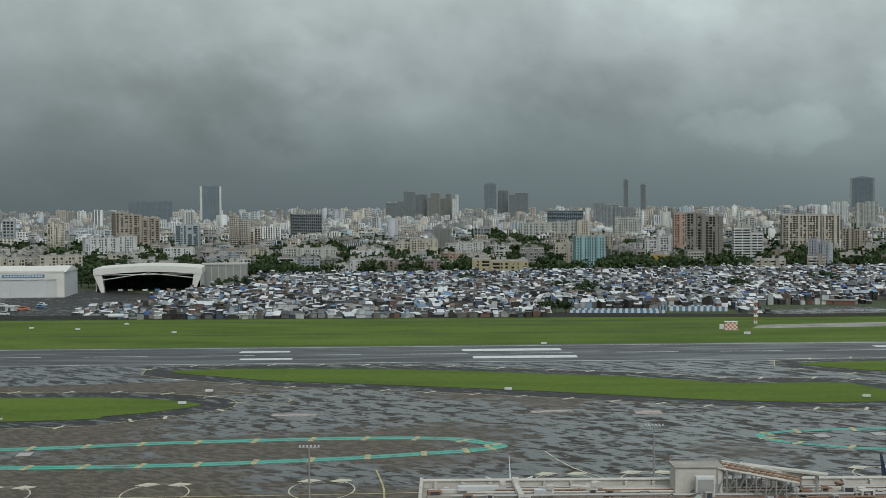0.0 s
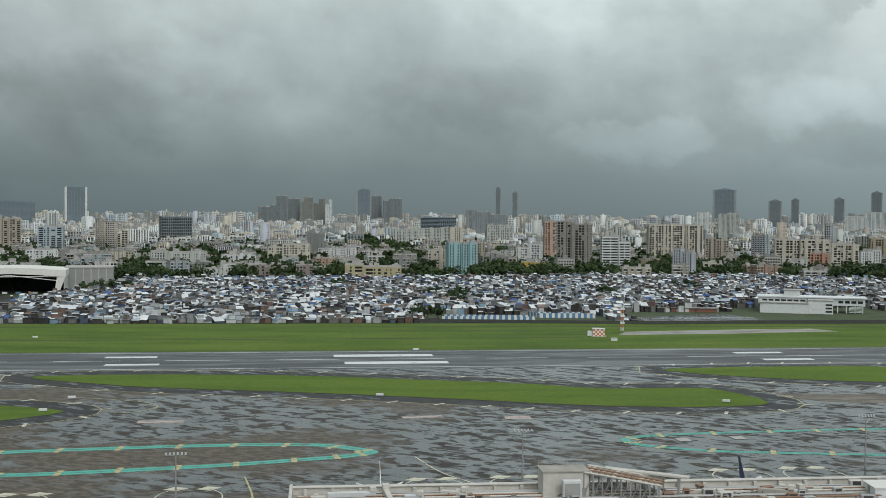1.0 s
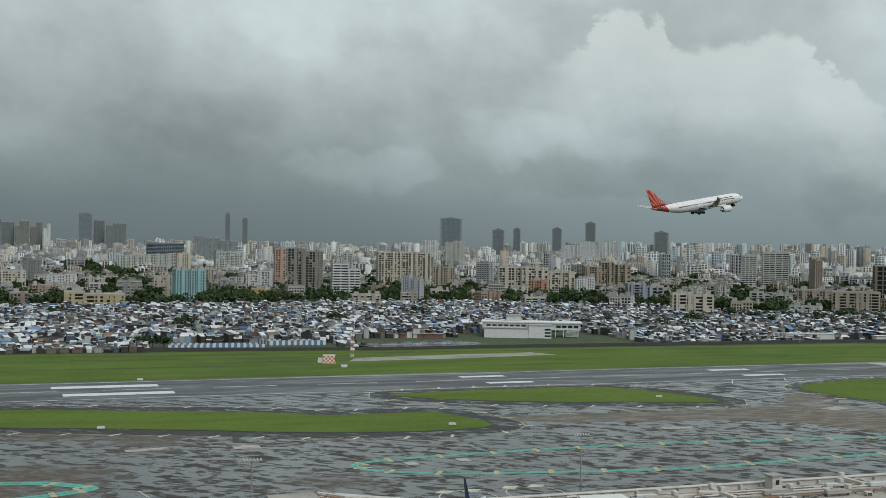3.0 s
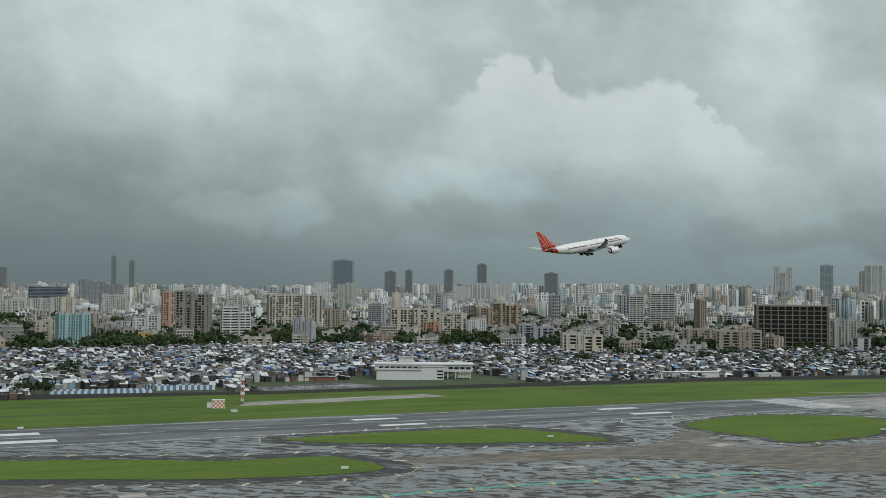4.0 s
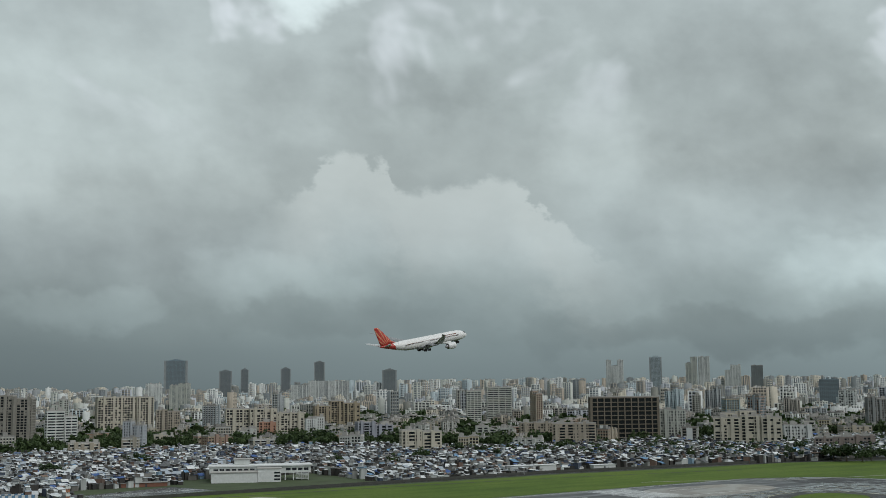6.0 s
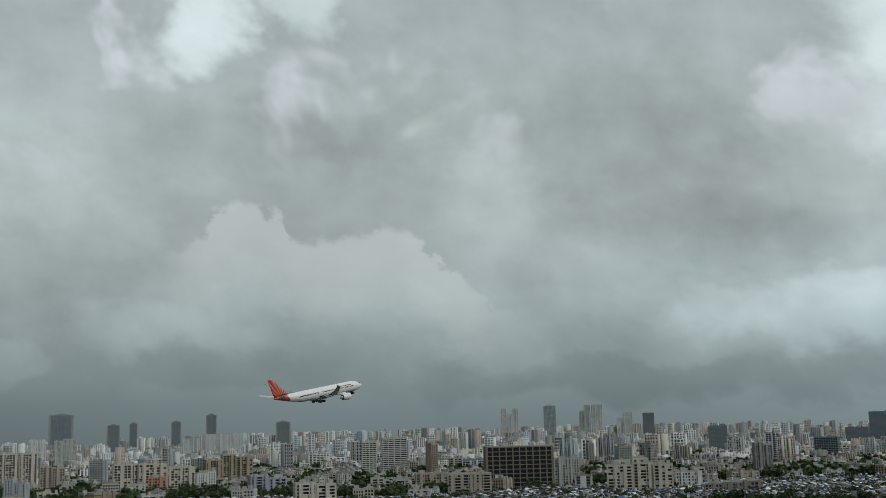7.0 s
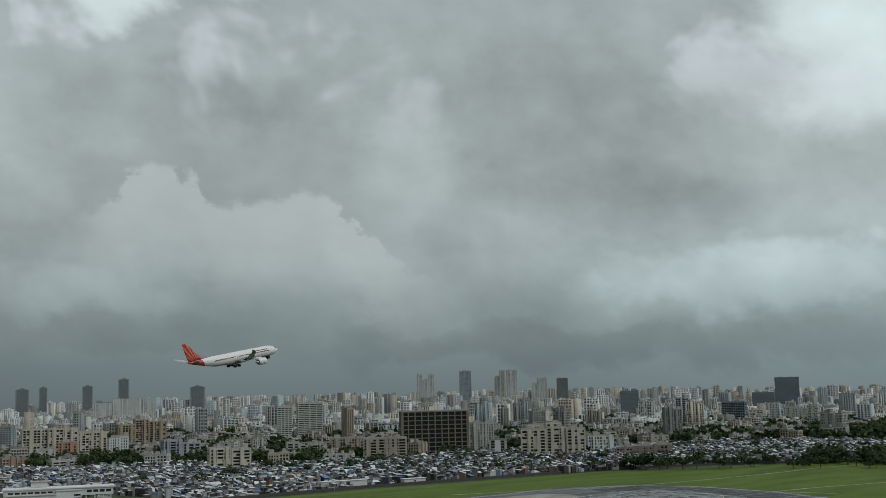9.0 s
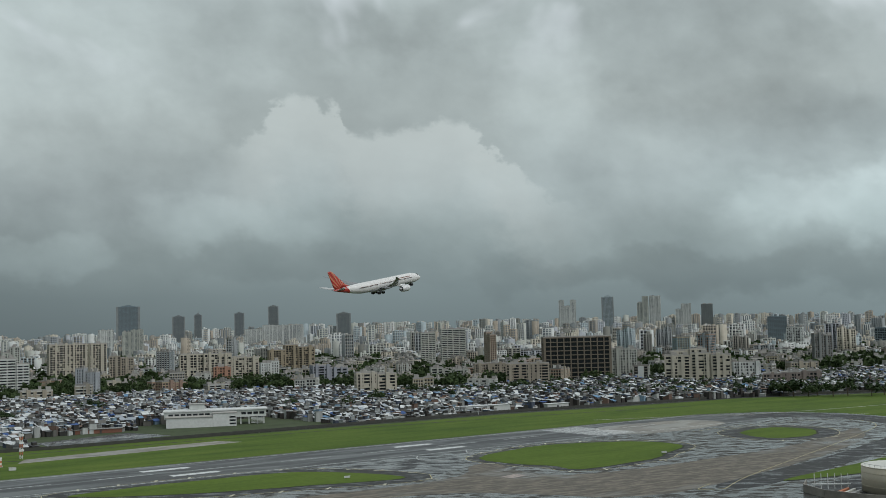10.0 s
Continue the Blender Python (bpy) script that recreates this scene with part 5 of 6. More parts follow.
M_BLUE, M_BWHITE = plain("fence_blue", (0.10, 0.22, 0.36), 0.6), plain("fence_white", (0.66, 0.68, 0.68), 0.6)
M_ORANGE = plain("safety_orange", (0.55, 0.20, 0.10), 0.6)
for a, b, hgt in (((81, 738), (141, 733), 3.2), ((84, 752), (139, 747), 3.0), ((149, 757), (186, 754), 3.4), ((149, 757), (143, 775), 3.2), ((147, 776), (182, 773), 2.8)):
    fence = tagged(new("panel_fence"), "fence of alternating blue and white metal panels", "fence")
    a, b = Vector(a), Vector(b)
    n = max(4, int((b - a).length / 1.9))
    strip = bmesh.new()
    box(strip, 0, -0.06, 0.1, 1.85, 0.06, hgt)
    white_me = mesh_of("fence_panel", strip, M_BWHITE)
    blue_me = white_me.copy()
    blue_me.materials[0] = M_BLUE
    ang = math.degrees(math.atan2((b - a).y, (b - a).x))
    for k in range(n):
        p = a.lerp(b, k / n)
        shared("fence_panel", blue_me if k % 2 else white_me, fence, pose(p.x, p.y, 0.05, 0, 0, ang))


def simple(name, label, category, boxes_, x, y, z, yaw, kind=""):
    """A thing of named boxed parts: (part, material, x0, y0, z0, x1, y1, z1)."""
    root = tagged(new(name), label, category, kind=kind)
    for pname, mat_, *b in boxes_:
        bm_ = bmesh.new()
        box(bm_, *b)
        bmesh.ops.bevel(bm_, geom=bm_.edges[:], offset=min(0.08, 0.1 * min(b[3] - b[0], b[4] - b[1], b[5] - b[2])), segments=1, affect="EDGES")
        part(pname, bm_, mat_, root)
    root.matrix_world = pose(x, y, z, 0, 0, yaw)
    return root


M_CHECK = Shade("orange_white_checks", 0.6)
chk = M_CHECK.t.nodes.new("ShaderNodeTexChecker")
M_CHECK.link(M_CHECK.c.outputs["Object"], chk.inputs["Vector"])
chk.inputs["Color1"].default_value, chk.inputs["Color2"].default_value, chk.inputs["Scale"].default_value = (0.70, 0.68, 0.64, 1), (0.52, 0.16, 0.08, 1), 0.9
M_CHECK.colour(chk.outputs[0])
simple("equipment_cabin", "orange and white chequered equipment cabin on the grass", "cabin",
       [("body", M_CHECK.m, -3.6, -2.2, 0.3, 3.2, 2.2, 4.4), ("roof", M_BWHITE, -3.8, -2.4, 4.4, 3.4, 2.4, 4.7), ("plinth", M_SLAB, -4.2, -2.8, 0, 3.8, 2.8, 0.3), ("annex", M_BWHITE, -6.5, -1.4, 0.3, -3.7, 1.6, 3.0)], 160, 640, 0.09, -14)
simple("marker_box", "small white marker box on the grass", "box", [("body", M_BWHITE, -1.8, -1, 0, 1.8, 1, 1.4), ("lid", M_SLAB, -1.9, -1.1, 1.4, 1.9, 1.1, 1.55)], 163, 618, 0.09, -14)
mast = tagged(new("glide_mast"), "orange and white lattice antenna mast", "mast")
for k in range(7):
    bm = bmesh.new()
    z0, z1 = k * 2.1, (k + 1) * 2.1
    for sx, sy in ((-0.7, -0.7), (0.7, -0.7), (0.7, 0.7), (-0.7, 0.7)):
        tube(bm, (sx, sy, z0), (sx, sy, z1), 0.14, n=5)
    for sx in (-0.7, 0.7):
        tube(bm, (-sx, -0.7, z0), (sx, -0.7, z1), 0.09, n=5)
        tube(bm, (sx, -0.7, z0), (sx, 0.7, z1), 0.09, n=5)
    part("mast_section", bm, M_ORANGE if k % 2 else M_BWHITE, mast)
for k in (2, 4, 6):
    bm = bmesh.new()
    box(bm, -1.3, -1.0, k * 2.1, 1.3, -0.75, k * 2.1 + 1.2)
    part("antenna", bm, M_BWHITE, mast)
mast.location = (182, 672, 0.09)
simple("brick_shed", "long low red-brown brick shed by the lot", "shed",
       [("wall", plain("red_brick", (0.22, 0.10, 0.07), 0.9), -19, -4, 0, 19, 4, 2.8), ("roof", M_ROOF, -19.6, -4.6, 2.8, 19.6, 4.6, 3.1), ("shutter", M_SHUTTER, -9, -4.1, 0, -6, -4.0, 2.3), ("door", M_TANK, 4, -4.1, 0, 5.2, -4.0, 2.2)], 268, 808, 0, -14)

# the white airfield building
wb = tagged(new("airfield_building"), "white two-level airfield building with flat roofs", "building")
SPEC = [("rear_wing", WHITE, -37, 2, 5.4, 37, 20, 10.5), ("rear_roof", M_BWHITE, -38, 1, 10.5, 38, 21, 11.3), ("lower_storey", M_SLAB, -36, 3, 0, 14, 19, 5.4), ("front_shed", M_BWHITE, -35, -13, 0, -2, 2, 7.2), ("shed_roof", M_SLAB, -35.6, -13.6, 7.2, -1.6, 2.2, 7.7),
        ("corner_block", M_BWHITE, -1.8, -11, 0, 15, 2, 9.4), ("corner_roof", M_SLAB, -2.2, -11.4, 9.4, 15.4, 2.2, 9.9), ("penthouse", WHITE, -19, 8, 11.3, -8, 16, 15.5), ("penthouse_roof", M_SLAB, -19.8, 7.2, 15.5, -7.2, 16.8, 15.9)]
for pname, mat_, *b in SPEC:
    bm = bmesh.new()
    box(bm, *b)
    part(pname, bm, mat_, wb)
for k in range(16):
    if 15.5 < -34 + k * 4.4 + 1 < 34 or -34 + k * 4.4 < -4:
        bm = bmesh.new()
        box(bm, -34 + k * 4.4, 1.9, 7.2, -30.6 + k * 4.4, 2.1, 9.0)
        part("window", bm, M_WINDOW, wb)
for z in (1.2, 3.6, 6.0):
    bm = bmesh.new()
    box(bm, 10, -11.1, z, 14.4, -10.9, z + 1.2)
    part("window", bm, M_WINDOW, wb)
for px in (18, 24, 30, 35):
    bm = bmesh.new()
    box(bm, px, 3, 0, px + 0.8, 3.8, 5.4)
    part("column", bm, WHITE, wb)
bm = bmesh.new()
for k in range(5):
    box(bm, 26, 2.2, 0.8 + k * 0.9, 35, 2.5, 1.2 + k * 0.9)
part("louvre", bm, WHITE, wb)
wb.matrix_world = pose(356, 799, 0, 0, 0, -24)

# hangars
M_HGREY = plain("hangar_sheet", (0.55, 0.57, 0.57), 0.6, 0, 0.12, 0.1)
M_HWHITE = plain("hangar_white", (0.68, 0.68, 0.63), 0.6, 0, 0.18, 0.1)
M_INSIDE = plain("dark_hangar_inside", (0.03, 0.032, 0.035), 0.9)
ha = tagged(new("hangar"), "white hangar with a closed sliding door and blue sign", "hangar")
for pname, mat_, *b in (("wall", M_HGREY, -34, 0, 0, 34, 50, 20), ("door_frame", M_HWHITE, -34.2, -1.2, 14.5, 34.2, 0, 21.5), ("pier", M_HWHITE, 28, -1.2, 0, 34.2, 0, 14.5), ("pier", M_HWHITE, -34.2, -1.2, 0, -29, 0, 14.5), ("sign", M_BLUE, -14, -1.5, 16.2, 19, -1.2, 18.6), ("sill", M_SLAB, -34, -2.5, 0, 34, -1.25, 0.5)):
    bm = bmesh.new()
    box(bm, *b)
    part(pname, bm, mat_, ha)
for k in range(8):
    bm = bmesh.new()
    box(bm, -29 + k * 7.1, -0.7 + (k % 2) * 0.3, 0, -29 + k * 7.1 + 7.05, -0.45 + (k % 2) * 0.3, 14.5)
    part("door_leaf", bm, M_HGREY, ha)
for k in range(14):
    bm = bmesh.new()
    box(bm, -12 + k * 2.15, -1.56, 16.8, -10.6 + k * 2.15, -1.5, 18.0)
    part("sign_bar", bm, M_BWHITE, ha)
bm = bmesh.new()
v0 = [bm.verts.new(p) for p in ((-35, -1.6, 20.2), (35, -1.6, 20.2), (35, 51, 20.2), (-35, 51, 20.2), (-35, 25, 24.5), (35, 25, 24.5))]
for q in ((0, 1, 5, 4), (2, 3, 4, 5), (0, 4, 3), (1, 2, 5), (3, 2, 1, 0)):
    bm.faces.new([v0[i] for i in q])
part("roof", bm, M_HWHITE, ha)
ha.matrix_world = pose(-337, 918, 0, 0, 0, 6)

hb = tagged(new("hangar"), "open aircraft hangar with white roof and dark interior", "hangar")
for sx in (-1, 1):
    bm = bmesh.new()
    v0 = [bm.verts.new(p) for p in ((sx * 36, -1.5, 0), (sx * 39, -1.5, 0), (sx * 45, -1.5, 15), (sx * 38, -1.5, 15), (sx * 36, 3, 0), (sx * 39, 3, 0), (sx * 45, 3, 15), (sx * 38, 3, 15))]
    for q in ((0, 1, 2, 3), (7, 6, 5, 4), (0, 4, 5, 1), (1, 5, 6, 2), (2, 6, 7, 3), (3, 7, 4, 0)):
        bm.faces.new([v0[i] for i in q])
    bmesh.ops.recalc_face_normals(bm, faces=bm.faces)
    part("pylon", bm, M_HWHITE, hb)
    bm = bmesh.new()
    box(bm, sx * 43.5 - 0.4, 3, 0, sx * 43.5 + 0.4, 55, 15)
    part("side_wall", bm, M_HGREY, hb)
bm = bmesh.new()
box(bm, -43, 54, 0, 43, 55, 16)
part("back_wall", bm, M_INSIDE, hb)
bm = bmesh.new()
prof = [(-45, 14.5), (-22, 16.3), (0, 17.2), (22, 16.3), (45, 14.5), (45, 20), (22, 21.6), (0, 22.4), (-22, 21.6), (-45, 20)]
fr = [bm.verts.new((p[0], -2, p[1])) for p in prof]
bk = [bm.verts.new((p[0], 56, p[1])) for p in prof]
bm.faces.new(fr)
bm.faces.new(bk[::-1])
for i in range(10):
    bm.faces.new((fr[i], bk[i], bk[(i + 1) % 10], fr[(i + 1) % 10]))
bmesh.ops.recalc_face_normals(bm, faces=bm.faces)
part("roof", bm, M_HWHITE, hb)
bm = bmesh.new()
for a, b in (((-38, -1, 10.5), (0, -1, 16.0)), ((0, -1, 16.0), (38, -1, 11.5)), ((-38, -1, 14.8), (38, -1, 14.8))):
    tube(bm, a, b, 0.35, n=6)
part("truss", bm, M_HWHITE, hb)
for k, (px, c_) in enumerate(((-25, M_BWHITE), (-17, M_SLAB), (-4, M_BWHITE), (6, M_BLUE), (20, M_SLAB))):
    simple("ground_cart", "airport service cart parked in the hangar mouth", "vehicle", [("body", c_, -2, -1, 0.5, 2, 1, 2.0), ("wheel", M_TANK, -1.5, -1.1, 0, -0.9, 1.1, 0.6), ("wheel", M_TANK, 0.9, -1.1, 0, 1.5, 1.1, 0.6)], -251 + px, 984 + 2 * (k % 2), 0.05, 10 * k)
hb.matrix_world = pose(-251, 980, 0, 0, 0, 8)
hc = tagged(new("annex_block"), "grey raw concrete annex beside the open hangar", "building")
for pname, mat_, *b in (("wall", plain("raw_grey_concrete", (0.27, 0.28, 0.26), 0.9, 0, 0.25, 0.2), -20, 0, 0, 20, 30, 20), ("parapet", M_SLAB, -20.5, -0.5, 20, 20.5, 30.5, 21)):
    bm = bmesh.new()
    box(bm, *b)
    part(pname, bm, mat_, hc)
for k in range(6):
    bm = bmesh.new()
    box(bm, -18 + k * 6.4, -0.4, 0, -17 + k * 6.4, 0, 20)
    part("pilaster", bm, M_SLAB, hc)
hc.matrix_world = pose(-196, 1030, 0, 0, 0, 8)

# vehicles by the wall
truck = tagged(new("tanker_truck"), "white tanker lorry parked on the perimeter road", "truck")
bm = bmesh.new()
tube(bm, (-6.5, 0, 2.2), (3.2, 0, 2.2), 1.25, n=16)
part("tank", bm, M_BWHITE, truck)
for pname, mat_, *b in (("cab", M_BWHITE, 3.7, -1.2, 0.7, 6.2, 1.2, 3.1), ("windscreen", M_WINDOW, 6.2, -1.05, 1.9, 6.26, 1.05, 2.9), ("chassis", M_TANK, -6.5, -0.9, 0.6, 6.0, 0.9, 1.0)):
    bm = bmesh.new()
    box(bm, *b)
    part(pname, bm, mat_, truck)
for px in (-5.4, -4.0, 2.0, 5.0):
    for py in (-1.15, 0.85):
        bm = bmesh.new()
        tube(bm, (px, py, 0.55), (px, py + 0.3, 0.55), 0.55, n=12)
        part("wheel", bm, M_TANK, truck)
truck.matrix_world = pose(-206, 730, 0.11, 0, 0, 1)
vr = random.Random(3)
for k in range(34):
    x = vr.choice([vr.uniform(-330, -240), vr.uniform(440, 640), vr.uniform(440, 640)])
    y = 760 + vr.uniform(0, 90) if x < 0 else 735 - (max(0, x - 560)) * 0.26 + vr.uniform(6, 22)
    L = vr.uniform(4, 9)
    c_ = vr.choice([M_BWHITE, M_BWHITE, M_SLAB, M_BLUE, M_ORANGE, M_HGREY])
    simple("parked_vehicle", "weathered parked vehicle beside the slum", "vehicle",
           [("body", c_, -L / 2, -1.1, 0.5, L / 2, 1.1, 1.6), ("cabin", c_, -L * 0.35, -1.0, 1.6, L * 0.25, 1.0, 2.5), ("window", M_WINDOW, -L * 0.33, -1.04, 1.75, L * 0.22, 1.04, 2.3),
            ("wheel", M_TANK, -L * 0.36, -1.15, 0, -L * 0.36 + 0.7, 1.15, 0.7), ("wheel", M_TANK, L * 0.22, -1.15, 0, L * 0.22 + 0.7, 1.15, 0.7)], x, y, 0.05, vr.uniform(-30, 30))
for x, y, w, h in ((-318, 775, 9, 4), (-300, 800, 7, 3), (560, 742, 46, 5), (620, 722, 20, 4)):
    simple("low_shed", "pale low shed with a sheet roof", "shed", [("wall", M_HGREY, -w / 2, -3, 0, w / 2, 3, h), ("roof", M_BWHITE, -w / 2 - 0.6, -3.6, h, w / 2 + 0.6, 3.6, h + 0.3), ("door", M_TANK, -1, -3.1, 0, 0.6, -3.0, h * 0.7)], x, y, 0.05, -10)
# small signs and lamps on the grass
for x, y in ((-92, 403), (-88, 430), (24, 430), (150, 408), (270, 462), (-150, 640), (-190, 690), (-210, 660), (-240, 670), (440, 428), (50, 575)):
    simple("taxi_sign", "small pale taxiway sign on legs in the grass", "sign", [("panel", M_BWHITE, -1.4, -0.15, 0.4, 1.4, 0.15, 1.3), ("leg", M_TANK, -1.0, -0.08, 0, -0.8, 0.08, 0.4), ("leg", M_TANK, 0.8, -0.08, 0, 1.0, 0.08, 0.4)], x, y, 0.12, -math.degrees(math.atan2(x, y)))
# apron vehicles and pads
for x, y in ((-118, 322), (112, 341), (130, 343)):
    simple("manhole_cover", "pale square access cover in the apron", "cover", [("lid", M_SLAB, -2, -2.4, 0, 2, 2.4, 0.12), ("frame", M_TANK, -2.2, -2.6, 0, 2.2, 2.6, 0.06)], x, y, 0.03, 5)

# ---- fuel tanks at the apron's edge ----
M_OIL = plain("weathered_cream_steel", (0.50, 0.46, 0.36), 0.55, 0, 0.16, 0.12)
for x, y, r, h in ((410, 269, 17.0, 10.0), (462, 268, 14.0, 8.5), (452, 236, 13.0, 8.5)):
    tank = tagged(new("fuel_tank"), "large cream welded steel fuel storage tank", "tank")
    bm = bmesh.new()
    tube(bm, (0, 0, 0), (0, 0, h), r, n=64)
    for f in bm.faces:
        f.smooth = len(f.verts) == 4
    part("shell", bm, M_OIL, tank)
    bm = bmesh.new()
    tube(bm, (0, 0, h), (0, 0, h + 1.1), r - 0.1, 0.6, 48)
    part("roof", bm, M_HWHITE, tank)
    for z in (h * 0.25, h * 0.5, h * 0.75, h - 0.2):
        bm = bmesh.new()
        tube(bm, (0, 0, z), (0, 0, z + 0.16), r + 0.12, n=64)
        part("stiffening_ring", bm, M_OIL, tank)
    bm = bmesh.new()
    for k in range(24):
        a0, a1 = 3.5 + k * 0.05, 3.5 + (k + 1) * 0.05
        z0, z1 = k / 24 * h, (k + 1) / 24 * h
        tube(bm, ((r + 0.5) * math.cos(a0), (r + 0.5) * math.sin(a0), z0), ((r + 0.5) * math.cos(a1), (r + 0.5) * math.sin(a1), z1), 0.4, n=5)
    part("stairway", bm, M_SHUTTER, tank)
    bm = bmesh.new()
    for k in range(36):
        a = k * math.tau / 36
        tube(bm, (r * math.cos(a), r * math.sin(a), h), (r * math.cos(a), r * math.sin(a), h + 1.1), 0.06, n=4)
    tube_ring = [(r * math.cos(k * math.tau / 36), r * math.sin(k * math.tau / 36), h + 1.1) for k in range(36)]
    for k in range(36):
        tube(bm, tube_ring[k - 1], tube_ring[k], 0.06, n=4)
    part("handrail", bm, M_SHUTTER, tank)
    tank.location = (x, y, 0.03)
bund = tagged(new("bund_wall"), "low stained concrete bund wall round the fuel tanks", "wall", kind="structure")
bm = bmesh.new()
seg = [(382, 245), (374, 262), (373, 280), (380, 295), (392, 303)]
for i in range(len(seg) - 1):
    a, b = Vector((*seg[i], 0)), Vector((*seg[i + 1], 0))
    d = (b - a).normalized()
    nrm = Vector((-d.y, d.x, 0)) * 0.25
    q = [a - nrm, b - nrm, b + nrm, a + nrm]
    lo, hi = [bm.verts.new(p + Vector((0, 0, 0.02))) for p in q], [bm.verts.new(p + Vector((0, 0, 3.0))) for p in q]
    bm.faces.new(hi)
    for k in range(4):
        bm.faces.new((lo[k], lo[(k + 1) % 4], hi[(k + 1) % 4], hi[k]))
bmesh.ops.recalc_face_normals(bm, faces=bm.faces)
part("wall_run", bm, M_PATCH, bund)
slab("tank_yard", [(384, 246), (376, 262), (375, 280), (382, 294), (392, 302), (425, 306), (480, 308), (530, 300), (540, 220), (400, 220)], 0.03, 0.07, M_SHOULDER, "dark wet yard inside the bund", "paving", False)
rack = tagged(new("pipe_rack"), "row of pale vertical vent pipes on a rack", "pipes")
for k in range(6):
    bm = bmesh.new()
    tube(bm, (k * 2.6, 0, 0), (k * 2.6, 0, 6.2), 0.16, n=6)
    part("vent_pipe", bm, M_BWHITE, rack)
bm = bmesh.new()
tube(bm, (-1, 0, 2.0), (14, 0, 2.0), 0.3, n=8)
part("header_pipe", bm, M_BWHITE, rack)
rack.matrix_world = pose(388, 296, 0.07, 0, 0, -42)
for k, (mat_, y0) in enumerate(((M_ORANGE, 283), (M_HWHITE, 280), (M_SHUTTER, 277))):
    simple("stacked_pipes", "stack of rusty and pale pipes in the tank yard", "pipes", [("pipe", mat_, -7, -0.5, 0.2, 7, 0.5, 1.2), ("support", M_TANK, -5, -0.6, 0, -4.4, 0.6, 0.2), ("support", M_TANK, 4.4, -0.6, 0, 5, 0.6, 0.2)], 388, y0, 0.07, 18)

# ---- the terminal roof below the camera ----
M_TROOF = plain("stained_terminal_concrete", (0.36, 0.34, 0.30), 0.8, 0, 0.45, 0.3)
M_TWHITE = plain("grimy_white_coping", (0.55, 0.53, 0.48), 0.7, 0, 0.4, 0.4)
M_PIPE = plain("grey_service_pipe", (0.36, 0.36, 0.35), 0.5, 0.3, 0.25, 0.8)
M_RUST = plain("rusty_metal", (0.28, 0.17, 0.11), 0.8, 0.2, 0.35, 0.9)
term = tagged(new("terminal"), "grimy pale concrete terminal with cluttered flat roof", "building")
for pname, mat_, *b in (("body", M_TROOF, -2, 150, 0, 210, 206, 16.2), ("roof_slab", M_TROOF, -4, 148, 16.2, 212, 211, 16.8), ("parapet", M_TWHITE, -4, 211, 15.6, 212, 211.6, 18.0), ("coping", M_TWHITE, -4.2, 210.7, 18.0, 212.2, 212.0, 18.25),
                        ("parapet", M_TWHITE, -4.6, 148, 15.6, -4, 211.6, 18.6), ("inner_kerb", M_TWHITE, -3, 206.6, 16.8, 208, 207.2, 17.5), ("ledge", M_TROOF, -3.2, 203.2, 16.8, 208, 204.4, 17.25)):
    bm = bmesh.new()
    box(bm, *b)
    bmesh.ops.bevel(bm, geom=bm.edges[:], offset=0.05, segments=1, affect="EDGES")
    part(pname, bm, mat_, term)
for k in range(42):
    bm = bmesh.new()
    box(bm, -2 + k * 5, 210.2, 16.8, -1.4 + k * 5, 211, 17.9)
    part("buttress", bm, M_TWHITE, term)
tr = random.Random(9)
for i, (py, pz, r, m_) in enumerate(((209.2, 17.3, 0.16, M_PIPE), (208.4, 17.15, 0.22, M_PIPE), (205.6, 17.6, 0.14, M_RUST), (204.9, 17.4, 0.2, M_TWHITE), (202.0, 17.5, 0.25, M_PIPE), (200.5, 17.3, 0.18, M_RUST))):
    x0 = -2 + tr.uniform(0, 18)
    while x0 < 200:
        L = tr.uniform(14, 40)
        run = tagged(new("roof_pipe"), "weathered service pipe along the terminal roof", "pipe")
        bm = bmesh.new()
        tube(bm, (0, 0, 0), (L, 0, tr.uniform(-0.1, 0.1)), r, n=8)
        part("pipe", bm, m_, run)
        for k in range(int(L / 4) + 1):
            bm = bmesh.new()
            box(bm, k * 4 - 0.12, -0.25, -(pz - 16.8), k * 4 + 0.12, 0.25, -r + 0.03)
            part("bracket", bm, M_PIPE, run)
        run.location = (x0, py + tr.uniform(-0.15, 0.15), pz)
        x0 += L + tr.uniform(0.5, 6)
for k in range(100):
    x, y = tr.uniform(-2, 205), tr.uniform(197, 209.8)
    w, d, h = tr.uniform(0.8, 2.6), tr.uniform(0.7, 1.6), tr.uniform(0.5, 1.5)
    simple("roof_unit", "grimy metal service unit on the terminal roof", "roof unit", [("casing", tr.choice([M_TWHITE, M_PIPE, M_TROOF, M_SLAB, M_RUST]), -w / 2, -d / 2, 0.15, w / 2, d / 2, h), ("base", M_TANK, -w / 2 + 0.1, -d / 2 + 0.1, 0, w / 2 - 0.1, d / 2 - 0.1, 0.15), ("grille", M_TANK, -w / 3, -d / 2 - 0.03, 0.3, w / 3, -d / 2, h - 0.15)], x, y, 16.8, tr.uniform(-12, 12))
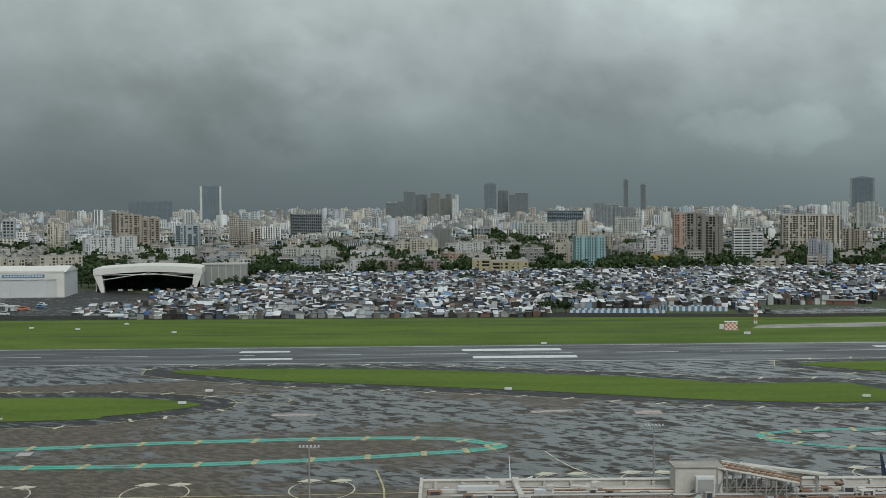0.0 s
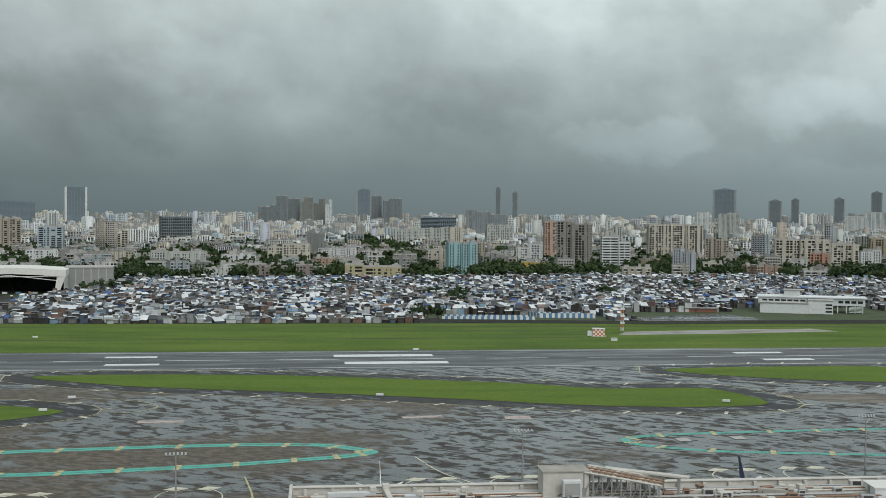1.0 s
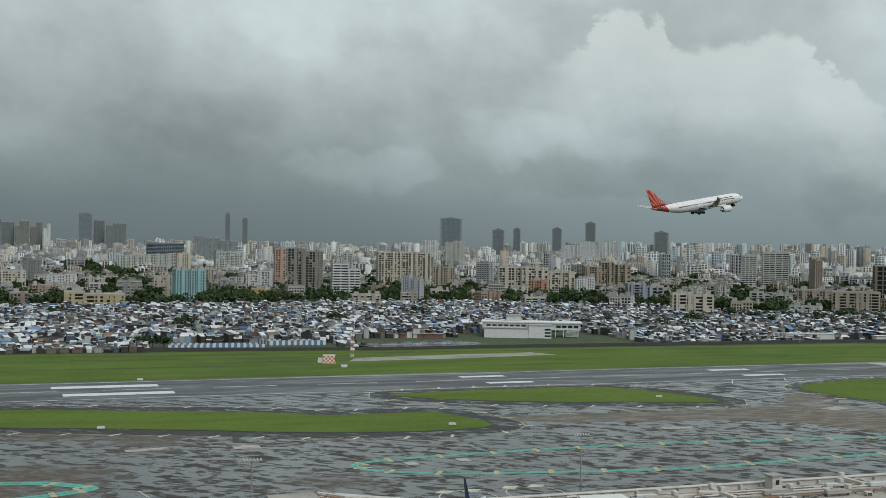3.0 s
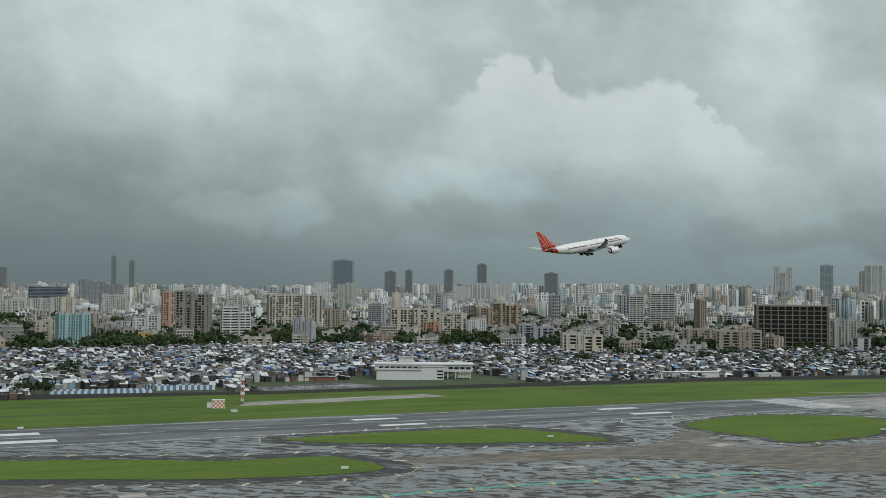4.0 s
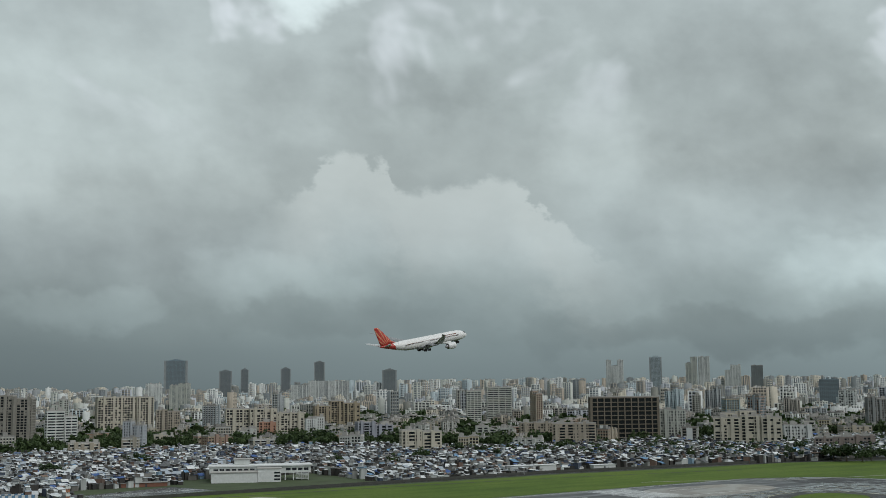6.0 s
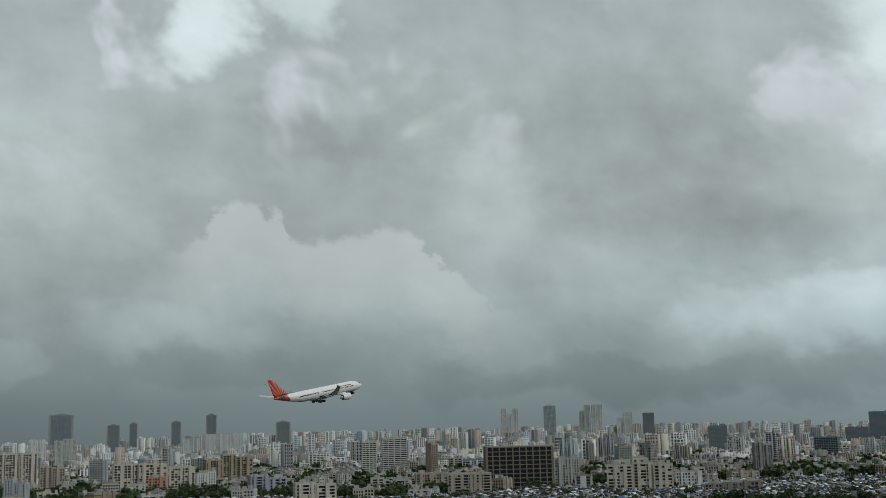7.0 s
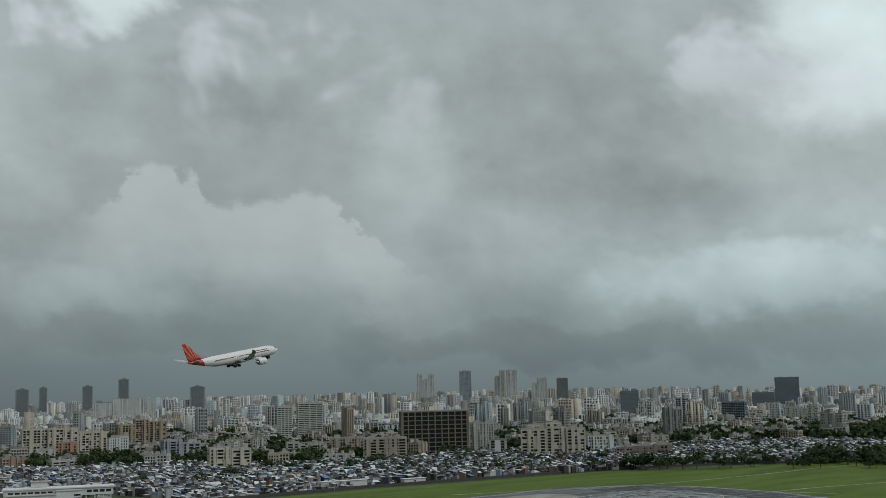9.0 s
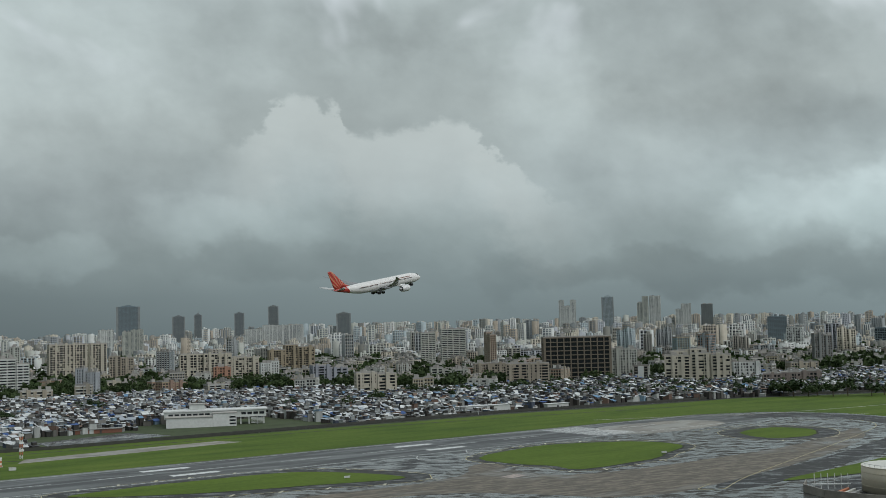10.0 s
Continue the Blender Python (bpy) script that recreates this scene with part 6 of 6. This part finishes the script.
for k in range(34):
    cable = tagged(new("roof_cable"), "loose black cable looping over the roof", "cable")
    bm = bmesh.new()
    x, y = tr.uniform(0, 200), tr.uniform(199, 208)
    prev = Vector((0, 0, 0.1))
    for s in range(9):
        a = s / 8
        nxt = Vector((a * tr.uniform(2.5, 4), math.sin(a * 5 + k) * 1.0, 0.1 + 0.9 * math.sin(a * math.pi) * (k % 3 == 0)))
        tube(bm, prev, nxt, 0.07, n=5)
        prev = nxt
    part("cable_run", bm, M_TANK, cable)
    cable.location = (x, y, 16.85)
# plant room, gantry, hut and box on the roof
simple("plant_room", "pale rooftop plant room with railings", "plant room", [("wall", M_TWHITE, 0, 1, 0, 8.5, 6, 4.9), ("roof", M_TROOF, -0.2, 0.8, 4.9, 8.7, 6.2, 5.15), ("unit", M_HGREY, 3.2, -1.4, 0, 6.6, -0.1, 3.9), ("louvre", M_PIPE, 3.5, -1.5, 1.2, 6.3, -1.4, 3.4), ("door", M_PIPE, 7, 0.9, 0, 8, 1.0, 2.1)], 41.0, 203, 16.8, 0)
rail = tagged(new("roof_railing"), "thin metal railing on the plant room", "railing")
for k in range(6):
    bm = bmesh.new()
    tube(bm, (k * 1.8, 0, 0), (k * 1.8, 0, 1.1), 0.05, n=5)
    part("post", bm, M_PIPE, rail)
for z in (0.55, 1.1):
    bm = bmesh.new()
    tube(bm, (0, 0, z), (9, 0, z), 0.05, n=5)
    part("rail", bm, M_PIPE, rail)
rail.location = (41.0, 208.5, 21.95)
gan = tagged(new("roof_gantry"), "rusty open steel walkway frame on the roof", "gantry")
for k in range(9):
    top_z = 4.7 - k * 0.18
    for py in (0, 6):
        bm = bmesh.new()
        tube(bm, (k * 1.7, py, 0), (k * 1.7, py, top_z), 0.14, n=6)
        part("post", bm, M_PIPE, gan)
    bm = bmesh.new()
    tube(bm, (k * 1.7, 0, top_z), (k * 1.7, 6, top_z), 0.16, n=6)
    part("cross_beam", bm, M_RUST if k % 3 else M_TWHITE, gan)
    bm = bmesh.new()
    tube(bm, (k * 1.7, 0, 0.4), (k * 1.7 + 1.6 * (k < 8), 0, top_z - 0.3), 0.09, n=5)
    part("brace", bm, M_PIPE, gan)
for py in (0, 2, 4, 6):
    bm = bmesh.new()
    tube(bm, (-0.4, py, 4.95), (14.0, py, 3.45), 0.2, n=6)
    part("rail", bm, M_TWHITE if py in (0, 6) else M_RUST, gan)
for k in range(12):
    bm = bmesh.new()
    box(bm, 0.3 + k * 1.12, 0.2, 4.62 - k * 0.117, 1.2 + k * 1.12, 5.8, 4.72 - k * 0.117)
    part("deck_plate", bm, M_TROOF if k % 4 else M_TWHITE, gan)
gan.matrix_world = pose(48.5, 204.0, 16.8, 0, 0, -24)
for k in range(16):
    L = tr.uniform(3, 9)
    simple("roof_duct", "pale boxed ventilation duct on the terminal roof", "duct", [("duct", tr.choice([M_TWHITE, M_HGREY, M_TROOF]), 0, -0.5, 0.5, L, 0.5, 1.4), ("hood", M_TWHITE, L - 1.1, -0.65, 1.4, L, 0.65, 2.3), ("support", M_PIPE, 0.4, -0.4, 0, 0.6, 0.4, 0.5), ("support", M_PIPE, L - 0.6, -0.4, 0, L - 0.4, 0.4, 0.5)],
           tr.choice([tr.uniform(0, 38), tr.uniform(62, 100), tr.uniform(112, 145), tr.uniform(155, 195)]), tr.uniform(198, 207), 16.8, tr.choice([0, 0, 90, -20]) + tr.uniform(-5, 5))
simple("roof_panel", "long pale slanting roof panel", "panel", [("sheet", M_TWHITE, 0, 0, 0.2, 16, 1.6, 0.6), ("support", M_PIPE, 1, 0.4, -3.8, 1.4, 1.2, 0.25), ("support", M_PIPE, 14, 0.4, -3.8, 14.4, 1.2, 0.25)], 53.5, 209.6, 20.6, -34)
simple("roof_hut", "small pale concrete hut on the roof edge", "hut", [("wall", M_TWHITE, -1.4, -1.2, 0, 1.4, 1.2, 3.2), ("roof", M_TROOF, -1.7, -1.5, 3.2, 1.7, 1.5, 3.5), ("window", M_WINDOW, -0.5, -1.25, 1.4, 0.5, -1.2, 2.4), ("door", M_PIPE, 1.4, -0.5, 0, 1.44, 0.5, 2.0)], 150, 208.5, 16.8, 8)
simple("roof_box", "bright white rooftop cabin", "cabin", [("wall", M_BWHITE, -4.5, -3, 0, 4.5, 3, 1.8), ("roof", M_HWHITE, -4.7, -3.2, 1.8, 4.7, 3.2, 2.0), ("door", M_PIPE, -4.6, -0.5, 0, -4.5, 0.5, 1.7)], 107, 203, 16.8, -6)

# apron light masts
for x, y in ((-31, 262), (52, 285), (150, 300), (-118, 300)):
    lamp = tagged(new("light_mast"), "tall thin grey apron light mast", "mast")
    bm = bmesh.new()
    tube(bm, (0, 0, 0), (0, 0, 14), 0.28, 0.14, 8)
    part("pole", bm, M_PIPE, lamp)
    bm = bmesh.new()
    tube(bm, (-2.2, 0, 13.8), (2.2, 0, 13.8), 0.09, n=6)
    head = part("crossbar", bm, M_PIPE, lamp)
    for k in range(6):
        bm = bmesh.new()
        box(bm, -2.3 + k * 0.86, -0.3, 13.9, -1.9 + k * 0.86, 0.2, 14.4)
        part("floodlight", bm, M_HGREY, head)
    lamp.location = (x, y, 0.03)

# low building, trees and board beyond the tanks
lowb = tagged(new("service_building"), "long low pale service building with banded windows", "building")
for pname, mat_, *b in (("wall", M_HGREY, -36, -9, 0, 36, 9, 5.2), ("roof", M_HWHITE, -36.8, -9.8, 5.2, 36.8, 9.8, 5.8), ("roof_vent", M_SHUTTER, -20, -3, 5.8, -8, 3, 7.0), ("roof_vent", M_SHUTTER, 6, -3, 5.8, 20, 3, 6.8)):
    bm = bmesh.new()
    box(bm, *b)
    part(pname, bm, mat_, lowb)
for k in range(14):
    for z in (1.0, 3.2):
        bm = bmesh.new()
        box(bm, -35 + k * 5, -9.1, z, -31 + k * 5, -8.95, z + 1.2)
        part("window", bm, M_WINDOW, lowb)
lowb.matrix_world = pose(562, 313, 0.16, 0, 0, -24)
simple("dark_board", "dark board on posts at the field edge", "board", [("panel", M_TANK, -1.6, -0.2, 1.5, 1.6, 0.2, 6.8), ("post", M_PIPE, -1.2, 0.2, 0, -0.9, 0.5, 6), ("post", M_PIPE, 0.9, 0.2, 0, 1.2, 0.5, 6)], 602, 349, 0.16, -55)

# ---- aircraft ----


def livery(name, body, tail, rays, tail_x, slope):
    """White hull paint with a raked tail colour."""
    s = Shade(name, 0.3)
    sepx = s.t.nodes.new("ShaderNodeSeparateXYZ")
    s.link(s.c.outputs["Object"], sepx.inputs[0])

    def m(op, a, b):
        n = s.t.nodes.new("ShaderNodeMath")
        n.operation = op
        for i, v in enumerate((a, b)):
            if isinstance(v, (int, float)):
                n.inputs[i].default_value = v
            else:
                s.link(v, n.inputs[i])
        return n.outputs[0]

    rake = m("ADD", sepx.outputs[0], m("MULTIPLY", sepx.outputs[2], slope))
    is_tail = m("LESS_THAN", rake, tail_x)
    belly = m("LESS_THAN", sepx.outputs[2], -1.9)
    grime = s.noise(0.3, 4, 0.6, (0.2, 1, 1))
    hull = s.mix(grime, tuple(v * 0.93 for v in body), body)
    hull = s.mix(belly, hull, (0.34, 0.35, 0.37))
    tail_c = tail
    if rays:
        ang = m("ARCTAN2", m("ADD", sepx.outputs[2], 1.0), m("ADD", sepx.outputs[0], 24.0))
        wave = m("SINE", m("MULTIPLY", ang, 34.0), 0.0)
        rad = m("GREATER_THAN", m("ADD", m("POWER", m("ADD", sepx.outputs[0], 24.0), 2.0), m("POWER", m("ADD", sepx.outputs[2], 1.0), 2.0)), 22.0)
        tail_c = s.mix(m("MULTIPLY", m("GREATER_THAN", wave, 0.35), rad), tail, (0.52, 0.21, 0.12))
    s.colour(s.mix(is_tail, hull, tail_c))
    return s.m


def loft(bm, rings):
    """Joins rings of equal count and closes the ends."""
    vs = [[bm.verts.new(p) for p in r] for r in rings]
    n = len(vs[0])
    for a, b in zip(vs, vs[1:]):
        for k in range(n):
            bm.faces.new((a[k], a[(k + 1) % n], b[(k + 1) % n], b[k]))
    bm.faces.new(vs[0][::-1])
    bm.faces.new(vs[-1])
    bmesh.ops.recalc_face_normals(bm, faces=bm.faces)
    for f in bm.faces:
        f.smooth = True


def hull_mesh(L, R):
    bm = bmesh.new()
    st = [(0.5, 0.03, -0.17), (0.494, 0.20, -0.16), (0.48, 0.42, -0.13), (0.455, 0.66, -0.08), (0.42, 0.87, -0.03), (0.38, 0.97, 0), (0.33, 1, 0), (0.1, 1, 0), (-0.15, 1, 0), (-0.22, 0.96, 0.04), (-0.30, 0.78, 0.18),
          (-0.38, 0.54, 0.36), (-0.45, 0.30, 0.50), (-0.49, 0.14, 0.57), (-0.5, 0.08, 0.58)]
    loft(bm, [[(x * L, r * R * math.cos(k * math.tau / 24), r * R * 1.02 * math.sin(k * math.tau / 24) + z * R) for k in range(24)] for x, r, z in st])
    return bm


def aerofoil(chord, thick, n=7):
    """Section points, leading edge at 0 and trailing edge at -chord."""
    up, down = [], []
    for k in range(n):
        t = k / (n - 1)
        y = thick * chord * (1.48 * math.sqrt(t) - 0.63 * t - 1.76 * t * t + 1.42 * t ** 3 - 0.51 * t ** 4) if t < 1 else 0.004 * chord
        up.append((-t * chord, y))
        down.append((-t * chord, -y * 0.75))
    return up + down[::-1][:-1]


def wing_mesh(stations, side, vertical=False):
    """stations: (span, leading edge x, chord, height, thickness)."""
    bm = bmesh.new()
    rings = []
    for span, le, chord, z, th in stations:
        if vertical:
            rings.append([(le + a, b, span) for a, b in aerofoil(chord, th)])
        else:
            rings.append([(le + a, side * span, z + b) for a, b in aerofoil(chord, th)])
    loft(bm, rings)
    return bm


def ring_solid(bm, prof, cx, cy, cz, n=28):
    """Turns a profile of (x, radius) about the x axis."""
    rows = [[bm.verts.new((cx + x, cy + r * math.cos(k * math.tau / n), cz + r * math.sin(k * math.tau / n))) for k in range(n)] for x, r in prof]
    for a, b in zip(rows, rows[1:]):
        for k in range(n):
            bm.faces.new((a[k], a[(k + 1) % n], b[(k + 1) % n], b[k])).smooth = True
    bmesh.ops.recalc_face_normals(bm, faces=bm.faces)


M_ALU = plain("grey_wing_paint", (0.24, 0.25, 0.26), 0.35, 0.1, 0.1, 0.3)
M_COWL = plain("white_cowl_paint", (0.70, 0.71, 0.71), 0.3, 0, 0.06, 0.3)
M_TYRE = plain("tyre_rubber", (0.025, 0.025, 0.025), 0.8)
M_STEEL = plain("gear_steel", (0.30, 0.30, 0.31), 0.4, 0.6, 0.15, 2.0)
M_MAROON = plain("brown_trim_paint", (0.28, 0.12, 0.09), 0.4)


def airliner(label, L, R, hull_mat, fin_mat, k, gear, trim):
    """k scales the wings and tail."""
    plane = tagged(new("airliner"), label, "aircraft")
    hull = part("fuselage", hull_mesh(L, R), hull_mat, plane)
    bm = bmesh.new()
    for s_ in (-1, 1):
        for i in range(int(L * 1.05)):
            x = L * 0.36 - i * 0.62
            if abs(x + L * 0.02) < 1.4 or x < -L * 0.25:
                continue
            box(bm, x - 0.15, s_ * R * 0.985 - 0.04, 0.25, x + 0.15, s_ * R * 0.985 + 0.04, 0.72)
    tagged(part("cabin_windows", bm, M_WINDOW, hull, "row of small dark cabin windows"), kind="stuff")
    if trim:
        for s_ in (-1, 1):
            bm = bmesh.new()
            box(bm, L * 0.20, s_ * R * 0.86 - 0.05, 1.35, L * 0.34, s_ * R * 0.86 + 0.10 * s_, 1.75)
            part("name_bar", bm, M_MAROON, hull, "plain red-brown bar in place of the name")
            bm = bmesh.new()
            box(bm, -L * 0.24, s_ * R * 0.97 - 0.03, 0.75, L * 0.36, s_ * R * 0.97 + 0.03, 0.86)
            part("trim_line", bm, M_MAROON, hull)
    bm = bmesh.new()
    for s_ in (-1, 1):
        q = [(L * 0.472, s_ * 0.05, R * 0.42), (L * 0.462, s_ * R * 0.42, R * 0.38), (L * 0.446, s_ * R * 0.62, R * 0.30), (L * 0.446, s_ * R * 0.56, R * 0.55), (L * 0.455, s_ * 0.05, R * 0.62)]
        f = bm.faces.new([bm.verts.new(Vector(p) * 1.012) for p in q])
    part("windscreen", bm, M_WINDOW, hull)
    bm = bmesh.new()
    loft(bm, [[(x, y * w_, -R * 0.72 + z * h_) for y, z in [(math.cos(a), math.sin(a)) for a in [i * math.tau / 14 for i in range(14)]]] for x, w_, h_ in ((L * 0.17, 0.3, 0.2), (L * 0.12, R * 0.75, R * 0.42), (0, R * 0.95, R * 0.52), (-L * 0.10, R * 0.8, R * 0.42), (-L * 0.16, 0.3, 0.2))])
    part("belly_fairing", bm, M_ALU, hull)
    for s_ in (-1, 1):
        st = [(R * 0.5, 11.0 * k, 12.5 * k, -1.6 * k, 0.13), (9.5 * k, 4.6 * k, 8.0 * k, -1.0 * k, 0.11), (19 * k, -2.2 * k, 5.0 * k, 1.6 * k, 0.10), (27 * k, -8.3 * k, 2.9 * k, 4.6 * k, 0.09), (29.2 * k, -11.0 * k, 1.5 * k, 5.8 * k, 0.08), (30.2 * k, -13.2 * k, 0.5 * k, 6.5 * k, 0.08)]
        wing = part("wing", wing_mesh(st, s_), M_ALU, plane)
        for sp in (6.5, 12.5, 18.5):
            bm = bmesh.new()
            le = (4.6 - (sp - 9.5) * 0.715 - 5.8) * k
            loft(bm, [[(le + x * k, s_ * sp * k + 0.3 * k * r * math.cos(a), (-1.5 + 0.11 * (sp - 6)) * k + 0.4 * k * r * math.sin(a)) for a in [i * math.tau / 10 for i in range(10)]] for x, r in ((1.8, 0.1), (0.5, 1), (-2.2, 0.9), (-3.8, 0.1))])
            part("flap_fairing", bm, M_ALU, wing)
        st = [(R * 0.2, -L * 0.425 + 2.6 * k, 5.6 * k, R * 0.45, 0.10), (9.7 * k, -L * 0.425 - 4.6 * k, 2.6 * k, R * 0.45 + 2.3 * k, 0.11)]
        part("tailplane", wing_mesh(st, s_), M_COWL, plane, "pale horizontal tailplane")
        ex, ey, ez = 9.6 * k, s_ * 9.8 * k, -3.5 * k
        bm = bmesh.new()
        r = 1.72 * k
        ring_solid(bm, [(2.9 * k, 0.88 * r), (3.05 * k, 0.95 * r), (2.9 * k, 1.0 * r), (1.5 * k, 1.06 * r), (-0.6 * k, 1.02 * r), (-2.0 * k, 0.86 * r), (-2.1 * k, 0.8 * r), (-1.6 * k, 0.8 * r), (1.6 * k, 0.88 * r), (2.9 * k, 0.88 * r)], ex, ey, ez)
        eng = part("engine", bm, M_COWL, plane, "white engine nacelle")
        bm = bmesh.new()
        ring_solid(bm, [(-1.4 * k, 0.6 * r), (-2.6 * k, 0.5 * r), (-3.4 * k, 0.32 * r), (-4.0 * k, 0.02)], ex, ey, ez, 20)
        part("exhaust_cone", bm, M_STEEL, eng)
        bm = bmesh.new()
        ring_solid(bm, [(2.2 * k, 0.02), (1.9 * k, 0.25 * r), (1.7 * k, 0.3 * r), (1.6 * k, 0.9 * r)], ex, ey, ez, 24)
        part("fan", bm, M_TYRE, eng)
        bm = bmesh.new()
        loft(bm, [[(ex + x0, ey + y_, z_) for x0, y_, z_ in ((f0 * k, -0.22 * k, zz * k), (f0 * k, 0.22 * k, zz * k), (b0 * k, 0.12 * k, zz * k), (b0 * k, -0.12 * k, zz * k))] for f0, b0, zz in ((1.6, -3.2, -2.2), (0.2, -5.6, -0.9))])
        part("pylon", bm, M_COWL, eng)
    fin_st = [(R * 0.75, -L * 0.305, 11.6 * k, 0, 0.09), (R + 1.2 * k, -L * 0.372, 8.3 * k, 0, 0.09), (R + 8.6 * k, -L * 0.385 - 6.6 * k, 3.3 * k, 0, 0.08), (R + 9.2 * k, -L * 0.385 - 7.6 * k, 2.2 * k, 0, 0.05)]
    part("fin", wing_mesh(fin_st, 1, True), fin_mat, plane, "painted vertical tail fin")
    if gear:
        drop_m, drop_n, track = (5.2, 4.9, 4.9) if k < 0.8 else (4.3, 3.7, 2.6)
        sets = (("main_gear", -1.0 * k, track * k, drop_m, ((-1.4, 0), (1.4, 0)) if k > 0.8 else ((0, 0),)), ("main_gear", -1.0 * k, -track * k, drop_m, ((-1.4, 0), (1.4, 0)) if k > 0.8 else ((0, 0),)), ("nose_gear", L * 0.385, 0, drop_n, ((0, 0),)))
        for nm, gx, gy, drop, axles in sets:
            bm = bmesh.new()
            tube(bm, (gx, gy, -R * 0.6), (gx, gy, -drop * k), 0.24 * k, 0.18 * k)
            tube(bm, (gx - 1.8 * k, gy, -R * 0.7), (gx, gy, -drop * 0.75 * k), 0.12 * k, n=6)
            if len(axles) > 1:
                tube(bm, (gx - 1.5 * k, gy, -drop * k), (gx + 1.5 * k, gy, -drop * k), 0.16 * k, n=6)
            leg = part(nm, bm, M_STEEL, plane)
            for ax, _ in axles:
                for sy in (-0.75, 0.35):
                    bm = bmesh.new()
                    tube(bm, (gx + ax * k, gy + sy * k, -drop * k), (gx + ax * k, gy + (sy + 0.42) * k, -drop * k), 0.68 * k, n=18)
                    part("wheel", bm, M_TYRE, leg)
            bm = bmesh.new()
            box(bm, gx - 1.6 * k, gy + 0.9 * k, -R * 1.6, gx + 1.4 * k, gy + 0.96 * k, -R * 0.9)
            part("gear_door", bm, M_COWL, leg)
    return plane


WHITE_HULL = (0.72, 0.72, 0.71)
RED = livery("white_red_livery", WHITE_HULL, (0.40, 0.045, 0.035), False, -21.5, 0.55)
REDFIN = livery("red_sunray_fin", WHITE_HULL, (0.40, 0.045, 0.035), True, 60.0, 0.0)
jet = airliner("white wide-body airliner with red sunray tail climbing out", 62.0, 2.9, RED, REDFIN, 1.0, True, True)
jet.matrix_world = pose(343.5, 549.0, 92.8, 0, -9.6, RW_DEG + 7) @ pose(0, 0, 0, 3, 0, 0) @ Matrix.Scale(1.03, 4)

BLUE_HULL = livery("white_blue_livery", WHITE_HULL, (0.02, 0.035, 0.11), False, -11.0, 0.5)
NAVY = plain("navy_fin_paint", (0.02, 0.035, 0.11), 0.35)
for x, y, fin, hull in ((100.5, 248.6, NAVY, BLUE_HULL), (15.0, 248.6, M_COWL, livery("white_hull_livery", WHITE_HULL, WHITE_HULL, False, -90.0, 0.0))):
    parked = airliner("parked narrow-body airliner nosed in behind the terminal", 37.0, 1.98, hull, fin, 0.57, True, False)
    parked.matrix_world = pose(x, y, 3.4, 0, 0, -94 if fin is NAVY else -90)
